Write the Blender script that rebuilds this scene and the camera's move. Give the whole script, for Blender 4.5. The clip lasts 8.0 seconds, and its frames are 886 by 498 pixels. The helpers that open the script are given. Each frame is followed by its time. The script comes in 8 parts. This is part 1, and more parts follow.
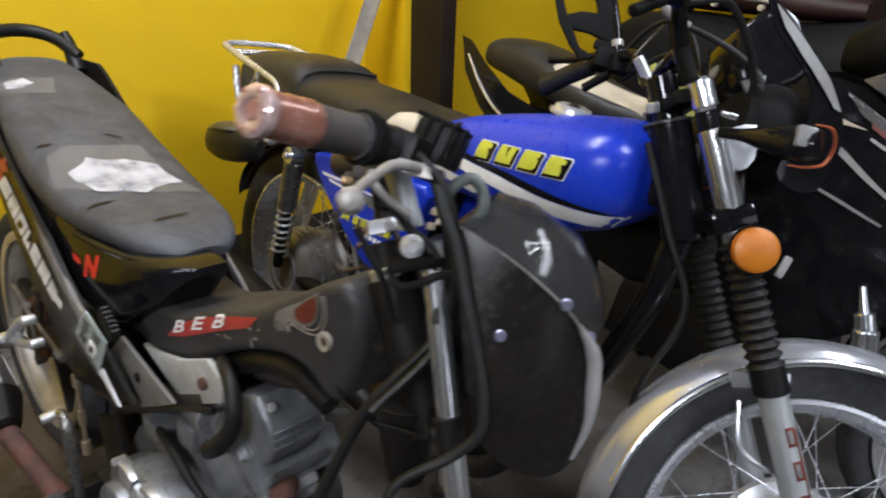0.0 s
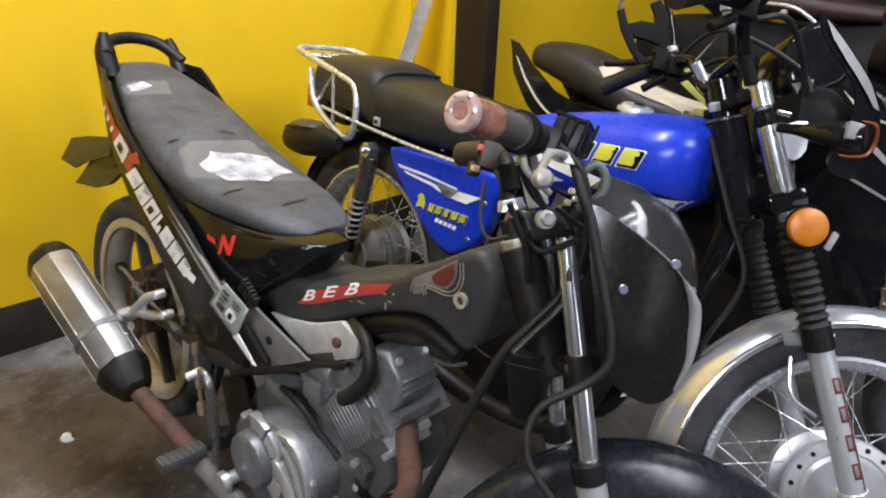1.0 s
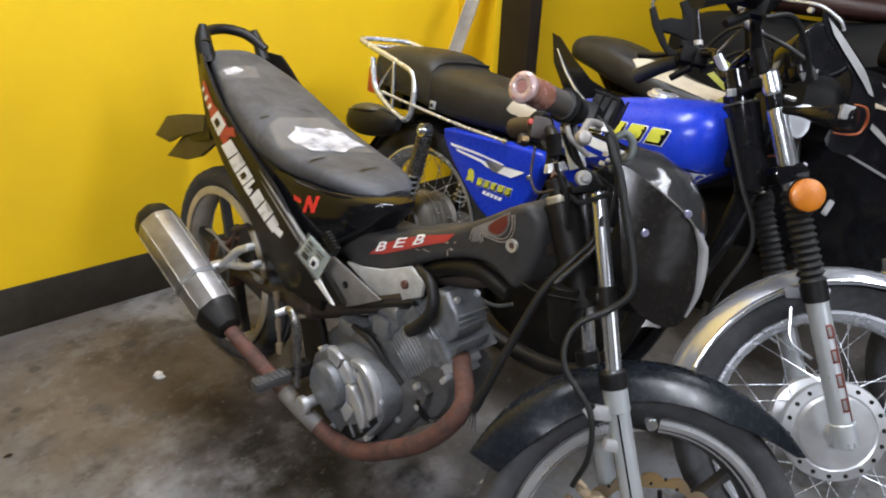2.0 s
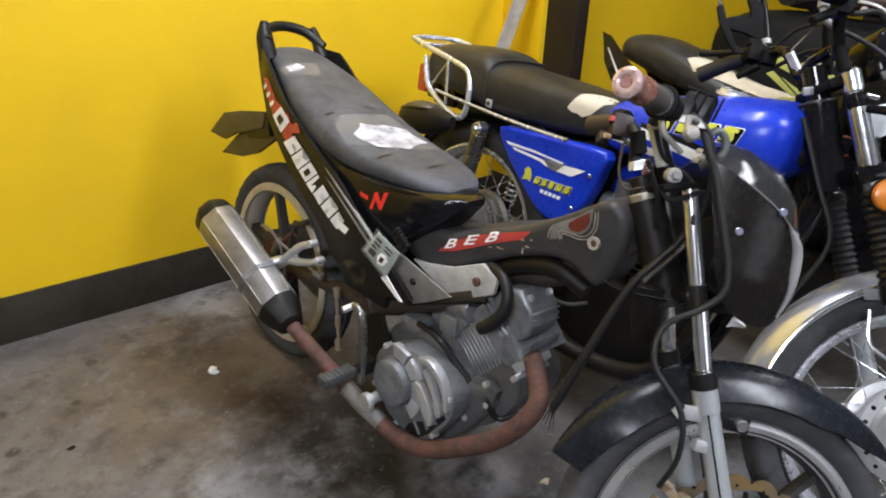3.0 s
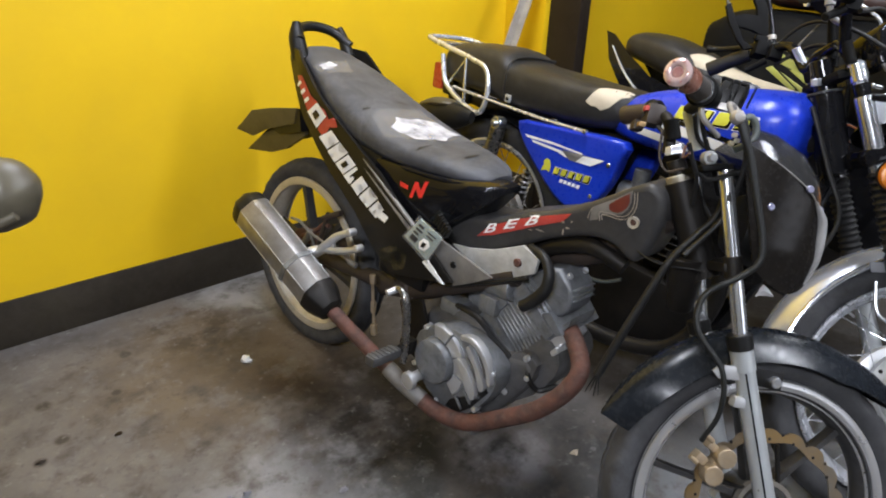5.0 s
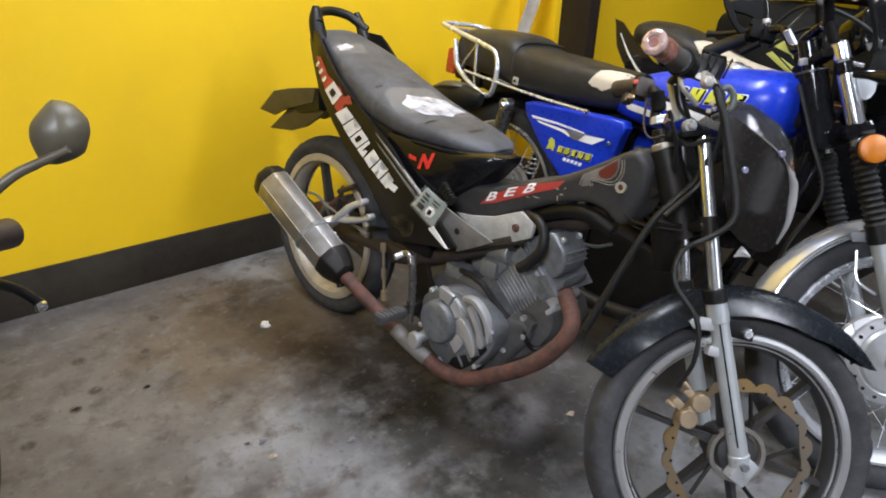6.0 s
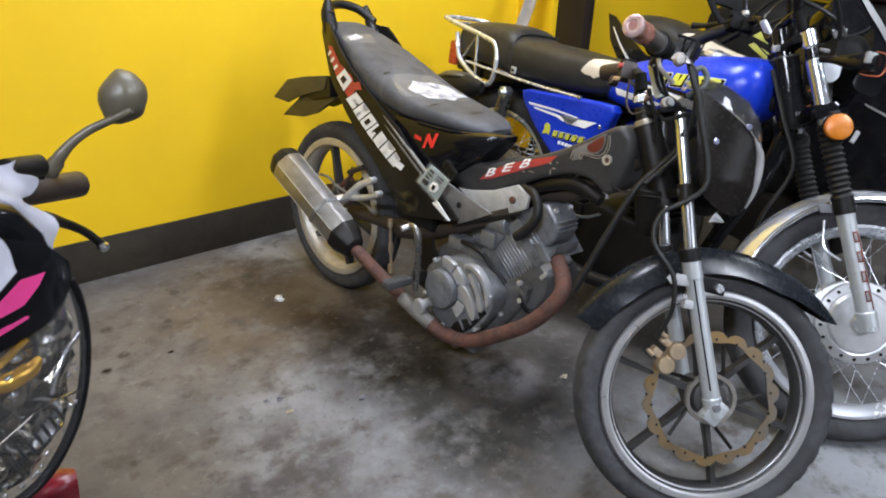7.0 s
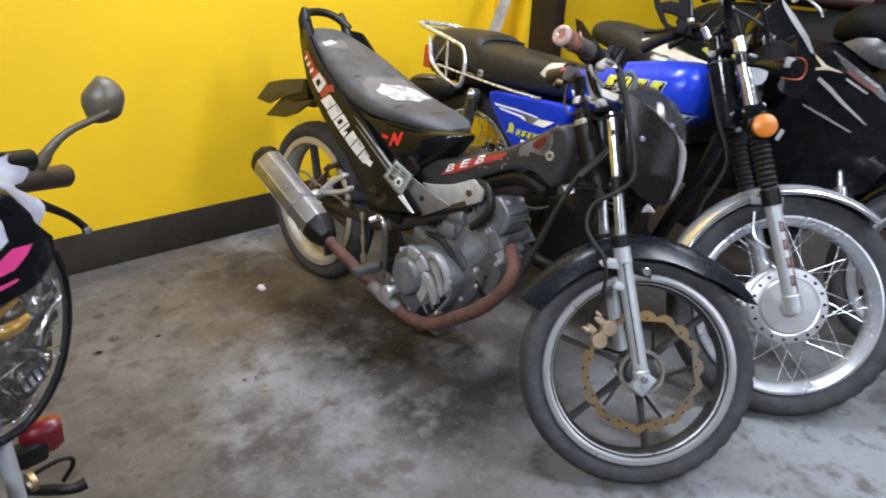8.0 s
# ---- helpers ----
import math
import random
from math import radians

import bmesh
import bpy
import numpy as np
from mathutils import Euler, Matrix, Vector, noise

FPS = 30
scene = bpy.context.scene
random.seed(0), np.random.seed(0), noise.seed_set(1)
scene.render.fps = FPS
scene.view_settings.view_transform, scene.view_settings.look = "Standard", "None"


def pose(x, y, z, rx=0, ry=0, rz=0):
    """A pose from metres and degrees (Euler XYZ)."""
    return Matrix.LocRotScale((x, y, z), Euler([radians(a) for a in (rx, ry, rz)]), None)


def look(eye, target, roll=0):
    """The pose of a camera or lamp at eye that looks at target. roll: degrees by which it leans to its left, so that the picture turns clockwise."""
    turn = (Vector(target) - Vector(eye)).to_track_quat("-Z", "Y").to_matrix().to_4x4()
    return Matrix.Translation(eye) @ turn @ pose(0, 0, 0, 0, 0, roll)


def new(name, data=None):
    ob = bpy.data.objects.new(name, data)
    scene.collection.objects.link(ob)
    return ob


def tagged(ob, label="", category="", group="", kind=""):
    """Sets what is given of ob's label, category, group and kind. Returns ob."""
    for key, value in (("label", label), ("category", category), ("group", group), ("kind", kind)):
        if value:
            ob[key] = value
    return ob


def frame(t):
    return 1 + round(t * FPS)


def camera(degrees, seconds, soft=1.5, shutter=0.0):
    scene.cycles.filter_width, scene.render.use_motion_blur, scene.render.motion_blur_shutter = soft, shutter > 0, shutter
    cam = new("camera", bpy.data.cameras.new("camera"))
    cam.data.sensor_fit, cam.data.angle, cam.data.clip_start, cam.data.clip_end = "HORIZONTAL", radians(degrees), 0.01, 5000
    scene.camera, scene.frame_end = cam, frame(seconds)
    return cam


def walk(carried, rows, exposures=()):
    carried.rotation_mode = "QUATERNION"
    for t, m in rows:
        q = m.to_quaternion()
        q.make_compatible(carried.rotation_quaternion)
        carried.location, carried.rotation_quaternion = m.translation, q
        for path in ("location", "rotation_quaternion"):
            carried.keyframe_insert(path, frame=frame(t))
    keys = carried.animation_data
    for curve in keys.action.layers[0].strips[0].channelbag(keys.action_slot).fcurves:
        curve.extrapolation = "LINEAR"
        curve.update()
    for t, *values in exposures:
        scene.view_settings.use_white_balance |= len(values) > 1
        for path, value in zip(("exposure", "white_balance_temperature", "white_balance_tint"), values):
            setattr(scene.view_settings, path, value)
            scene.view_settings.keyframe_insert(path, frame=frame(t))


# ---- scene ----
from mathutils.bvhtree import BVHTree

cam = camera(67.5, 8.0, soft=1.9, shutter=0.5)
PATH = [
    (0, (-0.123, -1.931, 1.092), (1.163, -0.663, 0.233), 2.2),
    (0.5, (-0.247, -1.898, 1.101), (1.045, -0.635, 0.242), 2.1),
    (1, (-0.343, -1.931, 1.128), (0.943, -0.668, 0.261), 2.1),
    (1.2, (-0.374, -1.944, 1.137), (0.907, -0.683, 0.261), 2.3),
    (2.3, (-0.563, -2.075, 1.166), (0.628, -0.731, 0.286), 2.1),
    (2.5, (-0.578, -2.066, 1.173), (0.606, -0.713, 0.297), 2.1),
    (3, (-0.604, -1.984, 1.144), (0.578, -0.634, 0.259), 2.1),
    (3.5, (-0.629, -1.97, 1.147), (0.588, -0.649, 0.267), 2.1),
    (4, (-0.655, -1.948, 1.151), (0.593, -0.658, 0.269), 2.0),
    (4.5, (-0.709, -1.932, 1.148), (0.541, -0.64, 0.27), 2.1),
    (5.8, (-0.816, -2.069, 1.132), (0.377, -0.729, 0.248), 2.0),
    (6, (-0.818, -2.087, 1.126), (0.367, -0.739, 0.243), 2.0),
    (6.5, (-0.859, -2.143, 1.125), (0.324, -0.793, 0.245), 2.0),
    (7, (-0.921, -2.202, 1.12), (0.262, -0.85, 0.24), 2.0),
    (7.5, (-0.95, -2.269, 1.14), (0.23, -0.917, 0.256), 2.0),
    (8, (-0.935, -2.372, 1.159), (0.246, -1.018, 0.28), 1.9),
]
walk(cam, [(t, look(eye, target, roll)) for t, eye, target, roll in PATH], exposures=[(0.0, -0.58, 6750, 10), (0.5, -0.28, 6800, 10), (1.2, -0.24, 6750, 10), (4.5, -0.24, 6750, 10), (6.0, -0.18, 6650, 10), (7.0, -0.06, 6500, 10), (8.0, -0.04, 6450, 10)])

# ---- light: a closed room under fluorescent battens ----
world = bpy.data.worlds.new("world")
world.use_nodes = True
world.node_tree.nodes["Background"].inputs[0].default_value = (0.5, 0.55, 0.6, 1)
world.node_tree.nodes["Background"].inputs[1].default_value = 0.02
scene.world = world


def tube_lamp(eye, target, sx, sy, power, color):
    data = bpy.data.lights.new("tube_light", "AREA")
    data.shape, data.size, data.size_y, data.energy, data.color = "RECTANGLE", sx, sy, power, color
    lamp = new("tube_light", data)
    lamp.matrix_world = look(eye, target)
    return lamp


# the first lamp suits the wall shadow; the other three are added unseen fill
LAMPS = (((0.95, -2.9, 2.62), (0.4, -0.9, 0.5), 76.0, 90), ((-2.1, -2.6, 2.45), (0.4, -1.0, 0.45), 88.0, 0), ((2.6, -2.2, 2.74), (1.2, -1.2, 0.4), 12.0, 0), ((0.30, -1.0, 2.74), (0.22, -0.05, 0.7), 75.0, 0))
for eye, target, power, yaw in LAMPS:
    tube_lamp(eye, target, 0.22 if yaw else 1.2, 1.2 if yaw else 0.22, power, (0.81, 0.86, 1.0))
# added fill lamp at an unseen opening behind; no window is known there
tube_lamp((0.4, -5.84, 2.0), (0.4, 0.0, 1.2), 2.4, 1.2, 28.0, (0.81, 0.86, 1.0))


# ---- materials ----
def rgba(c):
    return (c[0], c[1], c[2], 1.0)


def surface(name, base, other=None, rough=0.5, metal=0.0, dust=0.0, dust_color=(0.29, 0.28, 0.27), scale=9.0, fine=90.0,
            bump=0.08, coat=0.0, rough_swing=0.07, spec=0.5, edge=(0.45, 0.62)):
    """A worn surface: two tones in broad patches, settled dust in finer ones, small relief."""
    m = bpy.data.materials.new(name)
    m.use_nodes = True
    nt = m.node_tree
    b = nt.nodes["Principled BSDF"]
    co = nt.nodes.new("ShaderNodeTexCoord")

    def noise_node(sc, detail, roughness=0.6, distort=0.0):
        n = nt.nodes.new("ShaderNodeTexNoise")
        n.inputs["Scale"].default_value, n.inputs["Detail"].default_value = sc, detail
        n.inputs["Roughness"].default_value, n.inputs["Distortion"].default_value = roughness, distort
        nt.links.new(co.outputs["Object"], n.inputs["Vector"])
        return n

    def ramp(src, lo, hi, a=0.0, z=1.0):
        r = nt.nodes.new("ShaderNodeMapRange")
        for k, v in zip(("From Min", "From Max", "To Min", "To Max"), (lo, hi, a, z)):
            r.inputs[k].default_value = v
        nt.links.new(src, r.inputs["Value"])
        return r.outputs["Result"]

    def mix(fac, a, z):
        x = nt.nodes.new("ShaderNodeMix")
        x.data_type = "RGBA"
        nt.links.new(fac, x.inputs["Factor"])
        for sock, v in ((x.inputs["A"], a), (x.inputs["B"], z)):
            if isinstance(v, tuple):
                sock.default_value = rgba(v)
            else:
                nt.links.new(v, sock)
        return x.outputs["Result"]

    other = other or tuple(0.72 * v for v in base)
    broad, small = noise_node(scale, 5.0), noise_node(fine, 4.0, 0.7)
    color = mix(ramp(broad.outputs["Fac"], 0.38, 0.66), tuple(base), tuple(other))
    if dust:
        patch = noise_node(scale * 2.3, 8.0, 0.72, 0.6)
        color = mix(ramp(patch.outputs["Fac"], edge[0], edge[1], dust * 0.35, dust), color, tuple(dust_color))
    nt.links.new(color, b.inputs["Base Color"])
    nt.links.new(ramp(small.outputs["Fac"], 0.3, 0.7, max(0.02, rough - rough_swing), min(1.0, rough + rough_swing)), b.inputs["Roughness"])
    b.inputs["Metallic"].default_value = metal
    b.inputs["Specular IOR Level"].default_value = spec
    b.inputs["Coat Weight"].default_value = coat
    b.inputs["Coat Roughness"].default_value = 0.08
    bn = nt.nodes.new("ShaderNodeBump")
    bn.inputs["Strength"].default_value, bn.inputs["Distance"].default_value = bump, 0.002
    nt.links.new(small.outputs["Fac"], bn.inputs["Height"])
    nt.links.new(bn.outputs["Normal"], b.inputs["Normal"])
    return m


def clear(name, tint, rough=0.08, alpha=0.35):
    """A thin tinted clear plastic."""
    m = bpy.data.materials.new(name)
    m.use_nodes = True
    b = m.node_tree.nodes["Principled BSDF"]
    b.inputs["Base Color"].default_value = rgba(tint)
    b.inputs["Roughness"].default_value = rough
    b.inputs["Alpha"].default_value = alpha
    b.inputs["Coat Weight"].default_value = 0.6
    return m


YELLOW = surface("wall_yellow_paint", (0.68, 0.43, 0.006), (0.63, 0.39, 0.006), rough=0.58, scale=1.6, fine=160, bump=0.12, dust=0.12, dust_color=(0.46, 0.33, 0.03), spec=0.3)
BAND = surface("dark_band_and_unlit_wall_paint", (0.016, 0.012, 0.008), (0.026, 0.021, 0.013), rough=0.65, scale=6, dust=0.25, dust_color=(0.06, 0.05, 0.038), spec=0.25)
POST = surface("dark_post_paint", (0.014, 0.009, 0.006), (0.020, 0.014, 0.009), rough=0.55, scale=5, dust=0.15, dust_color=(0.045, 0.035, 0.025), spec=0.25)
PLASTER = surface("grey_plaster", (0.22, 0.22, 0.215), (0.17, 0.17, 0.165), rough=0.85, scale=2)
GALV = surface("grey_steel_bar", (0.36, 0.33, 0.28), (0.26, 0.23, 0.19), rough=0.5, metal=0.3, scale=14)
RUBBER = surface("tyre_rubber", (0.024, 0.024, 0.025), (0.042, 0.042, 0.044), rough=0.75, dust=0.5, dust_color=(0.078, 0.079, 0.083), scale=11, bump=0.25, spec=0.25)
BLACK = surface("black_plastic", (0.005, 0.005, 0.005), (0.008, 0.008, 0.008), rough=0.42, dust=0.12, dust_color=(0.035, 0.034, 0.032), scale=14, spec=0.25)
GLOSS = surface("gloss_black_paint", (0.004, 0.004, 0.005), (0.006, 0.006, 0.007), rough=0.09, dust=0.05, dust_color=(0.07, 0.072, 0.078), scale=8, rough_swing=0.05, bump=0.03, spec=0.28)
# black frame paint; on the two far engines its darkness stands for shade
DARKSTEEL = surface("black_frame_paint_and_engine_shade", (0.006, 0.0055, 0.005), (0.012, 0.010, 0.008), rough=0.45, metal=0.1, dust=0.2, dust_color=(0.028, 0.025, 0.022), scale=18, spec=0.25)
SEAT = surface("dusty_seat_vinyl", (0.022, 0.023, 0.026), (0.040, 0.041, 0.045), rough=0.58, dust=0.7, dust_color=(0.100, 0.103, 0.114), scale=6, fine=260, bump=0.3, edge=(0.42, 0.64), spec=0.35)
SEATBLACK = surface("black_seat_vinyl", (0.008, 0.008, 0.008), (0.012, 0.012, 0.012), rough=0.42, dust=0.42, dust_color=(0.05, 0.048, 0.046), scale=6, fine=300, bump=0.3, spec=0.35)
COWL = surface("scuffed_grey_cowl", (0.024, 0.024, 0.025), (0.034, 0.033, 0.033), rough=0.46, dust=0.35, dust_color=(0.070, 0.067, 0.064), scale=12, bump=0.08, spec=0.35)
TAIL = surface("tail_panel_black", (0.005, 0.005, 0.005), (0.012, 0.010, 0.008), rough=0.35, dust=0.18, dust_color=(0.040, 0.036, 0.029), scale=10, spec=0.2)
TAN = surface("dusty_trim", (0.17, 0.16, 0.145), (0.10, 0.092, 0.082), rough=0.5, dust=0.3, dust_color=(0.2,0.19,0.175), scale=26)
ALLOY = surface("cast_aluminium", (0.66, 0.67, 0.68), (0.56, 0.565, 0.57), rough=0.38, metal=0.7, dust=0.25, dust_color=(0.40, 0.395, 0.39), scale=13, bump=0.12)
ENGINE = surface("dusty_engine_alloy", (0.32, 0.335, 0.355), (0.20, 0.21, 0.22), rough=0.40, metal=0.5, dust=0.75, dust_color=(0.075, 0.074, 0.072), scale=15, bump=0.2, edge=(0.46, 0.72))
MUFFLER = surface("brushed_muffler_can", (0.42, 0.415, 0.41), (0.30, 0.285, 0.265), rough=0.34, metal=0.85, scale=14, fine=40, rough_swing=0.06, bump=0.0, dust=0.3, dust_color=(0.20, 0.18, 0.155))
RUST = surface("rusty_pipe", (0.120, 0.042, 0.027), (0.045, 0.022, 0.018), rough=0.8, metal=0.1, dust=0.45, dust_color=(0.14, 0.088, 0.068), scale=26, bump=0.7, edge=(0.5, 0.62))
CHROME = surface("chrome", (0.78, 0.80, 0.84), (0.70, 0.72, 0.75), rough=0.19, metal=0.92, scale=12, fine=30, rough_swing=0.04, bump=0.0)
SLIDER = surface("grey_fork_slider", (0.55, 0.58, 0.59), (0.48, 0.51, 0.52), rough=0.34, metal=0.5, dust=0.15, scale=12, bump=0.03)
RIM = surface("silver_rim", (0.74, 0.75, 0.76), (0.64, 0.64, 0.65), rough=0.30, metal=0.8, scale=6, fine=30, bump=0.0, rough_swing=0.04)
RIMTAN = surface("dusty_rim", (0.56, 0.52, 0.44), (0.42, 0.39, 0.32), rough=0.40, metal=0.35, dust=0.4, dust_color=(0.33, 0.30, 0.25), scale=18)
GOLD = surface("worn_gold_anodised", (0.36, 0.23, 0.09), (0.24, 0.215, 0.18), rough=0.4, metal=0.7, dust=0.35, dust_color=(0.20, 0.18, 0.15), scale=9)
BRASS = surface("gold_caliper", (0.44, 0.33, 0.20), (0.32, 0.235, 0.14), rough=0.42, metal=0.55, dust=0.3, scale=30)
FENDER = surface("dusty_grey_fender", (0.007, 0.009, 0.012), (0.011, 0.013, 0.016), rough=0.26, dust=0.15, dust_color=(0.030, 0.034, 0.038), scale=9, bump=0.02, rough_swing=0.08, spec=0.26)
BLUE = surface("blue_tank_paint", (0.005, 0.036, 0.47), (0.004, 0.026, 0.38), rough=0.30, dust=0.06, dust_color=(0.13, 0.14, 0.30), scale=6, spec=0.32, coat=0.10, rough_swing=0.06, bump=0.02)
WHITE = surface("white_sticker", (0.84, 0.84, 0.84), (0.76, 0.76, 0.76), rough=0.4, scale=30)
GREY = surface("grey_sticker", (0.20, 0.20, 0.20), (0.16, 0.16, 0.16), rough=0.4, scale=30)
RED = surface("red_sticker", (0.46, 0.030, 0.020), (0.38, 0.026, 0.018), rough=0.45, scale=30, dust=0.15)
BRIGHTRED = surface("bright_red_tape", (0.75, 0.035, 0.030), (0.68, 0.03, 0.026), rough=0.4, scale=30)
LIME = surface("yellow_sticker", (0.55, 0.55, 0.06), (0.50, 0.50, 0.05), rough=0.4, scale=30)
ORANGE = surface("amber_reflector", (0.50, 0.155, 0.006), (0.42, 0.125, 0.006), rough=0.3, scale=60, fine=500, bump=0.3, coat=0.2)
REDLENS = surface("red_tail_lens", (0.45, 0.05, 0.025), (0.36, 0.035, 0.02), rough=0.3, scale=40, coat=0.3)
CREAM = surface("worn_cream_foam", (0.50, 0.44, 0.33), (0.42, 0.36, 0.27), rough=0.85, scale=20)
PAPER = surface("white_cloth", (0.25, 0.25, 0.28), (0.21, 0.21, 0.24), rough=0.85, scale=9, bump=0.3)
CARD = surface("green_registration_card", (0.34, 0.42, 0.39), (0.27, 0.35, 0.33), rough=0.35, scale=35)
TAPE = clear("clear_tape", (0.55, 0.54, 0.52), 0.14, 0.14)
SMOKE = clear("smoked_screen", (0.035, 0.035, 0.035), 0.10, 0.55)
SCRATCH = surface("scuffed_smoky_black", (0.006, 0.006, 0.0065), (0.013, 0.011, 0.009), rough=0.24, dust=0.18, dust_color=(0.024, 0.020, 0.016), scale=9, bump=0.03, rough_swing=0.12, spec=0.2)
PINKCLEAR = surface("pink_bar_end", (0.36, 0.16, 0.145), (0.46, 0.30, 0.27), rough=0.25, metal=0.2, scale=60)
PINK = surface("pink_decal", (0.75, 0.055, 0.26), (0.68, 0.05, 0.23), rough=0.35, scale=30)
MIRRORBACK = surface("olive_mirror_shell", (0.085, 0.074, 0.048), (0.060, 0.052, 0.035), rough=0.42, scale=16, dust=0.3, dust_color=(0.12, 0.105, 0.08), spec=0.4)
LENS = clear("headlight_lens", (0.4, 0.4, 0.4), 0.03, 0.05)
REFLECT = surface("lamp_reflector", (0.42, 0.40, 0.35), (0.24, 0.21, 0.16), rough=0.12, metal=1.0, scale=14, bump=0.2, fine=70)
AMBER = surface("amber_bulb_cover", (0.52, 0.30, 0.02), (0.36, 0.19, 0.015), rough=0.2, metal=0.6, scale=40)
OLIVE = surface("lime_green_bodywork", (0.42, 0.44, 0.06), (0.32, 0.33, 0.06), rough=0.4, scale=12, dust=0.3)
DRUM = surface("dirty_brake_drum", (0.36, 0.34, 0.31), (0.20, 0.18, 0.155), rough=0.42, metal=0.5, dust=0.4, dust_color=(0.22, 0.20, 0.17), scale=22, bump=0.3)
PALEPLATE = surface("stained_pale_plastic", (0.50, 0.50, 0.48), (0.36, 0.355, 0.33), rough=0.45, dust=0.35, dust_color=(0.26, 0.24, 0.20), scale=26, bump=0.05)
TRIMPALE = surface("aged_cream_paint", (0.34, 0.30, 0.24), (0.22, 0.19, 0.15), rough=0.5, scale=40)
SCREW = surface("bluish_steel", (0.30, 0.30, 0.42), (0.22, 0.22, 0.30), rough=0.35, metal=0.8, scale=40)
DUSTHOSE = surface("dusty_black_hose", (0.008, 0.009, 0.009), (0.013, 0.014, 0.013), rough=0.5, dust=0.2, dust_color=(0.040, 0.039, 0.037), scale=24, spec=0.3)
HOSE = surface("black_rubber_hose", (0.006, 0.006, 0.006), (0.010, 0.010, 0.010), rough=0.5, dust=0.12, dust_color=(0.035, 0.033, 0.031), scale=30, spec=0.35)
BROWNPLASTIC = surface("brown_plastic", (0.030, 0.019, 0.014), (0.018, 0.012, 0.009), rough=0.5, scale=30, dust=0.2, dust_color=(0.035, 0.027, 0.022))



def patchy(name, base, scale, lo, hi, most=0.9, rough=0.5):
    """A smeared film: the colour shows in ragged patches and fades out between them."""
    m = surface(name, base, rough=rough, scale=scale)
    nt = m.node_tree
    co, n, r = nt.nodes.new("ShaderNodeTexCoord"), nt.nodes.new("ShaderNodeTexNoise"), nt.nodes.new("ShaderNodeMapRange")
    n.inputs["Scale"].default_value, n.inputs["Detail"].default_value = scale, 6.0
    for k, v in zip(("From Min", "From Max", "To Min", "To Max"), (lo, hi, 0.0, most)):
        r.inputs[k].default_value = v
    nt.links.new(co.outputs["Object"], n.inputs["Vector"])
    nt.links.new(n.outputs["Fac"], r.inputs["Value"])
    nt.links.new(r.outputs["Result"], nt.nodes["Principled BSDF"].inputs["Alpha"])
    return m


# olive film that paints a reflection on the black fairing
OLIVEREFLECTION = patchy("olive_reflection", (0.055, 0.044, 0.018), 34, 0.36, 0.58, 0.85)
SMEAR = patchy("white_residue", (0.68, 0.68, 0.72), 20, 0.34, 0.64, 0.9)
TUBEGLOW = bpy.data.materials.new("lit_fluorescent_tube")
TUBEGLOW.use_nodes = True
TUBEGLOW.node_tree.nodes["Principled BSDF"].inputs["Emission Color"].default_value = (0.86, 0.95, 1.0, 1)
TUBEGLOW.node_tree.nodes["Principled BSDF"].inputs["Emission Strength"].default_value = 40.0
DULLRED = surface("dull_red_paint", (0.15, 0.024, 0.013), (0.10, 0.019, 0.012), rough=0.4, scale=20, dust=0.2, dust_color=(0.10, 0.06, 0.045))
TRIMGREY = surface("pale_trim_plastic", (0.27, 0.265, 0.26), (0.20, 0.197, 0.195), rough=0.35, scale=20, dust=0.2)
SATINCHROME = surface("worn_chrome", (0.64, 0.66, 0.70), (0.58, 0.60, 0.63), rough=0.27, metal=0.66, scale=5, fine=9, rough_swing=0.02, bump=0.0)
SHOCKSLEEVE = surface("worn_steel_sleeve", (0.26, 0.25, 0.235), (0.16, 0.155, 0.145), rough=0.28, metal=0.85, scale=14, dust=0.25, dust_color=(0.10, 0.095, 0.085))
DULLCHROME = surface("dusty_dull_chrome", (0.58, 0.60, 0.64), (0.46, 0.47, 0.50), rough=0.22, metal=0.66, scale=5, fine=30, rough_swing=0.06, bump=0.0, dust=0.2, dust_color=(0.36, 0.36, 0.37))
DULLORANGE = surface("dull_orange_lens", (0.36, 0.075, 0.018), (0.26, 0.05, 0.014), rough=0.4, scale=40, dust=0.2, dust_color=(0.20, 0.09, 0.05))
# grimy alloy, also darkened to stand for shade behind and between the castings
SHADEGRIME = surface("grimy_shaded_engine_case", (0.095, 0.095, 0.098), (0.055, 0.053, 0.050), rough=0.55, metal=0.3, dust=0.45, dust_color=(0.14, 0.135, 0.13), scale=24, bump=0.3)
RUSTYFRAME = surface("rust_browned_steel", (0.028, 0.021, 0.017), (0.052, 0.034, 0.025), rough=0.6, metal=0.2, dust=0.3, dust_color=(0.065, 0.055, 0.046), scale=20, bump=0.2)
CRIMSON = surface("crimson_plastic", (0.17, 0.007, 0.017), (0.11, 0.006, 0.012), rough=0.3, scale=20, coat=0.2)
DARKPANEL = surface("dark_grey_panel", (0.035, 0.036, 0.038), (0.05, 0.05, 0.052), rough=0.3, scale=10, dust=0.2, dust_color=(0.09, 0.09, 0.09))
FINBROWN = surface("olive_brown_plastic", (0.040, 0.033, 0.018), (0.060, 0.048, 0.026), rough=0.45, scale=12, dust=0.3, dust_color=(0.09, 0.075, 0.05))
PEGRUBBER = surface("dusty_peg_rubber", (0.035, 0.035, 0.036), (0.055, 0.055, 0.055), rough=0.6, scale=20, dust=0.3, dust_color=(0.085, 0.085, 0.085))
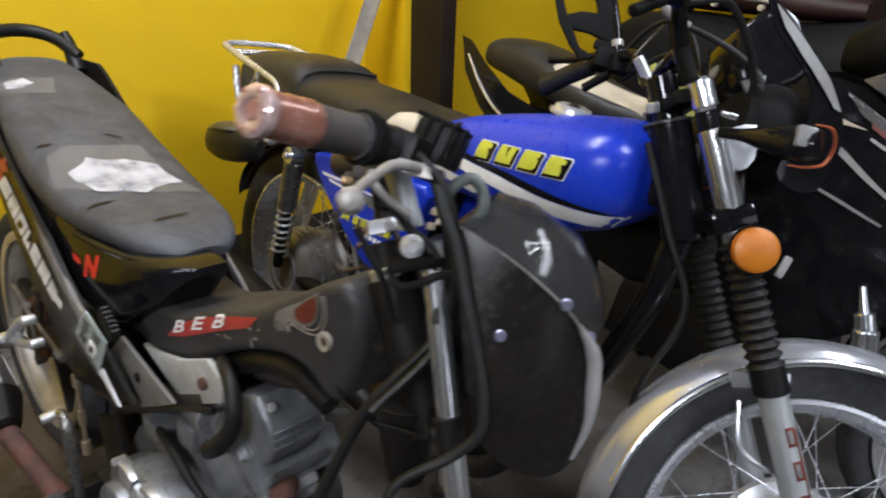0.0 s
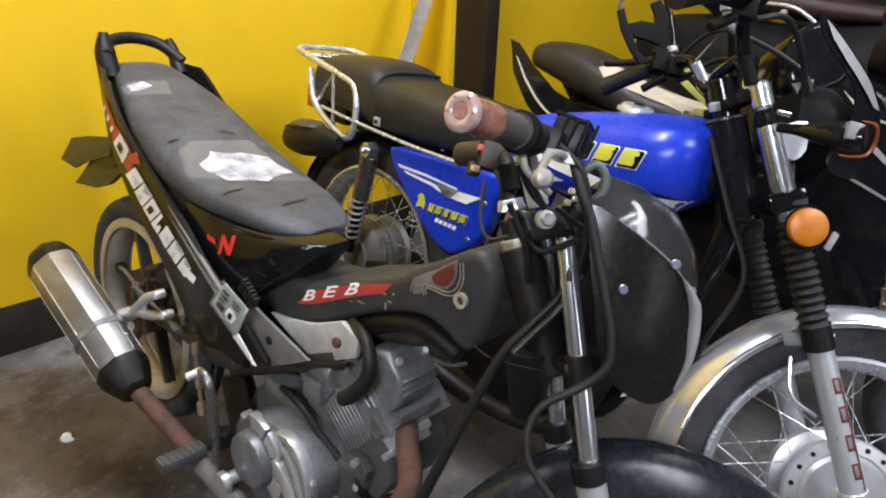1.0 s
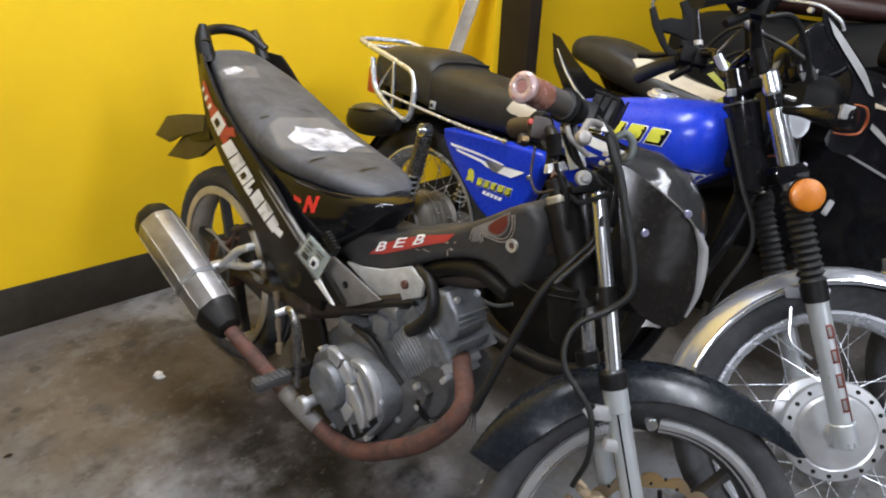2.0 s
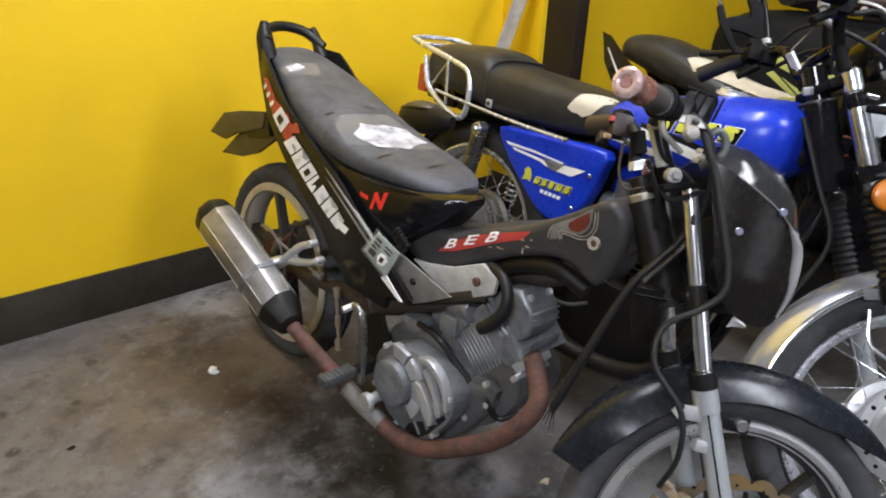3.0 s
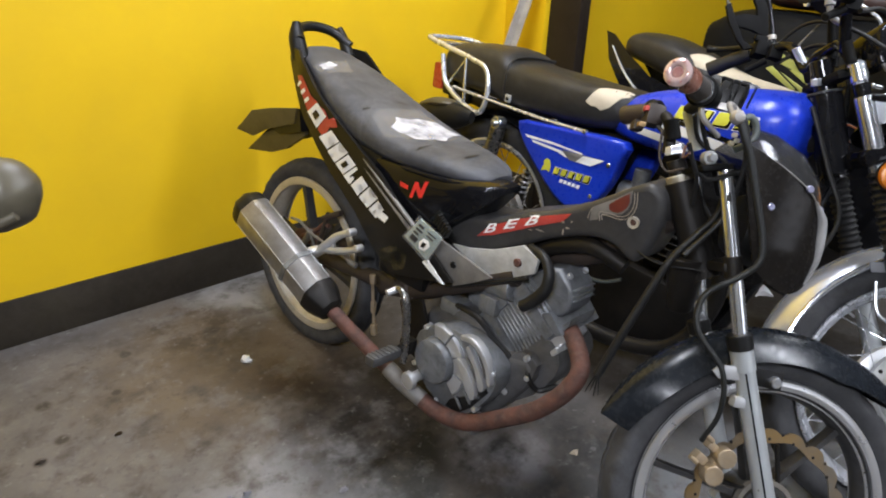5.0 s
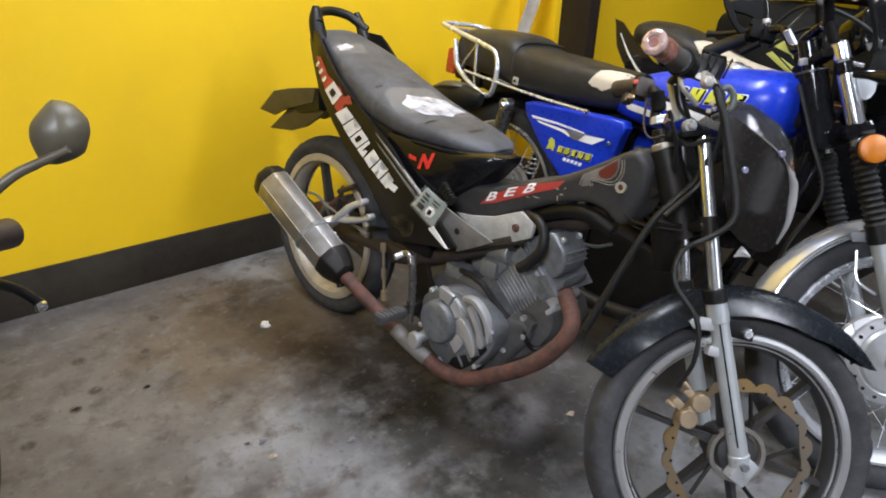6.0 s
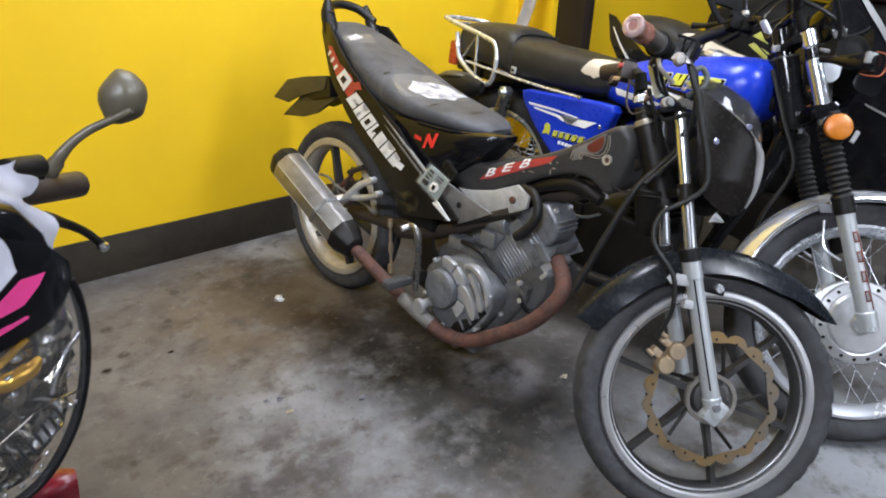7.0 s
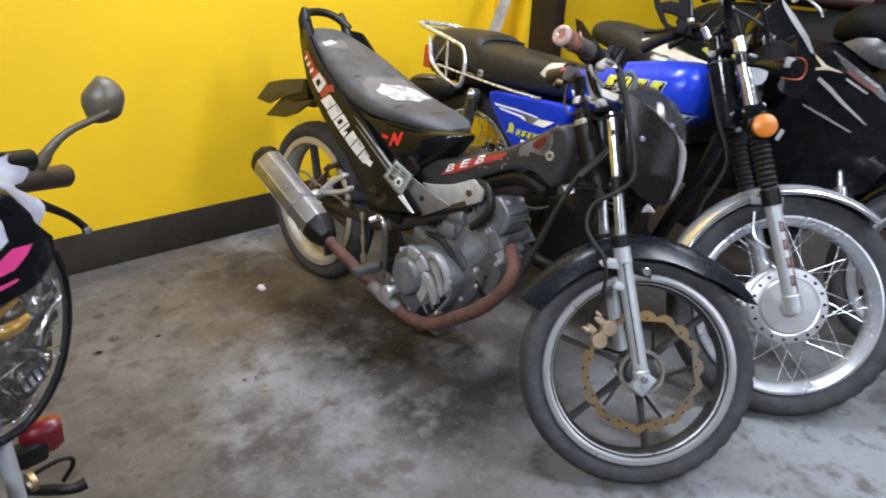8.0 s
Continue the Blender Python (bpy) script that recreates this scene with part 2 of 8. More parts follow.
GRIPRUBBER = surface("brown_grey_grip_rubber", (0.045, 0.040, 0.036), (0.065, 0.056, 0.050), rough=0.6, dust=0.4, dust_color=(0.085, 0.075, 0.068), scale=30, bump=0.3, spec=0.3)
PALEPINK = surface("clear_pink_flange", (0.50, 0.33, 0.31), (0.62, 0.48, 0.46), rough=0.16, metal=0.35, scale=90, coat=0.5)
AMBERBAND = surface("brown_amber_band", (0.24, 0.095, 0.065), (0.34, 0.17, 0.13), rough=0.25, metal=0.2, scale=60, coat=0.4)
GREENHOSE = surface("grey_green_hose", (0.055, 0.070, 0.064), (0.080, 0.092, 0.086), rough=0.45, dust=0.3, dust_color=(0.14, 0.145, 0.14), scale=30)
BAREALLOY = surface("dusty_bare_alloy", (0.42, 0.40, 0.38), (0.27, 0.255, 0.235), rough=0.45, metal=0.45, dust=0.35, dust_color=(0.34, 0.32, 0.29), scale=40, bump=0.1)
MATTE = surface("matte_black_plastic", (0.0035, 0.0035, 0.0035), (0.006, 0.006, 0.006), rough=0.6, scale=10, dust=0.12, dust_color=(0.018, 0.018, 0.018), spec=0.10)


# ---- mesh tools ----
def mesh_of(verts, faces):
    bm = bmesh.new()
    vs = [bm.verts.new(v) for v in verts]
    for f in faces:
        try:
            bm.faces.new([vs[i] for i in f])
        except ValueError:
            pass
    return bm


def loft(rings, caps=True, closed=True):
    """Skins rings of equal count."""
    n = len(rings[0])
    verts = [p for ring in rings for p in ring]
    faces = []
    for i in range(len(rings) - 1):
        for j in range(n if closed else n - 1):
            k = (j + 1) % n
            faces.append((i * n + j, i * n + k, (i + 1) * n + k, (i + 1) * n + j))
    if caps and closed:
        faces.append(tuple(reversed(range(n))))
        faces.append(tuple(range((len(rings) - 1) * n, len(rings) * n)))
    bm = mesh_of(verts, faces)
    bmesh.ops.recalc_face_normals(bm, faces=bm.faces)
    return bm


def smooth_line(pts, steps=6):
    """A smooth line through the points."""
    pts = [Vector(p) for p in pts]
    if len(pts) < 3 or steps < 2:
        return pts
    out = []
    ext = [2 * pts[0] - pts[1]] + pts + [2 * pts[-1] - pts[-2]]
    for i in range(1, len(ext) - 2):
        a, b, c, d = ext[i - 1:i + 3]
        for k in range(steps):
            t = k / steps
            out.append(0.5 * (2 * b + (c - a) * t + (2 * a - 5 * b + 4 * c - d) * t * t + (3 * b - a - 3 * c + d) * t ** 3))
    out.append(pts[-1])
    return out


def tube(pts, r, n=10, steps=6):
    """A round tube along a smooth line; r: one radius, or one at each given point."""
    line = smooth_line(pts, steps)
    count = len(line)
    if isinstance(r, (int, float)):
        radii = [r] * count
    else:
        radii = [float(np.interp(i / (count - 1) * (len(r) - 1), range(len(r)), r)) for i in range(count)]
    rings, side = [], None
    for i, p in enumerate(line):
        d = (line[min(i + 1, count - 1)] - line[max(i - 1, 0)]).normalized()
        if side is None:
            side = d.cross(Vector((0, 0, 1)) if abs(d.z) < 0.9 else Vector((1, 0, 0))).normalized()
        side = (side - d * side.dot(d)).normalized()
        up = d.cross(side)
        rings.append([p + radii[i] * (math.cos(a) * side + math.sin(a) * up) for a in (2 * math.pi * k / n for k in range(n))])
    return loft(rings)


def rod(a, b, r, n=16, r2=None, lip=0.0015):
    """A straight bar with softened ends."""
    a, b = Vector(a), Vector(b)
    d = (b - a).normalized()
    r2 = r if r2 is None else r2
    k = min(lip, r * 0.4)
    side = d.cross(Vector((0, 0, 1)) if abs(d.z) < 0.9 else Vector((1, 0, 0))).normalized()
    up = d.cross(side)
    rings = []
    for p, q in ((a, r - k), (a + d * k, r), (b - d * k, r2), (b, max(r2 - k, 1e-4))):
        rings.append([p + q * (math.cos(t) * side + math.sin(t) * up) for t in (2 * math.pi * i / n for i in range(n))])
    return loft(rings)


def lathe(profile, n=48, wave=None, closed=False):
    """Turns a profile of (radius, y) round the y axis. wave(i, j, radius): the radius at profile point j and step i."""
    rings = []
    for i in range(n):
        a = 2 * math.pi * i / n
        ring = []
        for j, (r, y) in enumerate(profile):
            q = wave(i, j, r) if wave else r
            ring.append((q * math.cos(a), y, q * math.sin(a)))
        rings.append(ring)
    m = len(profile)
    verts = [p for ring in rings for p in ring]
    faces = []
    for i in range(n):
        k = (i + 1) % n
        for j in range(m if closed else m - 1):
            l = (j + 1) % m
            faces.append((i * m + j, i * m + l, k * m + l, k * m + j))
    bm = mesh_of(verts, faces)
    bmesh.ops.remove_doubles(bm, verts=bm.verts, dist=1e-5)
    bmesh.ops.recalc_face_normals(bm, faces=bm.faces)
    return bm


def bevelled(bm, width, segments=2):
    if width > 0:
        bmesh.ops.bevel(bm, geom=list(bm.edges), offset=width, segments=segments, profile=0.6, affect="EDGES", clamp_overlap=True)
    bmesh.ops.recalc_face_normals(bm, faces=bm.faces)
    return bm


def prism(outline, y0, y1, bevel=0.003, steps=0, segments=2):
    """An outline of (x, z), rounded through its points if steps is given, made solid from y0 to y1."""
    pts = [(x, z) for x, z in outline]
    if steps:
        ring = [Vector((x, 0, z)) for x, z in pts]
        ring = smooth_line([ring[-1]] + ring + [ring[0], ring[1]], steps)
        ring = ring[steps:-steps - 1]
        pts = [(p.x, p.z) for p in ring]
    n = len(pts)
    verts = [(x, y0, z) for x, z in pts] + [(x, y1, z) for x, z in pts]
    faces = [tuple(range(n)), tuple(reversed(range(n, 2 * n)))] + [(i, (i + 1) % n, n + (i + 1) % n, n + i) for i in range(n)]
    bm = mesh_of(verts, faces)
    bmesh.ops.recalc_face_normals(bm, faces=bm.faces)
    if bevel:
        edges = [e for e in bm.edges if len({round(v.co.y, 6) for v in e.verts}) == 1]
        bmesh.ops.bevel(bm, geom=edges, offset=bevel, segments=segments, profile=0.6, affect="EDGES", clamp_overlap=True)
    bmesh.ops.recalc_face_normals(bm, faces=bm.faces)
    return bm


def box(c, s, bevel=0.003, turn=None, segments=2):
    """A block round its centre c, of size s, with softened edges."""
    bm = bmesh.new()
    bmesh.ops.create_cube(bm, size=1.0, matrix=Matrix.Diagonal((*s, 1)))
    bevelled(bm, bevel, segments)
    bm.transform(Matrix.Translation(c) @ (turn or Matrix()))
    return bm


def joined(*bms):
    out = bmesh.new()
    for bm in bms:
        data = bpy.data.meshes.new("tmp")
        bm.to_mesh(data)
        bm.free()
        out.from_mesh(data)
        bpy.data.meshes.remove(data)
    return out


def moved(bm, m):
    bm.transform(m)
    return bm


def mesh_data(name, bm, material, angle=38):
    data = bpy.data.meshes.new(name)
    bm.to_mesh(data)
    bm.free()
    data.polygons.foreach_set("use_smooth", [True] * len(data.polygons))
    data.set_sharp_from_angle(angle=radians(angle))
    if material:
        data.materials.append(material)
    return data


def part(name, bm, material, parent, label="", m=None, angle=38):
    """Links a bmesh, or mesh data, as one mesh object under a thing or a part."""
    data = bm if isinstance(bm, bpy.types.Mesh) else mesh_data(name, bm, material, angle)
    ob = new(name, data)
    ob.parent = parent
    if m is not None:
        ob.matrix_basis = m
    if label:
        tagged(ob, label)
    return ob


def thing(name, m, label, category, group="", kind=""):
    ob = new(name)
    ob.empty_display_size = 0.1
    ob.matrix_basis = m
    return tagged(ob, label, category, group, kind)


def solid(name, bm, material, label, category, m=None, kind="", group="", angle=38):
    """A thing that is one mesh."""
    ob = new(name, mesh_data(name, bm, material, angle))
    if m is not None:
        ob.matrix_basis = m
    return tagged(ob, label, category, group, kind)


def lean_frame(x, y, yaw, lean):
    """A parked two-wheeler's frame: x forward, y to its left, z up; yaw from -y towards +x, leaning to its left."""
    f = Vector((math.sin(radians(yaw)), -math.cos(radians(yaw)), 0))
    l = Vector((-f.y, f.x, 0))
    c, s = math.cos(radians(lean)), math.sin(radians(lean))
    l2, u2 = c * l - s * Vector((0, 0, 1)), c * Vector((0, 0, 1)) + s * l
    m = Matrix((f, l2, u2)).transposed().to_4x4()
    m.translation = (x, y, 0)
    return m


def steer_turn(p, rake, angle):
    """The turn of all that steers, about an axis through p that leans back by rake."""
    k = Vector((-math.sin(radians(rake)), 0, math.cos(radians(rake))))
    return Matrix.Translation(p) @ Matrix.Rotation(radians(angle), 4, k) @ Matrix.Translation(-Vector(p))


def skin_tree(bm):
    return BVHTree.FromBMesh(bm)


def decal(tree, outline, side=-1, lift=0.0012, cuts=3, inner=None):
    """A thin sticker: an outline of (x, z) pressed sideways on to a skin. side -1: on the right-hand side."""
    n = len(outline)
    bm = mesh_of([(x, 0, z) for x, z in outline], [tuple(range(n))])
    bmesh.ops.triangulate(bm, faces=bm.faces)
    for _ in range(cuts):
        long = [e for e in bm.edges if e.calc_length() > 0.012]
        if not long:
            break
        bmesh.ops.subdivide_edges(bm, edges=long, cuts=1)
        bmesh.ops.triangulate(bm, faces=bm.faces)
    for v in bm.verts:
        hit = tree.ray_cast(Vector((v.co.x, side * 1.0, v.co.z)), Vector((0, -side, 0)))
        if hit[0] is None:
            hit = tree.find_nearest(Vector((v.co.x, side * 0.1, v.co.z)))
        v.co = hit[0] + Vector((0, side * lift, 0)) + hit[1] * 0.0004
    bmesh.ops.recalc_face_normals(bm, faces=bm.faces)
    return bm


def flattened(bm, side=-1):
    """A sticker pulled flat: its points moved on to the plane that suits them, just clear of the skin below."""
    a = np.array([(v.co.x, v.co.z, 1.0) for v in bm.verts])
    y = np.array([v.co.y for v in bm.verts])
    fit = np.linalg.lstsq(a, y, rcond=None)[0]
    off = max(side * (y - a @ fit))
    for v, row in zip(bm.verts, a):
        v.co.y = float(row @ fit) + side * float(off)
    return bm


def glyph(text, size=1.0, bold=0.0):
    """The outline mesh of a letter, lying in x and z."""
    curve = bpy.data.curves.new("glyph", "FONT")
    curve.body, curve.size, curve.resolution_u, curve.offset = text, size, 3, bold
    ob = bpy.data.objects.new("glyph", curve)
    scene.collection.objects.link(ob)
    bpy.context.view_layer.update()
    data = bpy.data.meshes.new_from_object(ob.evaluated_get(bpy.context.evaluated_depsgraph_get()))
    bm = bmesh.new()
    bm.from_mesh(data)
    bpy.data.objects.remove(ob)
    bpy.data.meshes.remove(data)
    bm.transform(Matrix.Rotation(radians(90), 4, "X"))
    return bm


def quad_at(a, along, up, w, h):
    """Corners of a slanted bar from a, w along one way and h along another, in (x, z)."""
    a, u, v = Vector(a), Vector(along).normalized(), Vector(up).normalized()
    return [tuple(a), tuple(a + u * w), tuple(a + u * w + v * h), tuple(a + v * h)]


# ---- the room ----
WALL_YAW = -2.0
WALL = Matrix.Translation((0, 0.03, 0)) @ Matrix.Rotation(radians(WALL_YAW), 4, "Z")


def concrete():
    m = surface("stained_concrete_floor", (0.064, 0.057, 0.052), (0.090, 0.081, 0.075), rough=0.66, scale=2.2, fine=60, bump=0.25, spec=0.22,
                dust=0.32, dust_color=(0.122, 0.116, 0.112))
    nt = m.node_tree
    b = nt.nodes["Principled BSDF"]
    link = b.inputs["Base Color"].links[0]
    color = link.from_socket
    co = nt.nodes.new("ShaderNodeTexCoord")

    def stain(color, sc, lo, hi, tone, amount, offset, centre=None, reach=1.0):
        mp = nt.nodes.new("ShaderNodeMapping")
        mp.inputs["Location"].default_value = offset
        nt.links.new(co.outputs["Object"], mp.inputs["Vector"])
        n = nt.nodes.new("ShaderNodeTexNoise")
        n.inputs["Scale"].default_value, n.inputs["Detail"].default_value, n.inputs["Roughness"].default_value = sc, 7.0, 0.62
        nt.links.new(mp.outputs["Vector"], n.inputs["Vector"])
        r = nt.nodes.new("ShaderNodeMapRange")
        for k, v in zip(("From Min", "From Max", "To Min", "To Max"), (lo, hi, 0.0, amount)):
            r.inputs[k].default_value = v
        nt.links.new(n.outputs["Fac"], r.inputs["Value"])
        fac = r.outputs["Result"]
        if centre:
            d = nt.nodes.new("ShaderNodeVectorMath")
            d.operation = "DISTANCE"
            d.inputs[1].default_value = centre
            nt.links.new(co.outputs["Object"], d.inputs[0])
            w = nt.nodes.new("ShaderNodeMapRange")
            w.interpolation_type = "SMOOTHSTEP"
            for k, v in zip(("From Min", "From Max", "To Min", "To Max"), (0.45 * reach, 1.1 * reach, 1.0, 0.0)):
                w.inputs[k].default_value = v
            nt.links.new(d.outputs["Value"], w.inputs["Value"])
            mul = nt.nodes.new("ShaderNodeMath")
            mul.operation = "MULTIPLY"
            nt.links.new(fac, mul.inputs[0])
            nt.links.new(w.outputs["Result"], mul.inputs[1])
            fac = mul.outputs[0]
        x = nt.nodes.new("ShaderNodeMix")
        x.data_type = "RGBA"
        nt.links.new(fac, x.inputs["Factor"])
        nt.links.new(color, x.inputs["A"])
        x.inputs["B"].default_value = rgba(tone)
        return x.outputs["Result"]

    # brown spill behind the parked machine, black oil under the engines, pale blotchy patches round about
    color = stain(color, 2.6, 0.34, 0.60, (0.165, 0.148, 0.130), 0.80, (4, 4, 0), (-0.52, -0.60, 0), 0.80)
    color = stain(color, 3.0, 0.34, 0.56, (0.130, 0.100, 0.066), 0.80, (3, 1, 0), (-0.12, -0.40, 0), 0.48)
    color = stain(color, 7.0, 0.44, 0.56, (0.092, 0.068, 0.044), 0.62, (3, 9, 0), (-0.10, -0.44, 0), 0.50)
    color = stain(color, 8.0, 0.40, 0.56, (0.052, 0.036, 0.024), 0.85, (9, 3, 0), (-0.02, -0.72, 0), 0.26)
    color = stain(color, 7.0, 0.34, 0.56, (0.26, 0.262, 0.27), 0.75, (5, 5, 0), (-0.24, -1.02, 0), 0.36)
    color = stain(color, 9.0, 0.36, 0.58, (0.20, 0.205, 0.22), 0.75, (1, 5, 0), (-0.28, -1.24, 0), 0.36)
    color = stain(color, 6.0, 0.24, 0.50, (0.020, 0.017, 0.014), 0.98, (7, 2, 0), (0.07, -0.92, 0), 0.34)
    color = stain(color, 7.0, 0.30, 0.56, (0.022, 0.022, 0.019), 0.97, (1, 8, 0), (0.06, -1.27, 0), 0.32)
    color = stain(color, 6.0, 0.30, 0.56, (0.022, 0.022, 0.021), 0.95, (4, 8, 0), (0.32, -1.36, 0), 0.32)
    color = stain(color, 9.0, 0.36, 0.56, (0.20, 0.19, 0.195), 0.75, (2, 7, 0), (0.20, -1.17, 0), 0.15)
    color = stain(color, 9.0, 0.42, 0.58, (0.050, 0.042, 0.042), 0.80, (2, 2, 0), (-0.44, -1.14, 0), 0.19)
    color = stain(color, 4.0, 0.44, 0.62, (0.060, 0.056, 0.058), 0.60, (6, 7, 0), (-0.42, -1.38, 0), 0.36)
    color = stain(color, 6.0, 0.30, 0.56, (0.27, 0.265, 0.26), 0.85, (3, 3, 0), (0.14, -0.06, 0), 0.26)
    color = stain(color, 9.0, 0.44, 0.56, (0.050, 0.036, 0.022), 0.8, (8, 8, 0), (-0.12, -0.20, 0), 0.18)
    color = stain(color, 3.4, 0.24, 0.50, (0.235, 0.245, 0.26), 0.85, (5, 9, 0), (0.42, -1.95, 0), 0.62)
    color = stain(color, 3.4, 0.26, 0.52, (0.22, 0.23, 0.24), 0.80, (2, 5, 0), (0.95, -2.05, 0), 0.62)
    # small dark blots
    for x, y, r in ((-0.10, -0.24, 0.030), (-0.58, -0.30, 0.024), (-0.58, -0.46, 0.022), (-0.64, -0.51, 0.018), (-0.76, -0.58, 0.020), (-0.34, -0.20, 0.020), (-0.42, -0.36, 0.016)):
        color = stain(color, 60.0, 0.20, 0.50, (0.040, 0.032, 0.024), 0.85, (x, y, 0), (x, y, 0), r)
    color = stain(color, 11.0, 0.52, 0.66, (0.065, 0.055, 0.046), 0.75, (2, 6, 0))
    color = stain(color, 5.0, 0.52, 0.68, (0.060, 0.053, 0.048), 0.55, (8, 1, 0))
    color = stain(color, 8.0, 0.55, 0.70, (0.19, 0.182, 0.178), 0.5, (1, 4, 0))
    color = stain(color, 48.0, 0.58, 0.70, (0.050, 0.044, 0.040), 0.40, (4, 6, 0))
    color = stain(color, 15.0, 0.58, 0.68, (0.045, 0.036, 0.028), 0.55, (7, 6, 0))
    color = stain(color, 36.0, 0.60, 0.70, (0.26, 0.255, 0.25), 0.30, (5, 2, 0))
    color = stain(color, 26.0, 0.62, 0.72, (0.24, 0.235, 0.23), 0.22, (9, 6, 0))
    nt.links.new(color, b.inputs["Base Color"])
    return m


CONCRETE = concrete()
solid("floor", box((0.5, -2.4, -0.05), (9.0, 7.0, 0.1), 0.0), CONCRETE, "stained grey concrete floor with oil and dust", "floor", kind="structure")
wall = solid("wall_back", box((0.5, 0.10, 1.5), (9.0, 0.2, 3.0), 0.0), YELLOW, "bright yellow painted plaster wall", "wall", m=WALL, kind="structure")
solid("baseboard", box((0.5, -0.004, 0.073), (9.0, 0.008, 0.146), 0.002), BAND, "dark brown painted band along the foot of the wall", "baseboard", m=WALL, kind="structure")
# unseen ceiling and left wall are added; their grey sets the bounced light
solid("ceiling", box((0.5, -2.4, 3.05), (9.0, 7.0, 0.1), 0.0), PLASTER, "unseen grey plaster ceiling", "ceiling", kind="structure")
# unseen wall; its high opening is added to hold the fill lamp
solid("wall_front", joined(box((-2.4, -5.9, 1.5), (3.2, 0.1, 3.0), 0.0), box((3.3, -5.9, 1.5), (3.4, 0.1, 3.0), 0.0), box((0.4, -5.9, 2.80), (2.4, 0.1, 0.40), 0.0), box((0.4, -5.9, 0.70), (2.4, 0.1, 1.40), 0.0)), PLASTER, "unseen plain plaster wall with an opening added for a fill lamp", "wall", kind="structure")
solid("wall_left", box((-3.95, -2.6, 1.5), (0.1, 6.6, 3.0), 0.0), PLASTER, "unseen plain plaster wall", "wall", kind="structure")
# dark colour here stands for the unlit space on the right
solid("wall_right", box((4.95, -2.6, 1.5), (0.1, 6.6, 3.0), 0.0), BAND, "right wall coloured dark for the unlit space there", "wall", kind="structure")
# the yellow pier with a dark post in front of it
solid("wall_pier", box((1.432, -0.10, 1.5), (0.088, 0.25, 3.0), 0.004), YELLOW, "narrow yellow painted pier on the wall", "pier", kind="structure")
solid("baseboard_pier", box((1.432, -0.102, 0.084), (0.100, 0.262, 0.168), 0.002), BAND, "dark brown painted band round the foot of the pier", "baseboard", kind="structure")
solid("column", box((1.447, -0.299, 1.5), (0.064, 0.146, 3.0), 0.003), POST, "dark brown painted square post", "post", kind="structure")


def angle_bar():
    """A steel angle that leans on the pier."""
    a, b = Vector((0.80, -0.30, 0.012)), Vector((1.372, -0.225, 1.18))
    a = b + (Vector((1.140, -0.25, 0.725)) - b).normalized() * 1.32
    d = (b - a).normalized()
    side = d.cross(Vector((0, 1, 0))).normalized()
    out = side.cross(d)
    l1 = [(-0.019, 0), (0.019, 0), (0.019, -0.004), (-0.015, -0.004), (-0.015, -0.03), (-0.019, -0.03)]
    return loft([[p + side * u + out * v for u, v in l1] for p in (a, b)])


solid("steel_angle_bar", angle_bar(), GALV, "grey steel angle bar leaning against the yellow wall", "steel bar")


def batten_light(x, y, z, yaw):
    """A twin-tube batten hung under the ceiling."""
    m = Matrix.Translation((x, y, z)) @ Matrix.Rotation(radians(yaw), 4, "Z")
    t = thing("ceiling_light", m, "unseen white fluorescent batten light under the ceiling", "light", group="ceiling battens")
    part("housing", box((0, 0, 0.13), (1.25, 0.22, 0.05), 0.006), PLASTER, t)
    for x in (-0.61, 0.61):
        for y in (-0.08, 0.08):
            part("lamp_holder", box((x, y, 0.085), (0.02, 0.035, 0.05), 0.004), WHITE, t)
    for y in (-0.08, 0.08):
        part("tube", rod((-0.6, y, 0.082), (0.6, y, 0.082), 0.013), TUBEGLOW, t, "lit white glass tube")
    for x in (-0.5, 0.5):
        part("suspension_rod", rod((x, 0, 0.15), (x, 0, 3.0 - z), 0.006, 8), PLASTER, t)


for (x, y, z), _, _, yaw in LAMPS:
    batten_light(x, y, z + 0.06, yaw)


# ---- wheels ----
def tyre_mesh(r, rim, w, blocks=72):
    """A tyre turned round y, with cut tread blocks on the shoulders."""
    hw = w / 2
    d = r - rim
    prof = [(rim - 0.004, -hw * 0.55), (rim + 0.006, -hw * 0.72), (rim + d * 0.35, -hw * 0.97), (rim + d * 0.62, -hw), (rim + d * 0.78, -hw * 0.92),
            (rim + d * 0.90, -hw * 0.72), (r - 0.004, -hw * 0.45), (r, -hw * 0.2), (r - 0.004, -0.004), (r - 0.004, 0.004), (r, hw * 0.2), (r - 0.004, hw * 0.45),
            (rim + d * 0.90, hw * 0.72), (rim + d * 0.78, hw * 0.92), (rim + d * 0.62, hw), (rim + d * 0.35, hw * 0.97), (rim + 0.006, hw * 0.72), (rim - 0.004, hw * 0.55)]

    def wave(i, j, q):
        if j in (4, 5, 6) and i % 4 == 0:
            return q - 0.0035
        if j in (11, 12, 13) and (i + 2) % 4 == 0:
            return q - 0.0035
        return q

    return lathe(prof, blocks * 2, wave)


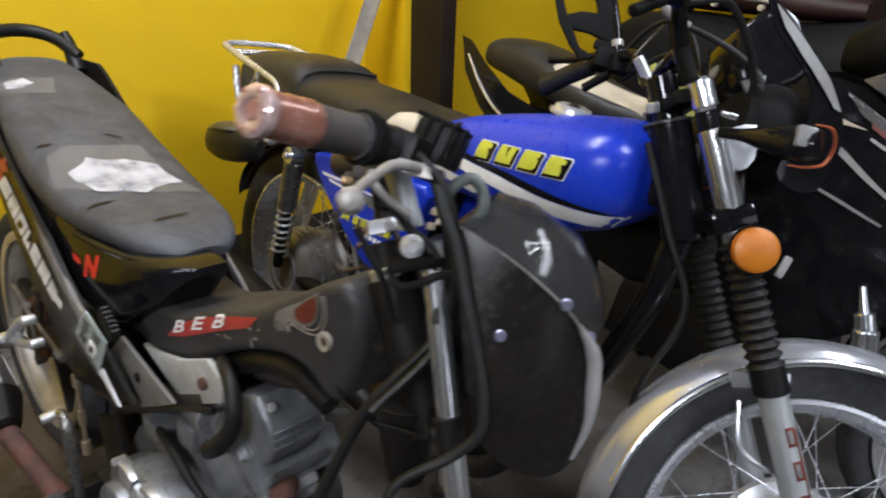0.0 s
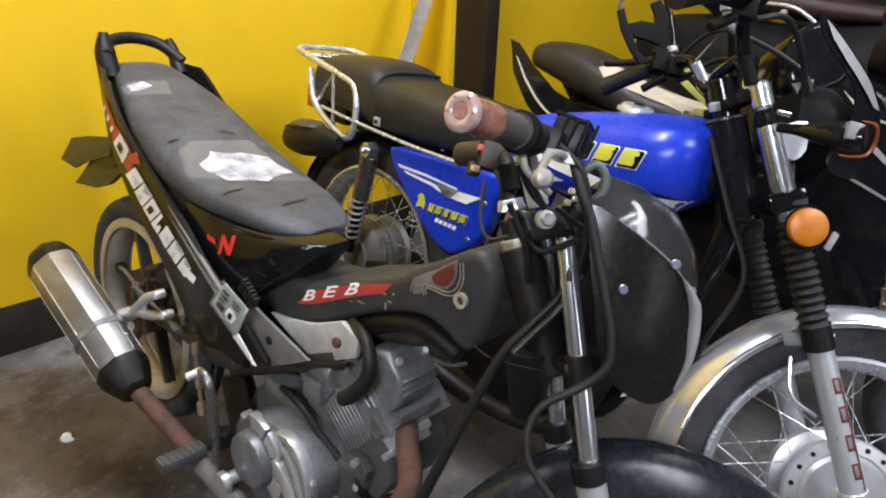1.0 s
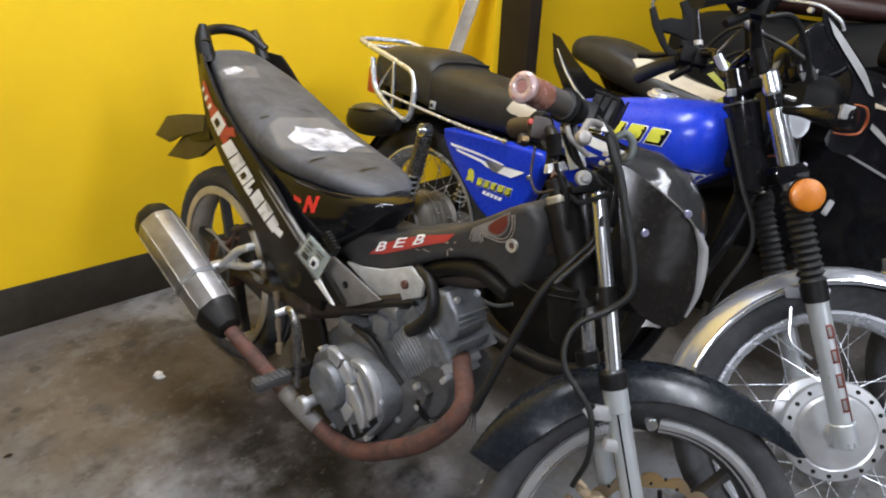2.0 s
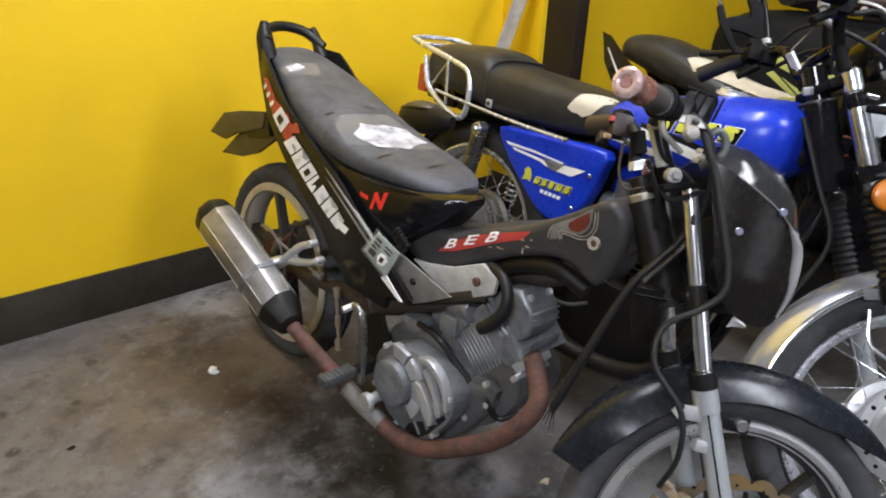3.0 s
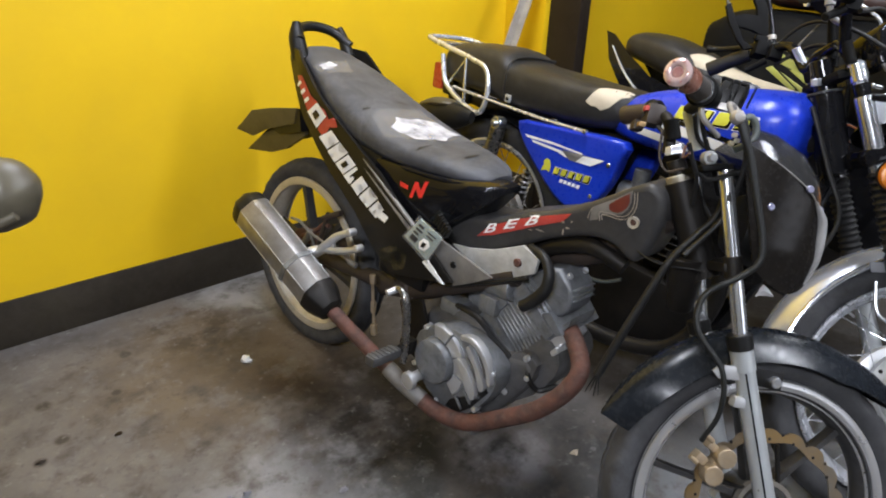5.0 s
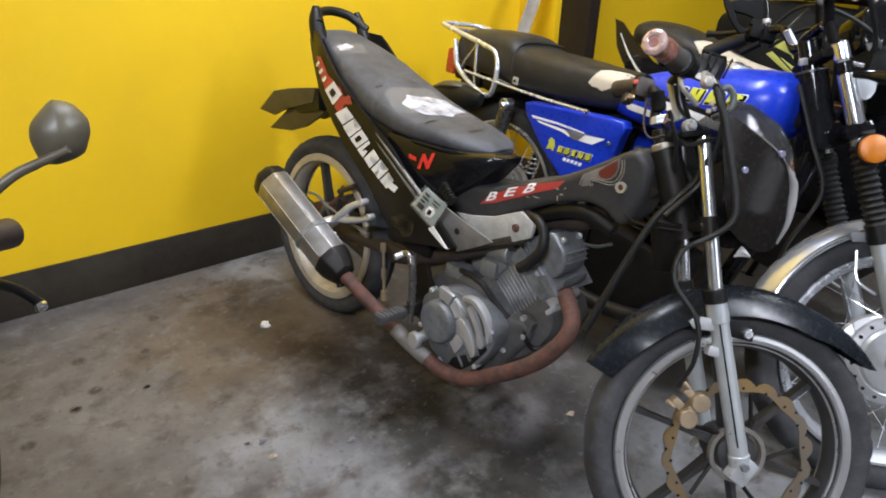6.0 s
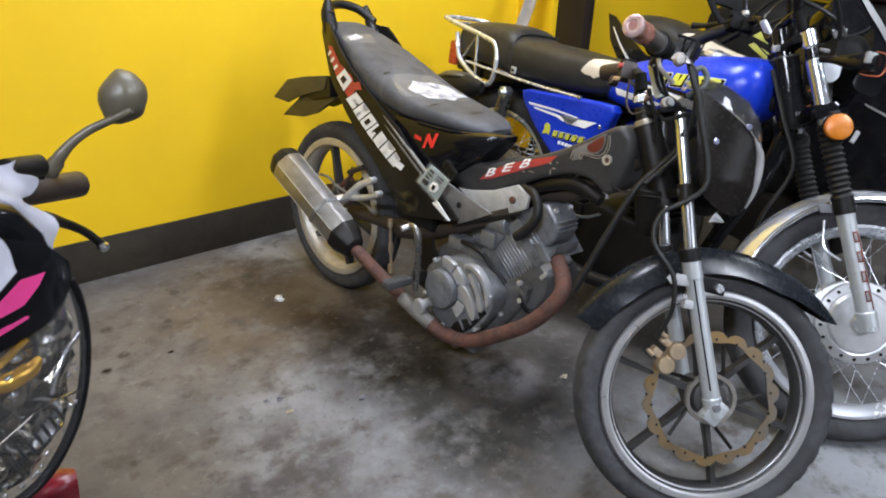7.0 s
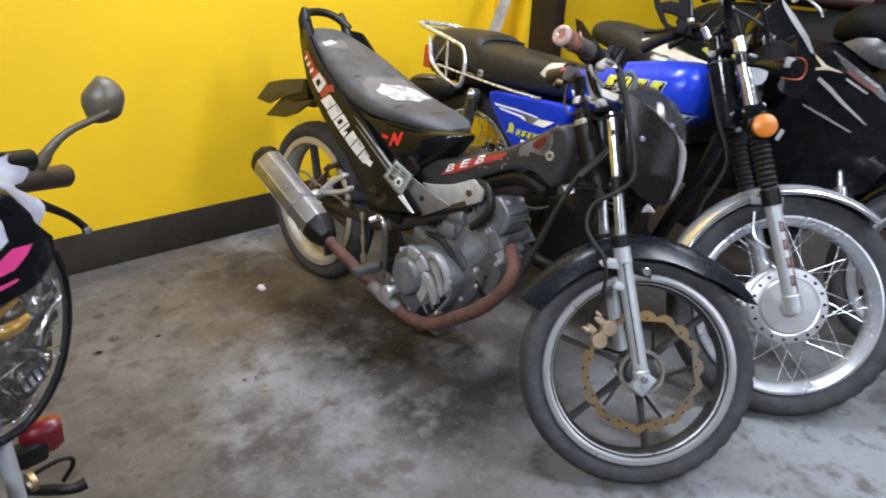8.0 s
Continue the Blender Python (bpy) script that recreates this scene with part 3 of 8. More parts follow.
def rim_mesh(rim, w, lip=0.016):
    hw = w * 0.40
    prof = [(rim + 0.004, -hw - 0.004), (rim + 0.005, -hw + 0.001), (rim - 0.004, -hw + 0.003), (rim - lip, -hw * 0.55), (rim - lip - 0.004, 0), (rim - lip, hw * 0.55),
            (rim - 0.004, hw - 0.003), (rim + 0.005, hw - 0.001), (rim + 0.004, hw + 0.004), (rim - 0.002, hw + 0.005), (rim - lip * 0.5, hw - 0.001), (rim - lip - 0.002, hw * 0.8),
            (rim - lip - 0.010, hw * 0.3), (rim - lip - 0.011, 0), (rim - lip - 0.010, -hw * 0.3), (rim - lip - 0.002, -hw * 0.8), (rim - lip * 0.5, -hw + 0.001), (rim - 0.002, -hw - 0.005)]
    return lathe(prof, 96, closed=True)


def cast_spoke(r0, r1, width, depth):
    """One cast spoke along x, waisted and ribbed."""
    rings = []
    for k in range(7):
        t = k / 6
        x = r0 + (r1 - r0) * t
        wv = width * (1.0 - 0.35 * math.sin(math.pi * t)) * (1.15 - 0.25 * t)
        dv = depth * (1.0 - 0.25 * t)
        rings.append([(x, -dv / 2, -wv / 2), (x, -dv / 2, wv / 2), (x, -dv / 6, wv * 0.62), (x, dv / 6, wv * 0.62), (x, dv / 2, wv / 2), (x, dv / 2, -wv / 2),
                      (x, dv / 6, -wv * 0.62), (x, -dv / 6, -wv * 0.62)])
    return loft(rings)


def cast_wheel(name, parent, m, r, rim, w, spokes, rim_mat, spoke_mat, turn=0.0, spoke_w=0.020):
    wheel = part(name, rim_mesh(rim, w), rim_mat, parent, "cast alloy wheel", m)
    part("tyre", tyre_mesh(r, rim, w), RUBBER, wheel, "dusty black tyre with cut tread")
    part("hub", lathe([(0.0, -0.05), (0.022, -0.05), (0.034, -0.045), (0.040, -0.02), (0.036, 0), (0.040, 0.02), (0.034, 0.045), (0.022, 0.05), (0.0, 0.05)], 32), spoke_mat, wheel)
    data = mesh_data("spoke", cast_spoke(0.030, rim - 0.020, spoke_w, 0.030), spoke_mat)
    for i in range(spokes):
        part("spoke", data, spoke_mat, wheel, m=Matrix.Rotation(radians(turn + 360 / spokes * i), 4, "Y"))
    return wheel


def wire_wheel(name, parent, m, r, rim, w, hub_r, hub_w, rim_mat, spokes=36):
    wheel = part(name, rim_mesh(rim, w, 0.013), rim_mat, parent, "chrome rim with wire spokes", m)
    part("tyre", tyre_mesh(r, rim, w), RUBBER, wheel, "dusty black tyre with cut tread")
    length = 1.0
    data = mesh_data("spoke", joined(rod((0, 0, 0), (length, 0, 0), 0.0012, 6), rod((length - 0.05, 0, 0), (length, 0, 0), 0.0022, 6)), SATINCHROME)
    for i in range(spokes):
        side = -1 if i % 2 else 1
        a0 = 2 * math.pi * i / spokes
        a1 = a0 + (0.55 if (i // 2) % 2 else -0.55) * (0.8 + 0.4 * hub_r / 0.1)
        p = Vector((hub_r * 0.96 * math.cos(a0), side * hub_w * 0.5, hub_r * 0.96 * math.sin(a0)))
        q = Vector(((rim - 0.014) * math.cos(a1), 0, (rim - 0.014) * math.sin(a1)))
        d = q - p
        mm = d.to_track_quat("X", "Z").to_matrix().to_4x4() @ Matrix.Diagonal((d.length, 1, 1, 1))
        mm.translation = p
        part("spoke", data, RIM, wheel, m=mm)
    return wheel


def petal_disc(r_out, r_in, lobes=18):
    """A wavy brake disc with drilled holes, turned round y."""
    n = lobes * 8
    bm = bmesh.new()
    ro, ri = [], []
    for i in range(n):
        a = 2 * math.pi * i / n
        q = r_out - 0.009 * (0.5 - 0.5 * math.cos(lobes * a)) ** 2
        s = r_in + 0.003 * math.cos(lobes / 2 * a)
        ro.append((q * math.cos(a), q * math.sin(a)))
        ri.append((s * math.cos(a), s * math.sin(a)))
    rings = [[(x, -0.002, z) for x, z in ro], [(x, 0.002, z) for x, z in ro], [(x, 0.002, z) for x, z in ri], [(x, -0.002, z) for x, z in ri], [(x, -0.002, z) for x, z in ro]]
    return loft(rings, caps=False)


def bellows(a, b, r, folds):
    """A pleated rubber boot from a to b."""
    a, b = Vector(a), Vector(b)
    pts, radii = [], []
    for i in range(folds * 2 + 1):
        pts.append(a.lerp(b, i / (folds * 2)))
        radii.append(r if i % 2 else r * 0.76)
    line = []
    d = (b - a).normalized()
    side = d.cross(Vector((0, 1, 0))).normalized()
    up = d.cross(side)
    return loft([[p + q * (math.cos(t) * side + math.sin(t) * up) for t in (2 * math.pi * k / 20 for k in range(20))] for p, q in zip(pts, radii)])


def coil(a, b, r, wire, turns):
    a, b = Vector(a), Vector(b)
    d = (b - a).normalized()
    side = d.cross(Vector((0, 1, 0))).normalized()
    up = d.cross(side)
    pts = []
    for i in range(turns * 10 + 1):
        t = i / (turns * 10)
        w = 2 * math.pi * turns * t
        pts.append(a.lerp(b, t) + r * (math.cos(w) * side + math.sin(w) * up))
    return tube(pts, wire, 6, 1)


def body_loft(stations, n=20, power=2.6, squash=1.0):
    """A rounded body along x from stations (x, half width, bottom, top[, flat]): the sides swell between bottom and top."""
    rings = []
    for st in stations:
        x, w, zb, zt = st[:4]
        cz, hz = (zb + zt) / 2, (zt - zb) / 2
        ring = []
        for k in range(n):
            a = 2 * math.pi * k / n
            c, s = math.cos(a), math.sin(a)
            y = w * math.copysign(abs(c) ** (2 / power), c)
            z = cz + hz * math.copysign(abs(s) ** (2 / power), s)
            ring.append((x, y, z))
        rings.append(ring)
    return loft(rings)


def dense(stations, steps=4):
    """More stations on a smooth line through the given ones."""
    cols = np.array(stations, float)
    t = np.arange(len(cols))
    out = []
    line = [smooth_line([(float(i), float(cols[i, c]), 0) for i in t], steps) for c in range(cols.shape[1])]
    for row in zip(*line):
        out.append(tuple(p.y for p in row))
    return out


def arc_fender(centre, r, a0, a1, w, edge, thick=0.002, n=30, flare=0.0, ring=9, tip=0.0):
    """A mudguard of arched section over a wheel; angles from straight ahead, upwards."""
    rings = []
    for i in range(n + 1):
        t = i / n
        a = radians(a0 + (a1 - a0) * t)
        rr = r + flare * (2 * t - 1) ** 2
        out, back = [], []
        for k in range(ring):
            u = -1 + 2 * k / (ring - 1)
            q = rr - edge * abs(u) ** 2.6
            end = 1 - 0.25 * (abs(2 * t - 1) ** 6)
            if tip and t < tip:
                end *= 0.12 + 0.88 * (t / tip) ** 0.6
                q = rr + 0.012 * (1 - t / tip) - edge * abs(u) ** 2.6 * (t / tip) ** 0.5
            elif tip and t > 0.80:
                end *= 1 - 0.55 * ((t - 0.80) / 0.20) ** 1.5
            out.append((centre[0] + q * math.cos(a), u * w / 2 * end, centre[1] + q * math.sin(a)))
            p = q - thick
            back.append((centre[0] + p * math.cos(a), u * (w / 2 - thick) * end, centre[1] + p * math.sin(a)))
        rings.append(out + back[::-1])
    return loft(rings)


# ---- the stripped grey and black underbone motorcycle ----
def underbone():
    M = lean_frame(0.16, -0.475, 2.7, 6.1)
    S = steer_turn((1.0, 0, 0.803), 26.3, 48.0)
    bike = thing("motorcycle", M, "stripped dusty grey and black underbone motorcycle on its side stand", "motorcycle", group="parked motorcycles")

    # wheels
    rear = cast_wheel("rear_wheel", bike, Matrix.Translation((-0.020, -0.028, 0.272)), 0.276, 0.2205, 0.080, 6, RIMTAN, COWL, 12)
    for y in (-0.033, 0.033):
        part("rim_lip", lathe([(0.204, y - 0.003), (0.213, y - 0.005), (0.2225, y - 0.004), (0.2255, y), (0.2225, y + 0.003), (0.204, y + 0.003)], 96, closed=True), RIMTAN, rear, "pale dusty rim lip")
    wheel = cast_wheel("front_wheel", bike, S @ Matrix.Translation((1.248, 0.015, 0.254)), 0.270, 0.2165, 0.074, 6, COWL, COWL, 8, 0.013)
    for y in (-0.031, 0.031):
        part("rim_lip", lathe([(0.2035, y - 0.003), (0.2095, y - 0.0052), (0.2125, y - 0.0046), (0.2185, y - 0.0046), (0.2215, y), (0.2185, y + 0.003), (0.2035, y + 0.003)], 96, closed=True), RIM, wheel, "bright silver rim lip")
    part("rim_line", lathe([(0.1965, -0.026), (0.1990, -0.027), (0.1990, -0.023), (0.1965, -0.022)], 96, closed=True), RIM, wheel)
    part("brake_disc", moved(petal_disc(0.139, 0.118), Matrix.Translation((0, -0.048, 0))), GOLD, wheel, "gold wavy brake disc")
    carrier = [rod((0.048 * math.cos(a), -0.046, 0.048 * math.sin(a)), (0.113 * math.cos(a + 0.35), -0.047, 0.113 * math.sin(a + 0.35)), 0.004, 8) for a in (2 * math.pi * k / 5 for k in range(5))]
    part("disc_carrier", joined(lathe([(0.044, -0.052), (0.052, -0.052), (0.052, -0.040), (0.044, -0.040)], 40, closed=True)), DRUM, wheel)
    for arm in carrier:
        part("carrier_arm", arm, DARKSTEEL, wheel)
    holes = []
    for k in range(36):
        a = 2 * math.pi * k / 36
        q = 0.122 + 0.009 * (k % 2)
        holes.append(rod((q * math.cos(a), -0.0475 - 0.0035, q * math.sin(a)), (q * math.cos(a), -0.0475, q * math.sin(a)), 0.003, 8))
    part("disc_drilling", joined(*holes), DARKSTEEL, wheel)

    # fork
    top, seal, axle = Vector((1.027, 0, 0.791)), Vector((1.114, 0, 0.526)), Vector((1.237, 0, 0.248))
    for y in (-0.072, 0.082):
        o = Vector((0, y, 0))
        inset = Vector((0, -0.24 * y, 0))
        leg = part("fork_tube", rod(top + o + inset, seal + o + (axle - seal) * 0.1, 0.0118, 20), CHROME, bike, "chrome fork tube", S)
        d = (axle - seal).normalized()
        low = axle + o + d * 0.018
        body = joined(rod(seal + o, low, 0.0165, 20), rod(seal + o + d * 0.012, seal + o + d * 0.05, 0.0185, 20), rod(low - d * 0.035, low + d * 0.004, 0.0185, 20))
        slider = part("fork_slider", body, SLIDER, bike, "dusty grey fork slider", S)
        part("dust_seal", rod(seal + o - d * 0.012, seal + o + d * 0.014, 0.0205, 20), BLACK, slider)
        part("fork_cap", rod(top + o + inset - d * 0.008, top + o + inset + d * 0.004, 0.0128, 6), DARKSTEEL, leg)
        sgn = 1 if y > 0 else -1
        part("axle_nut", rod(axle + o, axle + o + Vector((0, sgn * 0.024, 0)), 0.0085, 6), ENGINE, slider)
        part("pinch_lug", box(low - d * 0.006, (0.034, 0.03, 0.05), 0.006, Matrix.Rotation(radians(25), 4, "Y")), SLIDER, slider)
        if y < 0:
            part("slider_stripe", rod(seal + o + d * 0.03 + Vector((-0.006, -0.0153, 0)), low - d * 0.05 + Vector((-0.006, -0.0153, 0)), 0.0016, 6), FENDER, slider, "dark green line down the slider")
            tab = prism([(0, -0.011), (-0.042, -0.011), (-0.052, 0.0), (-0.042, 0.011), (0, 0.011)], -0.003, 0.003, 0.001)
            q = seal + o + d * 0.055
            part("caliper_tab", moved(tab, Matrix.Translation(q + Vector((-0.005, -0.006, 0))) @ Matrix.Rotation(radians(-6), 4, "Y")), ALLOY, slider, "bare alloy bracket tab")
            part("tab_hole", rod(q + Vector((-0.045, -0.0105, 0.004)), q + Vector((-0.045, -0.004, 0.004)), 0.005, 12), BLACK, slider)
            part("caliper_lug", box(q + d * 0.05 + Vector((-0.022, -0.002, 0)), (0.02, 0.02, 0.018), 0.003), ALLOY, slider)
            part("stay_bolt", rod(q + d * 0.012 + Vector((0.042, -0.016, 0.01)), q + d * 0.012 + Vector((0.042, 0.004, 0.01)), 0.009, 14), CHROME, slider, "round chrome bolt head")
            part("stay_plate", box(q + d * 0.012 + Vector((0.030, -0.002, 0.012)), (0.055, 0.006, 0.03), 0.003), BLACK, slider)
    part("lower_clamp", joined(box((1.074, 0, 0.640), (0.032, 0.14, 0.018), 0.006, Matrix.Rotation(radians(-20), 4, "Y")), rod((1.071, -0.063, 0.657), (1.083, -0.063, 0.622), 0.0150, 18), rod((1.071, 0.063, 0.657), (1.083, 0.063, 0.622), 0.0150, 18)), DARKSTEEL, bike, m=S)
    part("upper_clamp", joined(box((1.004, 0, 0.788), (0.044, 0.145, 0.011), 0.004, Matrix.Rotation(radians(-20), 4, "Y"))), MATTE, bike, m=S)
    # steering head
    head = part("steering_head", joined(rod((1.063, 0, 0.610), (0.981, 0, 0.762), 0.028, 24), rod((0.981, 0, 0.762), (0.963, 0, 0.796), 0.017, 20), rod((1.03, -0.01, 0.64), (1.04, -0.01, 0.54), 0.036, 18, 0.022)), DARKSTEEL, bike)
    part("bearing_ring", rod((0.981, 0, 0.761), (0.975, 0, 0.772), 0.0225, 24), RIMTAN, head, "pale steel bearing ring")
    part("stem_nut", rod((0.962, 0, 0.806), (0.956, 0, 0.820), 0.0195, 6, 0.0165), SATINCHROME, head, "chrome stem nut")

    # caliper and hose
    cal = part("brake_caliper", moved(joined(box((0, 0, 0), (0.07, 0.034, 0.030), 0.010), rod((-0.022, -0.030, 0.0), (-0.022, 0.0, 0.0), 0.0205, 20), rod((0.022, -0.030, 0.004), (0.022, 0.0, 0.004), 0.0205, 20)),
               Matrix.Translation((1.134, -0.056, 0.318)) @ Matrix.Rotation(radians(-61), 4, "Y") @ Matrix.Scale(0.80, 4)), BRASS, bike, "gold two-piston brake caliper", S)
    part("caliper_bridge", moved(joined(box((-0.012, 0, 0.034), (0.02, 0.028, 0.026), 0.004), box((0.022, 0, 0.034), (0.018, 0.028, 0.022), 0.004), rod((0.03, -0.012, 0.04), (0.03, -0.012, 0.066), 0.006, 10), rod((-0.024, -0.012, 0.036), (-0.024, -0.012, 0.058), 0.0055, 10)),
         Matrix.Translation((1.134, -0.056, 0.318)) @ Matrix.Rotation(radians(-61), 4, "Y") @ Matrix.Scale(0.80, 4)), BRASS, cal)
    part("brake_hose", tube([(1.098, -0.064, 0.352), (1.102, -0.090, 0.41), (1.085, -0.098, 0.475), (1.035, -0.085, 0.53), (1.035, -0.080, 0.585), (1.078, -0.088, 0.625), (1.098, -0.098, 0.655), (1.094, -0.100, 0.688), (1.076, -0.100, 0.733), (1.055, -0.100, 0.780), (1.041, -0.100, 0.812), (1.024, -0.100, 0.839), (1.015, -0.098, 0.858), (1.008, -0.092, 0.876)], [0.0042, 0.0042, 0.0044, 0.0046, 0.0048, 0.0052, 0.0055, 0.0056, 0.0058, 0.0060, 0.0062, 0.0062, 0.0066, 0.0070], 10), DUSTHOSE, bike, "black rubber brake hose", S)
    part("speedometer_cable", joined(tube([(1.040, 0.03, 0.80), (1.062, -0.01, 0.735), (1.047, -0.042, 0.692), (1.024, -0.068, 0.640), (0.998, -0.100, 0.530), (0.972, -0.130, 0.412)], [0.005, 0.005, 0.0055, 0.0065, 0.0075, 0.0085], 10), *[tube([(0.974, -0.129, 0.42), (0.970 + 0.004 * k, -0.132, 0.40), (0.966 + 0.009 * k, -0.134, 0.375 - 0.006 * (k % 2))], [0.002, 0.0015, 0.0006], 5) for k in (-1, 0, 1, 2)]), HOSE, bike, "frayed black cable sleeve")

    # front mudguard
    guard = arc_fender((1.238, 0.250), 0.308, 42, 162, 0.108, 0.050, n=48, tip=0.26)
    part("front_fender", guard, FENDER, bike, "dusty dark grey front mudguard", S)

    # bars
    part("handlebar", joined(tube([(0.966, 0.0, 0.884), (0.962, -0.040, 0.886), (0.948, -0.088, 0.886), (0.905, -0.146, 0.885)], 0.011, 12),
                             tube([(0.970, 0.062, 0.815), (0.962, 0.060, 0.86), (0.950, 0.088, 0.884), (0.905, 0.155, 0.885)], 0.011, 12)), DARKSTEEL, bike, "cut-down black handlebar", S)
    for sgn in (-1, 1):
        part("bar_riser", rod((1.000, 0.0, 0.822), (0.967, 0.0, 0.884), 0.0135, 18) if sgn < 0 else rod((0.968, 0.045, 0.838), (0.955, 0.045, 0.872), 0.013, 18), SLIDER if sgn < 0 else MATTE, bike, "handlebar riser", S)
    for sgn in (-1, 1):
        a, b = Vector((0.938, sgn * 0.106, 0.889)), Vector((0.886 if sgn < 0 else 0.900, sgn * (0.170 if sgn < 0 else 0.152), 0.882))
        run = b - a
        wall = [(0.0, 0.0), (0.0172, 0.0)] + [(0.0178 + 0.0004 * (k % 2), run.length * (0.05 + 0.9 * k / 22)) for k in range(23)] + [(0.0172, run.length), (0.0, run.length)]
        g = part("grip", lathe(wall, 28), GRIPRUBBER if sgn < 0 else BROWNPLASTIC, bike, "worn brown-grey rubber grip", S @ Matrix.Translation(a) @ run.to_track_quat("Y", "Z").to_matrix().to_4x4())
        part("grip_collar", lathe([(0.0, -0.016), (0.021, -0.016), (0.0225, -0.012), (0.0225, -0.005), (0.0245, -0.003), (0.0245, 0.003), (0.020, 0.005), (0.0, 0.005)], 28), MATTE, g)
        part("grip_ring", lathe([(0.0175, 0.006), (0.0205, 0.0065), (0.0205, 0.0095), (0.0175, 0.010)], 28, closed=True), DARKPANEL, g, "thin grey ring")
        if sgn > 0:
            continue
        out = run.normalized()
        turn = Matrix.Translation((0, run.length, 0))
        band = part("bar_end", lathe([(0.0, -0.022), (0.0184, -0.022), (0.0196, -0.018), (0.0196, -0.010), (0.0190, -0.008), (0.0190, 0.006), (0.0182, 0.010), (0.0182, 0.020), (0.0172, 0.026), (0.0, 0.026)], 28), AMBERBAND, g, "brown amber plastic band", m=turn)
        part("bar_end_flange", lathe([(0.0, 0.0345), (0.0088, 0.0345), (0.0096, 0.0366), (0.0125, 0.0380), (0.0170, 0.0372), (0.0200, 0.0345), (0.0205, 0.029), (0.0185, 0.025), (0.0, 0.025)], 32), PALEPINK, g, "clear pinkish flange with a duller centre", m=turn)
        part("bar_end_plug", lathe([(0.0, 0.0362), (0.0064, 0.0362), (0.0074, 0.0352), (0.0074, 0.034), (0.0, 0.034)], 20), PINKCLEAR, g, m=turn)
        for k in range(6):
            q = 2 * math.pi * k / 6
            part("flange_pin", rod((0.0158 * math.cos(q), 0.0355, 0.0158 * math.sin(q)), (0.0158 * math.cos(q), 0.0385, 0.0158 * math.sin(q)), 0.0022, 10), PINKCLEAR, g, m=turn)
    tilt = Matrix.Rotation(radians(-25), 4, "Z") @ Matrix.Rotation(radians(12), 4, "Y")
    mc = part("brake_master_cylinder", joined(box((1.006, -0.058, 0.905), (0.042, 0.044, 0.036), 0.005, tilt), box((0.976, -0.080, 0.892), (0.034, 0.036, 0.030), 0.006, tilt), rod((0.962, -0.086, 0.889), (0.948, -0.098, 0.889), 0.019, 18)), BLACK, bike, "black brake reservoir", S)
    part("reservoir_lid", box((1.008, -0.058, 0.925), (0.044, 0.046, 0.005), 0.002, tilt), MATTE, mc)
    for k in range(4):
        part("reservoir_rib", box((0.990 + 0.011 * k, -0.079 - 0.005 * k + 0.002, 0.908 - 0.002 * k), (0.003, 0.006, 0.036), 0.001, tilt, 1), MATTE, mc)
    for x, y in ((0.992, -0.050), (1.020, -0.064)):
        part("lid_screw", rod((x, y, 0.925), (x, y, 0.9295), 0.003, 10), DARKSTEEL, mc)
    part("lever_bracket", moved(prism([(-0.018, -0.003), (-0.014, 0.007), (0.010, 0.006), (0.020, -0.006), (0.004, -0.007)], -0.003, 0.003, 0.0012), Matrix.Translation((0.986, -0.108, 0.873)) @ Matrix.Rotation(radians(-20), 4, "Z")), BAREALLOY, mc, "bare alloy lever bracket")
    lever = part("brake_lever", tube([(1.000, -0.098, 0.874), (0.984, -0.124, 0.873), (0.969, -0.146, 0.868), (0.959, -0.176, 0.855), (0.951, -0.204, 0.842), (0.949, -0.222, 0.834)], [0.004, 0.0048, 0.0046, 0.0042, 0.0042, 0.0046], 10), BAREALLOY, bike, "bent bare alloy lever", S)
    part("lever_ball", lathe([(0.0, -0.0105), (0.007, -0.0080), (0.0100, -0.003), (0.0100, 0.003), (0.007, 0.0080), (0.0, 0.0105)], 20), BAREALLOY, lever, m=Matrix.Translation((0.949, -0.228, 0.831)))
    part("throttle_elbow", tube([(0.948, -0.092, 0.878), (0.950, -0.092, 0.866), (0.957, -0.091, 0.853), (0.972, -0.089, 0.843), (0.992, -0.080, 0.834)], [0.005, 0.0048, 0.0044, 0.0042, 0.0042], 10), BAREALLOY, bike, "pale metal throttle cable elbow", S)
    part("pinch_nut", joined(rod((1.003, -0.058, 0.805), (1.003, -0.046, 0.805), 0.0078, 6), rod((1.003, -0.046, 0.805), (1.003, -0.03, 0.806), 0.012, 16)), ALLOY, bike, "bare alloy clamp nut", S)
    part("clamp_band", tube([(0.985, -0.052, 0.778), (1.000, -0.062, 0.767), (1.020, -0.068, 0.776), (1.034, -0.066, 0.785), (1.061, -0.060, 0.792), (1.075, -0.040, 0.79)], 0.0042, 8), HOSE, bike, m=S)
    part("green_hose", tube([(1.024, -0.066, 0.862), (1.031, -0.064, 0.873), (1.043, -0.062, 0.881), (1.056, -0.060, 0.872), (1.060, -0.058, 0.854), (1.050, -0.052, 0.838), (1.036, -0.046, 0.826)], 0.0058, 10), GREENHOSE, bike, "grey-green hose loop", S)
    for dx, dz, tone in ((0.0, 0.0, CREAM), (0.006, -0.008, RIMTAN), (-0.002, -0.014, CREAM)):
        part("terminal", box((1.016 + dx, -0.082, 0.842 + dz), (0.008, 0.008, 0.007), 0.002), tone, bike, "cream plastic wire terminal", S)
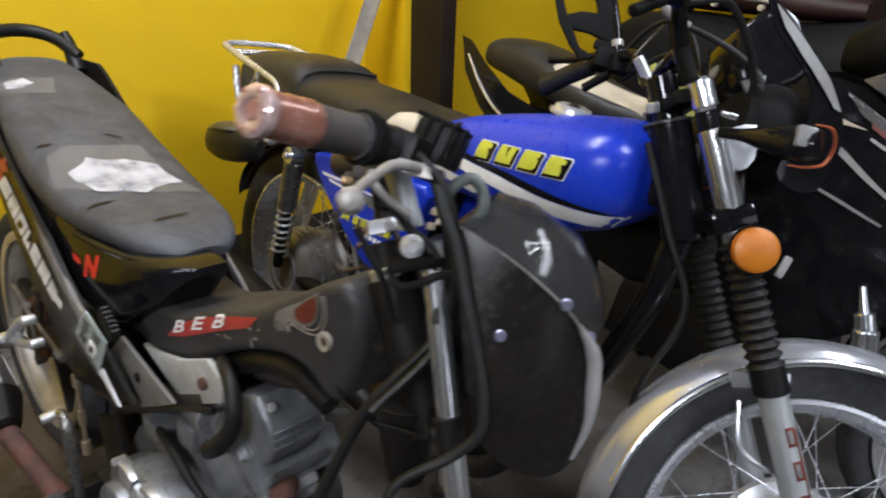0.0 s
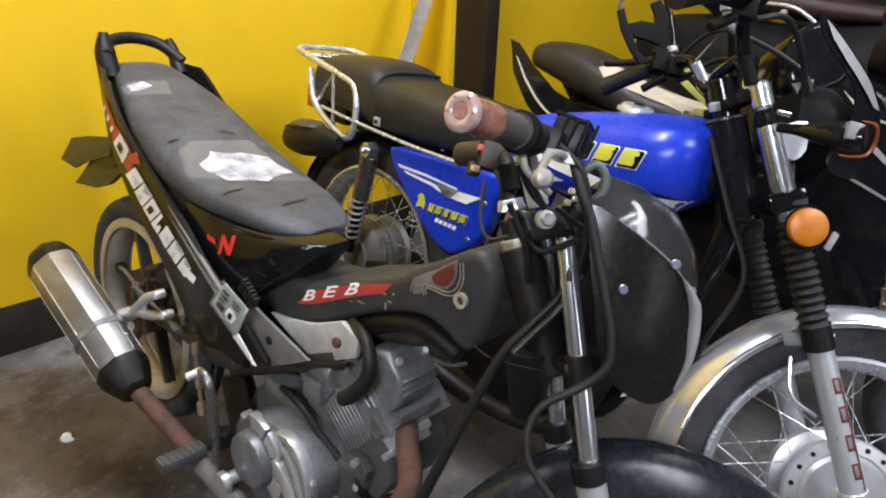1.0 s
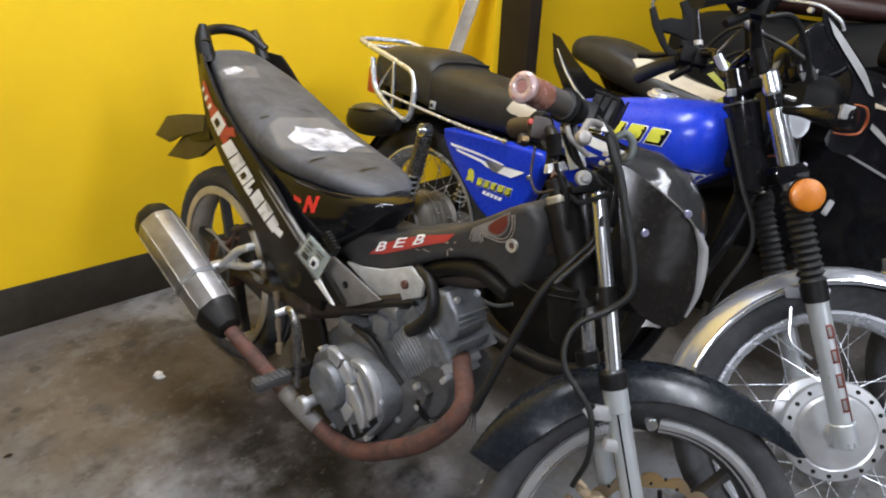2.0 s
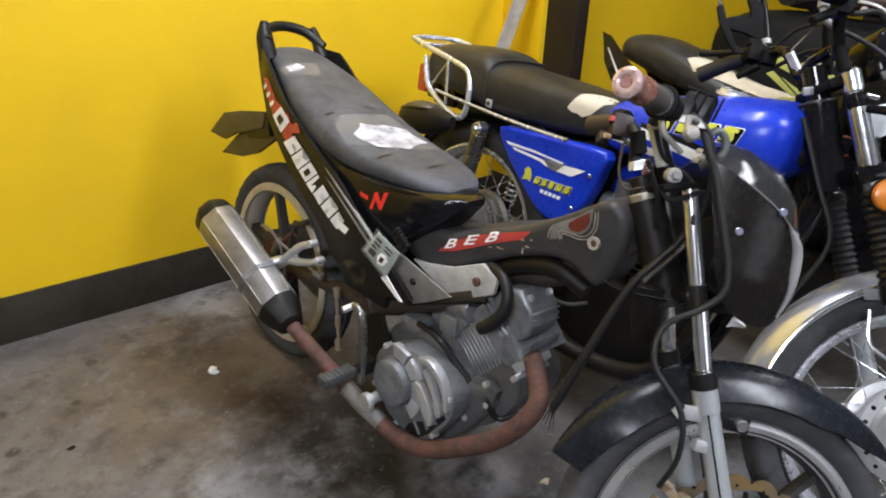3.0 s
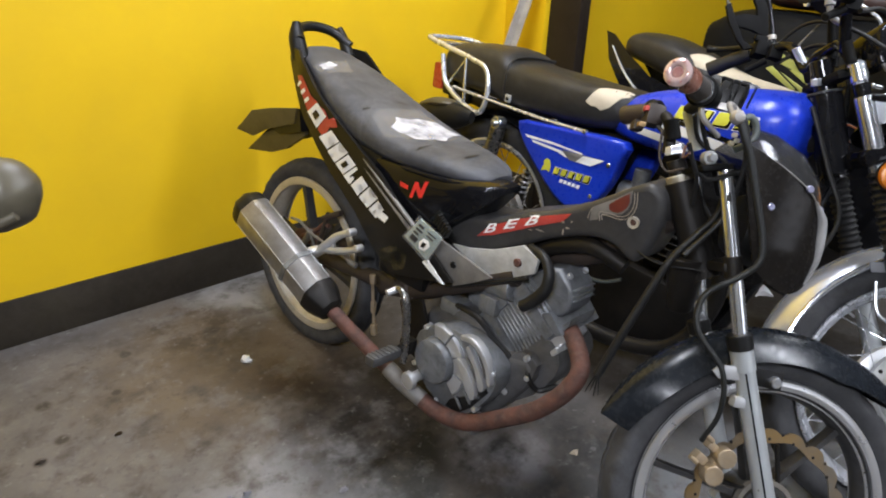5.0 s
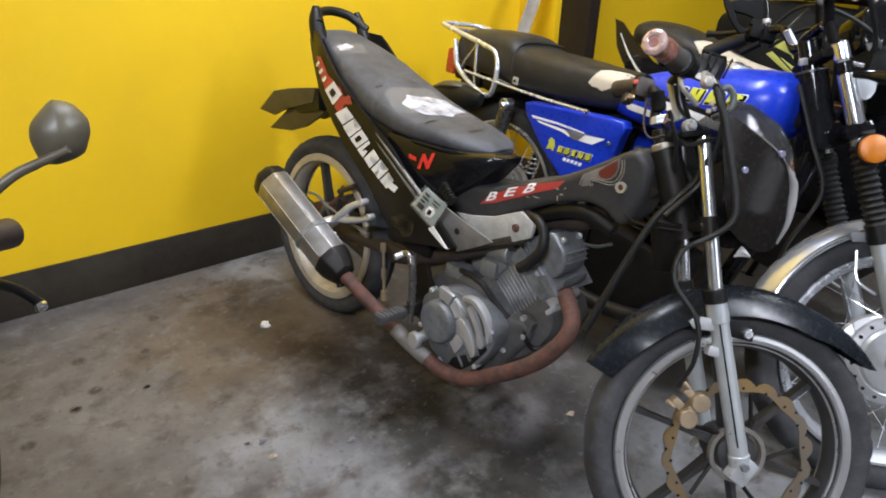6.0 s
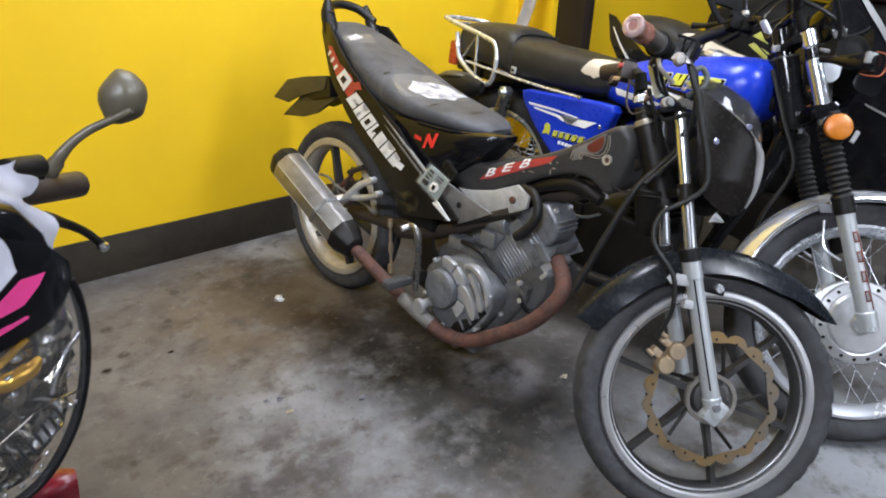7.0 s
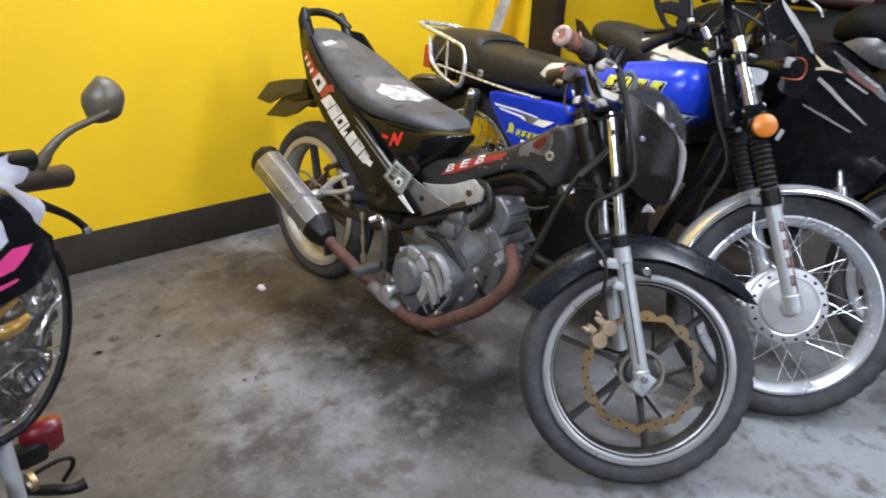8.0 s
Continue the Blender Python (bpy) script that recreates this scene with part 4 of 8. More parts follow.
    sw = part("switch_housing", joined(box((0.938, 0.098, 0.882), (0.034, 0.045, 0.04), 0.008), box((0.92, 0.12, 0.862), (0.02, 0.03, 0.02), 0.005)), BROWNPLASTIC, bike, "dusty brown switch housing", S)
    part("red_switch", box((0.920, 0.086, 0.889), (0.010, 0.016, 0.010), 0.003), RED, sw)
    part("tan_switch", box((0.918, 0.088, 0.859), (0.014, 0.018, 0.010), 0.003), GOLD, sw)
    # loose leads
    for pts, r in (([(0.985, -0.09, 0.89), (1.02, -0.10, 0.86), (1.045, -0.08, 0.80), (1.05, -0.045, 0.72), (1.0, -0.045, 0.64)], 0.0045),
                   ([(0.955, -0.08, 0.87), (0.975, -0.06, 0.84), (1.02, -0.02, 0.80), (1.06, 0.02, 0.76)], 0.004),
                   ([(0.94, 0.09, 0.87), (0.97, 0.05, 0.83), (1.02, 0.04, 0.77), (1.05, -0.02, 0.70)], 0.004),
                   ([(0.95, -0.07, 0.86), (0.985, -0.03, 0.83), (1.03, -0.05, 0.80), (1.04, -0.07, 0.74)], 0.0035)):
        part("lead", tube(pts, r, 8), HOSE, bike, m=S)
    for pts, r, tone in (
                         ([(0.95, -0.05, 0.85), (0.965, -0.07, 0.81), (0.985, -0.075, 0.79), (1.01, -0.07, 0.80)], 0.0022, BROWNPLASTIC), ([(1.000, -0.06, 0.835), (1.004, -0.07, 0.822), (1.010, -0.078, 0.820), (1.020, -0.085, 0.83)], 0.0024, RUST),
                         ([(1.015, -0.085, 0.845), (1.022, -0.075, 0.82), (1.030, -0.06, 0.79), (1.028, -0.04, 0.74)], 0.004, HOSE)):
        part("lead", tube(pts, r, 8), tone, bike)
    part("wire_tie", tube([(0.93, -0.036, 0.633), (1.0, -0.062, 0.628), (1.08, -0.05, 0.64)], 0.0014, 6), HOSE, bike)

    # headlight cowl and smoked screen
    side = [(1.040, 0.832), (1.095, 0.812), (1.150, 0.782), (1.184, 0.752), (1.198, 0.712), (1.203, 0.672), (1.196, 0.632), (1.165, 0.618), (1.115, 0.634), (1.088, 0.668), (1.070, 0.72), (1.052, 0.78)]

    def bulge(bm, sgn):
        for v in bm.verts:
            t = (v.co.x - 1.04) / 0.18
            v.co.y = sgn * (0.066 + 0.026 * math.sin(math.pi * min(1, max(0, t * 0.8 + 0.15))) - 0.010 * max(0, t - 0.7) / 0.3 - 0.25 * max(0, 0.68 - v.co.z)) + v.co.y
        return bm

    for sgn in (-1, 1):
        bm = prism(side, -0.002, 0.002, 0.0, 4)
        bmesh.ops.triangulate(bm, faces=[f for f in bm.faces if len(f.verts) > 4])
        for _ in range(2):
            bmesh.ops.subdivide_edges(bm, edges=[e for e in bm.edges if e.calc_length() > 0.02], cuts=1)
            bmesh.ops.triangulate(bm, faces=bm.faces)
        shell = part("headlight_cowl_side", bulge(bm, sgn), SCRATCH, bike, "scuffed black headlight cowl", S)
        part("cowl_edge", tube([(1.040, sgn * 0.071, 0.834), (1.095, sgn * 0.090, 0.813), (1.150, sgn * 0.095, 0.783), (1.184, sgn * 0.086, 0.754)], 0.0013, 8), TAN, shell, "pale worn edge")
        for x, y, z in ((1.098, 0.088, 0.745), (1.182, 0.078, 0.760), (1.150, 0.092, 0.786)):
            part("cowl_screw", rod((x, sgn * y, z), (x, sgn * (y + 0.006), z), 0.0062, 14), SCREW, shell, "bluish steel screw")
        part("front_trim", tube([(1.168, sgn * 0.090, 0.770), (1.190, sgn * 0.081, 0.745), (1.199, sgn * 0.076, 0.712), (1.203, sgn * 0.071, 0.676), (1.198, sgn * 0.064, 0.640)], [0.002, 0.0075, 0.0075, 0.005, 0.002], 10), TRIMGREY, shell, "pale grey trim strip")
    tag = loft([[(1.168, 0.016, 0.603), (1.169, 0.013, 0.610), (1.171, 0.015, 0.618)], [(1.176, 0.018, 0.606), (1.177, 0.012, 0.616), (1.177, 0.017, 0.627)], [(1.185, 0.014, 0.608), (1.186, 0.009, 0.614), (1.186, 0.016, 0.622)], [(1.196, 0.013, 0.609), (1.196, 0.011, 0.611), (1.196, 0.014, 0.613)]], closed=False, caps=False)
    bmesh.ops.solidify(tag, geom=list(tag.faces), thickness=0.0015)
    part("torn_tag", tag, WHITE, bike, "torn white plastic scrap", S)
    part("headlight", body_loft(dense([(1.09, 0.050, 0.665, 0.765), (1.13, 0.066, 0.650, 0.775), (1.175, 0.066, 0.650, 0.755), (1.198, 0.056, 0.655, 0.735), (1.206, 0.040, 0.665, 0.715)], 3)), BLACK, bike, "dark headlight shell", S)
    screen = loft([[(x + (xr - x) * (1 - u * u), u * w, z + (zr - z) * (1 - u * u)) for u in (-1, -0.8, -0.6, -0.4, -0.2, 0, 0.2, 0.4, 0.6, 0.8, 1)] for x, w, z, xr, zr in ((1.182, 0.086, 0.760, 1.216, 0.772), (1.166, 0.092, 0.774, 1.212, 0.796), (1.150, 0.095, 0.784, 1.202, 0.820), (1.110, 0.092, 0.806, 1.172, 0.856), (1.068, 0.081, 0.825, 1.118, 0.878), (1.045, 0.073, 0.834, 1.080, 0.880))], closed=False)
    bmesh.ops.solidify(screen, geom=list(screen.faces), thickness=0.003)
    part("smoked_screen", screen, SMOKE, bike, "smoked clear plastic fly screen", S)

    # seat
    seat_st = dense([(-0.092, 0.045, 0.808, 0.838), (-0.075, 0.068, 0.795, 0.846), (0.0, 0.088, 0.770, 0.828), (0.10, 0.113, 0.712, 0.797), (0.20, 0.121, 0.660, 0.762), (0.30, 0.121, 0.640, 0.728), (0.40, 0.113, 0.638, 0.704),
                     (0.49, 0.096, 0.640, 0.692), (0.555, 0.072, 0.640, 0.680), (0.590, 0.040, 0.645, 0.664)], 4)
    seat_bm = body_loft(seat_st, 28, 2.9)
    seat_tree = skin_tree(seat_bm)
    seat = part("seat", seat_bm, SEAT, bike, "long grey vinyl seat, dusty and patched", angle=60)

    part("seat_base", body_loft(dense([(-0.085, 0.070, 0.765, 0.820), (0.0, 0.100, 0.700, 0.800), (0.10, 0.112, 0.640, 0.750), (0.20, 0.118, 0.585, 0.700), (0.30, 0.118, 0.540, 0.670), (0.40, 0.112, 0.520, 0.655)], 4), 24, 4.0), BLACK, bike, "black seat base tray")

    def on_top(outline, lift=0.0016):
        n = len(outline)
        bm = mesh_of([(x, y, 0) for x, y in outline], [tuple(range(n))])
        bmesh.ops.triangulate(bm, faces=bm.faces)
        for _ in range(4):
            long = [e for e in bm.edges if e.calc_length() > 0.014]
            if long:
                bmesh.ops.subdivide_edges(bm, edges=long, cuts=1)
                bmesh.ops.triangulate(bm, faces=bm.faces)
        for v in bm.verts:
            hit = seat_tree.ray_cast(Vector((v.co.x, v.co.y, 2)), Vector((0, 0, -1)))
            if hit[0] is not None:
                v.co = hit[0] + hit[1] * lift
        return bm

    def ragged(outline, jitter=0.004, steps=3):
        rnd = random.Random(5)
        ring = []
        for i, p in enumerate(outline):
            q = outline[(i + 1) % len(outline)]
            for k in range(steps):
                t = k / steps
                ring.append((p[0] + (q[0] - p[0]) * t + rnd.uniform(-jitter, jitter), p[1] + (q[1] - p[1]) * t + rnd.uniform(-jitter, jitter)))
        return ring

    part("tape_patch", on_top(ragged([(0.257, -0.096), (0.249, -0.066), (0.262, 0.056), (0.316, 0.060), (0.371, 0.045), (0.424, 0.088), (0.438, 0.068), (0.400, -0.060), (0.340, -0.114)], 0.003), 0.0022), TAPE, seat, "clear plastic tape patch")
    part("wear_reflection_patch", on_top(ragged([(0.318, -0.088), (0.292, -0.046), (0.306, 0.012), (0.332, 0.052), (0.396, 0.070), (0.418, -0.010), (0.392, -0.074)]), 0.0032), SMEAR, seat, "white residue under the tape")
    part("tape_patch", on_top(ragged([(0.016, -0.090), (0.020, -0.058), (0.024, 0.006), (0.084, -0.014), (0.070, -0.078), (0.044, -0.096)], 0.003), 0.002), TAPE, seat, "clear plastic tape patch")
    part("wear_reflection_patch", on_top(ragged([(0.026, -0.080), (0.026, -0.048), (0.044, -0.034), (0.060, -0.060), (0.048, -0.082)], 0.003), 0.003), SMEAR, seat, "white residue under the tape")
    for x0, y0, x1, y1, w in ((0.421, -0.100, 0.426, -0.056, 0.0050), (0.513, -0.042, 0.506, 0.022, 0.0050), (0.228, -0.100, 0.233, -0.074, 0.0045), (0.223, 0.010, 0.238, 0.041, 0.0030)):
        a, d = Vector((x0, y0)), Vector((x1 - x0, y1 - y0))
        n = Vector((-d.y, d.x)).normalized() * w
        part("seat_slit", on_top([tuple(a), tuple(a + d * 0.25 + n * 0.9), tuple(a + d * 0.6 + n * 0.6), tuple(a + d), tuple(a + d * 0.7 - n * 0.8), tuple(a + d * 0.4 - n * 0.5), tuple(a + d * 0.15 - n * 0.7)], 0.0014), BLACK, seat, "short dark slit")

    # tail fairings with cut stickers
    band = [(-0.075, 0.845), (-0.020, 0.842), (0.060, 0.775), (0.120, 0.735), (0.160, 0.715), (0.250, 0.668), (0.345, 0.620), (0.450, 0.545), (0.590, 0.440), (0.545, 0.425), (0.405, 0.395), (0.330, 0.445), (0.262, 0.505), (0.160, 0.570), (0.020, 0.680), (-0.052, 0.765), (-0.085, 0.815)]
    for sgn in (-1, 1):
        bm = prism(band, -0.004, 0.004, 0.0)
        bmesh.ops.triangulate(bm, faces=[f for f in bm.faces if len(f.verts) > 4])
        for _ in range(3):
            bmesh.ops.subdivide_edges(bm, edges=[e for e in bm.edges if e.calc_length() > 0.035], cuts=1)
            bmesh.ops.triangulate(bm, faces=bm.faces)
        for v in bm.verts:
            x, z = v.co.x, v.co.z
            w = float(np.interp(x, [-0.09, 0.0, 0.1, 0.25, 0.4, 0.6], [0.086, 0.112, 0.123, 0.128, 0.130, 0.116]))
            v.co.y = sgn * w + v.co.y
        tree = skin_tree(bm)
        panel = part("tail_fairing", bm, TAIL, bike, "black tail fairing with worn stickers", angle=30)
        if sgn < 0:
            part("red_sticker", decal(tree, [(-0.020, 0.781), (0.010, 0.785), (0.060, 0.742), (0.092, 0.734), (0.100, 0.720), (0.084, 0.676), (0.041, 0.706), (0.006, 0.744)], lift=0.0012), RED, panel, "red sticker strip")
            part("red_sticker", decal(tree, [(0.098, 0.668), (0.126, 0.652), (0.148, 0.684), (0.180, 0.690), (0.166, 0.712), (0.142, 0.702), (0.124, 0.722), (0.104, 0.726), (0.116, 0.700)], lift=0.0016), RED, panel, "red sticker strip")
            for a in ((-0.017, 0.760), (0.004, 0.744), (0.025, 0.727)):
                part("lettering_block", decal(tree, quad_at(a, (0.62, -0.62), (0.75, 0.5), 0.010, 0.024), lift=0.0024, cuts=2), WHITE, panel)
            # pale blocks in place of the cut letters: left edge, right edge, and a cut from one side
            blocks = (((0.047, 0.702), (0.092, 0.671), (0.090, 0.732), (0.134, 0.708), "hole"), ((0.106, 0.651), (0.141, 0.629), (0.155, 0.678), (0.190, 0.659), "end"), ((0.145, 0.625), (0.176, 0.604), (0.194, 0.657), (0.226, 0.640), "both"),
                      ((0.181, 0.602), (0.212, 0.584), (0.229, 0.636), (0.259, 0.618), "hole"), ((0.215, 0.581), (0.242, 0.567), (0.262, 0.615), (0.276, 0.604), "side"), ((0.247, 0.566), (0.273, 0.547), (0.284, 0.598), (0.310, 0.581), "end"),
                      ((0.280, 0.546), (0.313, 0.529), (0.316, 0.580), (0.348, 0.563), "both"), ((0.319, 0.527), (0.346, 0.514), (0.350, 0.557), (0.372, 0.542), "both"), ((0.350, 0.519), (0.378, 0.513), (0.362, 0.536), (0.390, 0.530), "none"))
            for l0, l1, r0, r1, cut in blocks:
                l0, l1, r0, r1 = (Vector(p) for p in (l0, l1, r0, r1))
                mid = (l0 + l1 + r0 + r1) / 4
                l0, l1, r0, r1 = (mid + (p - mid) * 1.03 for p in (l0, l1, r0, r1))
                at = lambda a, b: tuple(l0.lerp(l1, a).lerp(r0.lerp(r1, a), b))
                ring = {"none": [at(0, 0), at(1, 0), at(1, 1), at(0, 1)], "hole": [at(0, 0), at(1, 0), at(1, 1), at(0, 1)],
                        "side": [at(0, 0), at(1, 0), at(0.95, 0.52), at(0.62, 0.46), at(0.60, 0.30), at(0.42, 0.32), at(0.46, 1), at(0, 1)],
                        "end": [at(0, 0), at(1, 0.02), at(0.97, 0.34), at(0.38, 0.38), at(0.38, 0.62), at(0.97, 0.66), at(1, 1), at(0, 1)],
                        "both": [at(0, 0), at(0.34, 0), at(0.36, 0.38), at(0.64, 0.38), at(0.66, 0), at(1, 0), at(1, 1), at(0.68, 1), at(0.66, 0.64), at(0.36, 0.64), at(0.34, 1), at(0, 1)]}[cut]
                part("lettering_block", flattened(decal(tree, ring, cuts=3, lift=0.0020)), WHITE, panel)
                if cut == "hole":
                    part("lettering_hole", flattened(decal(tree, [at(0.30, 0.28), at(0.70, 0.28), at(0.70, 0.72), at(0.30, 0.72)], cuts=1, lift=0.0050)), TAIL, panel)
            # the fairing's olive reflection, laid on as a coloured patch
            part("wear_reflection_patch", decal(tree, [(0.362, 0.444), (0.414, 0.468), (0.457, 0.455), (0.449, 0.422), (0.396, 0.398), (0.375, 0.409)], lift=0.0012, cuts=1), OLIVEREFLECTION, panel, "olive-brown reflection painted on the fairing")
        # long dusty trim rails below the seat
        rail_line = [(0.284, sgn * 0.130, 0.640), (0.36, sgn * 0.132, 0.598), (0.46, sgn * 0.132, 0.540), (0.52, sgn * 0.128, 0.500)]
        part("trim_rail", tube(rail_line, [0.003, 0.0045, 0.005, 0.004], 8), TAN, panel, "dusty pale trim rail")
        part("trim_line", tube([(x - 0.008, y, z - 0.014) for x, y, z in rail_line], [0.002, 0.0035, 0.0045, 0.006], 8), TAN, panel, "pale trim line")
    card = part("registration_card", prism([(0.497, 0.561), (0.566, 0.540), (0.529, 0.475), (0.453, 0.507)], -0.142, -0.139, 0.0006), CARD, bike, "pale green card in a clear sleeve")
    part("card_sleeve", prism([(0.494, 0.568), (0.574, 0.543), (0.532, 0.468), (0.446, 0.504)], -0.1435, -0.1425, 0.0003), TAPE, card, "clear plastic sleeve")
    u, v = Vector((0.066, -0.021)), Vector((-0.041, -0.058))
    spot = lambda a, b: tuple(Vector((0.497, 0.560)) + u * a + v * b)
    for a, b, wa, wb in ((0.10, 0.10, 0.25, 0.10), (0.10, 0.28, 0.30, 0.08), (0.10, 0.44, 0.22, 0.08), (0.12, 0.60, 0.30, 0.22), (0.55, 0.10, 0.34, 0.06), (0.58, 0.24, 0.30, 0.06)):
        part("card_print", prism([spot(a, b), spot(a + wa, b), spot(a + wa, b + wb), spot(a, b + wb)], -0.1450, -0.1440, 0.0002), COWL, card)
    part("card_print", prism([spot(0.55, 0.45), spot(0.75, 0.40), spot(0.92, 0.52), spot(0.88, 0.80), spot(0.66, 0.88), spot(0.52, 0.70)], -0.1450, -0.1440, 0.0002), WHITE, card)
    part("card_print", prism([spot(0.62, 0.55), spot(0.78, 0.52), spot(0.80, 0.72), spot(0.66, 0.76)], -0.1462, -0.1452, 0.0002), BLACK, card)
    for k in range(6):
        q = Vector((0.540, 0.574)) + Vector((0.60, -0.40)) * 0.011 * k
        part("card_clip", box((q.x, -0.132, q.y), (0.006, 0.012, 0.026), 0.001, Matrix.Rotation(radians(30), 4, "Y"), 1), BLACK, card)

    # gloss side cover below the seat, with the red tape mark
    side_st = dense([(0.24, 0.110, 0.590, 0.662), (0.32, 0.117, 0.545, 0.660), (0.42, 0.115, 0.510, 0.660), (0.50, 0.106, 0.516, 0.658), (0.555, 0.098, 0.556, 0.660), (0.598, 0.086, 0.592, 0.660), (0.622, 0.070, 0.620, 0.660), (0.642, 0.045, 0.644, 0.658)], 4)
    side_bm = body_loft(side_st, 32, 5.0)
    for v in side_bm.verts:
        if v.co.y > 0:
            v.co.y *= 0.12
    side_tree = skin_tree(side_bm)
    side_cover = part("side_cover", side_bm, GLOSS, bike, "gloss black side cover")
    part("seat_lip", tube([(0.40, -0.112, 0.648), (0.50, -0.100, 0.648), (0.575, -0.074, 0.650), (0.612, -0.02, 0.652), (0.61, 0.02, 0.652)], 0.005, 8), GLOSS, side_cover, "gloss black lip round the seat nose")
    n_bm = glyph("N", 1.0, 0.060)
    xs, zs = [v.co.x for v in n_bm.verts], [v.co.z for v in n_bm.verts]
    for v in n_bm.verts:
        a, b = (v.co.x - min(xs)) / (max(xs) - min(xs)), (v.co.z - min(zs)) / (max(zs) - min(zs))
        v.co = Vector((0.430 + 0.036 * a + 0.012 * b, 0, 0.586 + 0.009 * a + 0.040 * b))
    bmesh.ops.triangulate(n_bm, faces=n_bm.faces)
    for v in n_bm.verts:
        hit = side_tree.ray_cast(Vector((v.co.x, -1, v.co.z)), Vector((0, 1, 0)))
        v.co = (hit[0] if hit[0] is not None else Vector((v.co.x, -0.11, v.co.z))) + Vector((0, -0.0016, 0))
    part("red_tape_letter", n_bm, BRIGHTRED, side_cover, "red tape letter N")
    part("red_tape_dash", decal(side_tree, [(0.398, 0.616), (0.424, 0.613), (0.424, 0.603), (0.400, 0.605)], lift=0.0016), BRIGHTRED, side_cover)

    # grab rail, tail end and number-plate holder
    rail = part("grab_rail", joined(tube([(-0.055, -0.078, 0.815), (-0.078, -0.078, 0.868), (-0.088, -0.074, 0.905)], [0.024, 0.021, 0.010], 10), tube([(-0.055, 0.078, 0.820), (-0.085, 0.078, 0.866), (-0.100, 0.074, 0.893)], [0.018, 0.014, 0.009], 10),
                tube([(-0.060, -0.080, 0.862), (-0.098, -0.060, 0.885), (-0.120, 0.0, 0.893), (-0.105, 0.055, 0.882), (-0.060, 0.085, 0.850)], 0.013, 10)), BLACK, bike, "black plastic grab rail")
    part("tail_cap", body_loft(dense([(-0.115, 0.050, 0.775, 0.825), (-0.06, 0.080, 0.755, 0.835), (0.02, 0.088, 0.735, 0.805)], 3)), TAIL, bike, "black tail end")
    holder = part("plate_holder", loft([[(x, y, z) for x, y, z in ring] for ring in ([(-0.04, -0.09, 0.69), (-0.04, 0.09, 0.69), (-0.03, 0.09, 0.63), (-0.03, -0.09, 0.63)], [(-0.15, -0.085, 0.660), (-0.15, 0.085, 0.660), (-0.14, 0.085, 0.600), (-0.14, -0.085, 0.600)],
                [(-0.25, -0.075, 0.636), (-0.25, 0.075, 0.636), (-0.24, 0.075, 0.610), (-0.24, -0.075, 0.610)])]), BLACK, bike, "black plastic rear mudguard and plate holder")
    part("plate_fin", prism([(-0.36, 0.567), (-0.275, 0.640), (-0.18, 0.665), (-0.05, 0.690), (-0.06, 0.645), (-0.20, 0.600), (-0.27, 0.566)], -0.092, -0.082, 0.002), FINBROWN, holder)
    part("plate_fin", prism([(-0.325, 0.512), (-0.20, 0.610), (-0.06, 0.668), (-0.03, 0.62), (-0.12, 0.562), (-0.20, 0.532)], -0.075, -0.062, 0.002), FINBROWN, holder)
    part("plate_fin", prism([(-0.34, 0.54), (-0.26, 0.62), (-0.05, 0.675), (-0.06, 0.63), (-0.24, 0.55)], 0.072, 0.082, 0.002), BLACK, holder)

    # centre cowl
    cowl_out = [(0.470, 0.528), (0.541, 0.502), (0.591, 0.499), (0.637, 0.511), (0.690, 0.540), (0.730, 0.566), (0.779, 0.594), (0.832, 0.617), (0.872, 0.627), (0.905, 0.624), (0.928, 0.612), (0.951, 0.606), (0.970, 0.630), (0.981, 0.664), (0.986, 0.697), (0.982, 0.730), (0.967, 0.749), (0.945, 0.754), (0.916, 0.739), (0.877, 0.712), (0.836, 0.686), (0.769, 0.650), (0.692, 0.621), (0.625, 0.590), (0.560, 0.580), (0.490, 0.575)]
    cowl_bm = prism(cowl_out, -0.058, 0.058, 0.016, 2, 3)
    for v in cowl_bm.verts:
        k = float(np.interp(v.co.x, [0.39, 0.5, 0.6, 0.75, 0.88, 0.95, 1.0], [1.45, 1.35, 1.15, 0.98, 0.90, 0.84, 0.66]))
        v.co.y *= k
    bmesh.ops.triangulate(cowl_bm, faces=[f for f in cowl_bm.faces if len(f.verts) > 4])
    cowl_tree = skin_tree(cowl_bm)
    cowl = part("centre_cowl", cowl_bm, COWL, bike, "scuffed dark grey centre cowl", angle=50)
    part("red_sticker", decal(cowl_tree, [(0.600, 0.543), (0.628, 0.574), (0.700, 0.613), (0.752, 0.635), (0.812, 0.658), (0.796, 0.637), (0.742, 0.611), (0.706, 0.592), (0.641, 0.558)], lift=0.0012), RED, cowl, "red sticker strip")
    for letter, x, z in (("B", 0.617, 0.558), ("E", 0.664, 0.582), ("B", 0.713, 0.605)):
        g = glyph(letter, 1.0, 0.02)
        xs, zs = [v.co.x for v in g.verts], [v.co.z for v in g.verts]
        for v in g.verts:
            a, b = (v.co.x - min(xs)) / (max(xs) - min(xs)), (v.co.z - min(zs)) / (max(zs) - min(zs))
            v.co = Vector((x + 0.026 * a + 0.010 * b, 0, z - 0.003 + 0.011 * a + 0.024 * b))
        bmesh.ops.triangulate(g, faces=g.faces)
        for v in g.verts:
            hit = cowl_tree.ray_cast(Vector((v.co.x, -1, v.co.z)), Vector((0, 1, 0)))
            v.co = (hit[0] if hit[0] is not None else Vector((v.co.x, -0.055, v.co.z))) + Vector((0, -0.0024, 0))
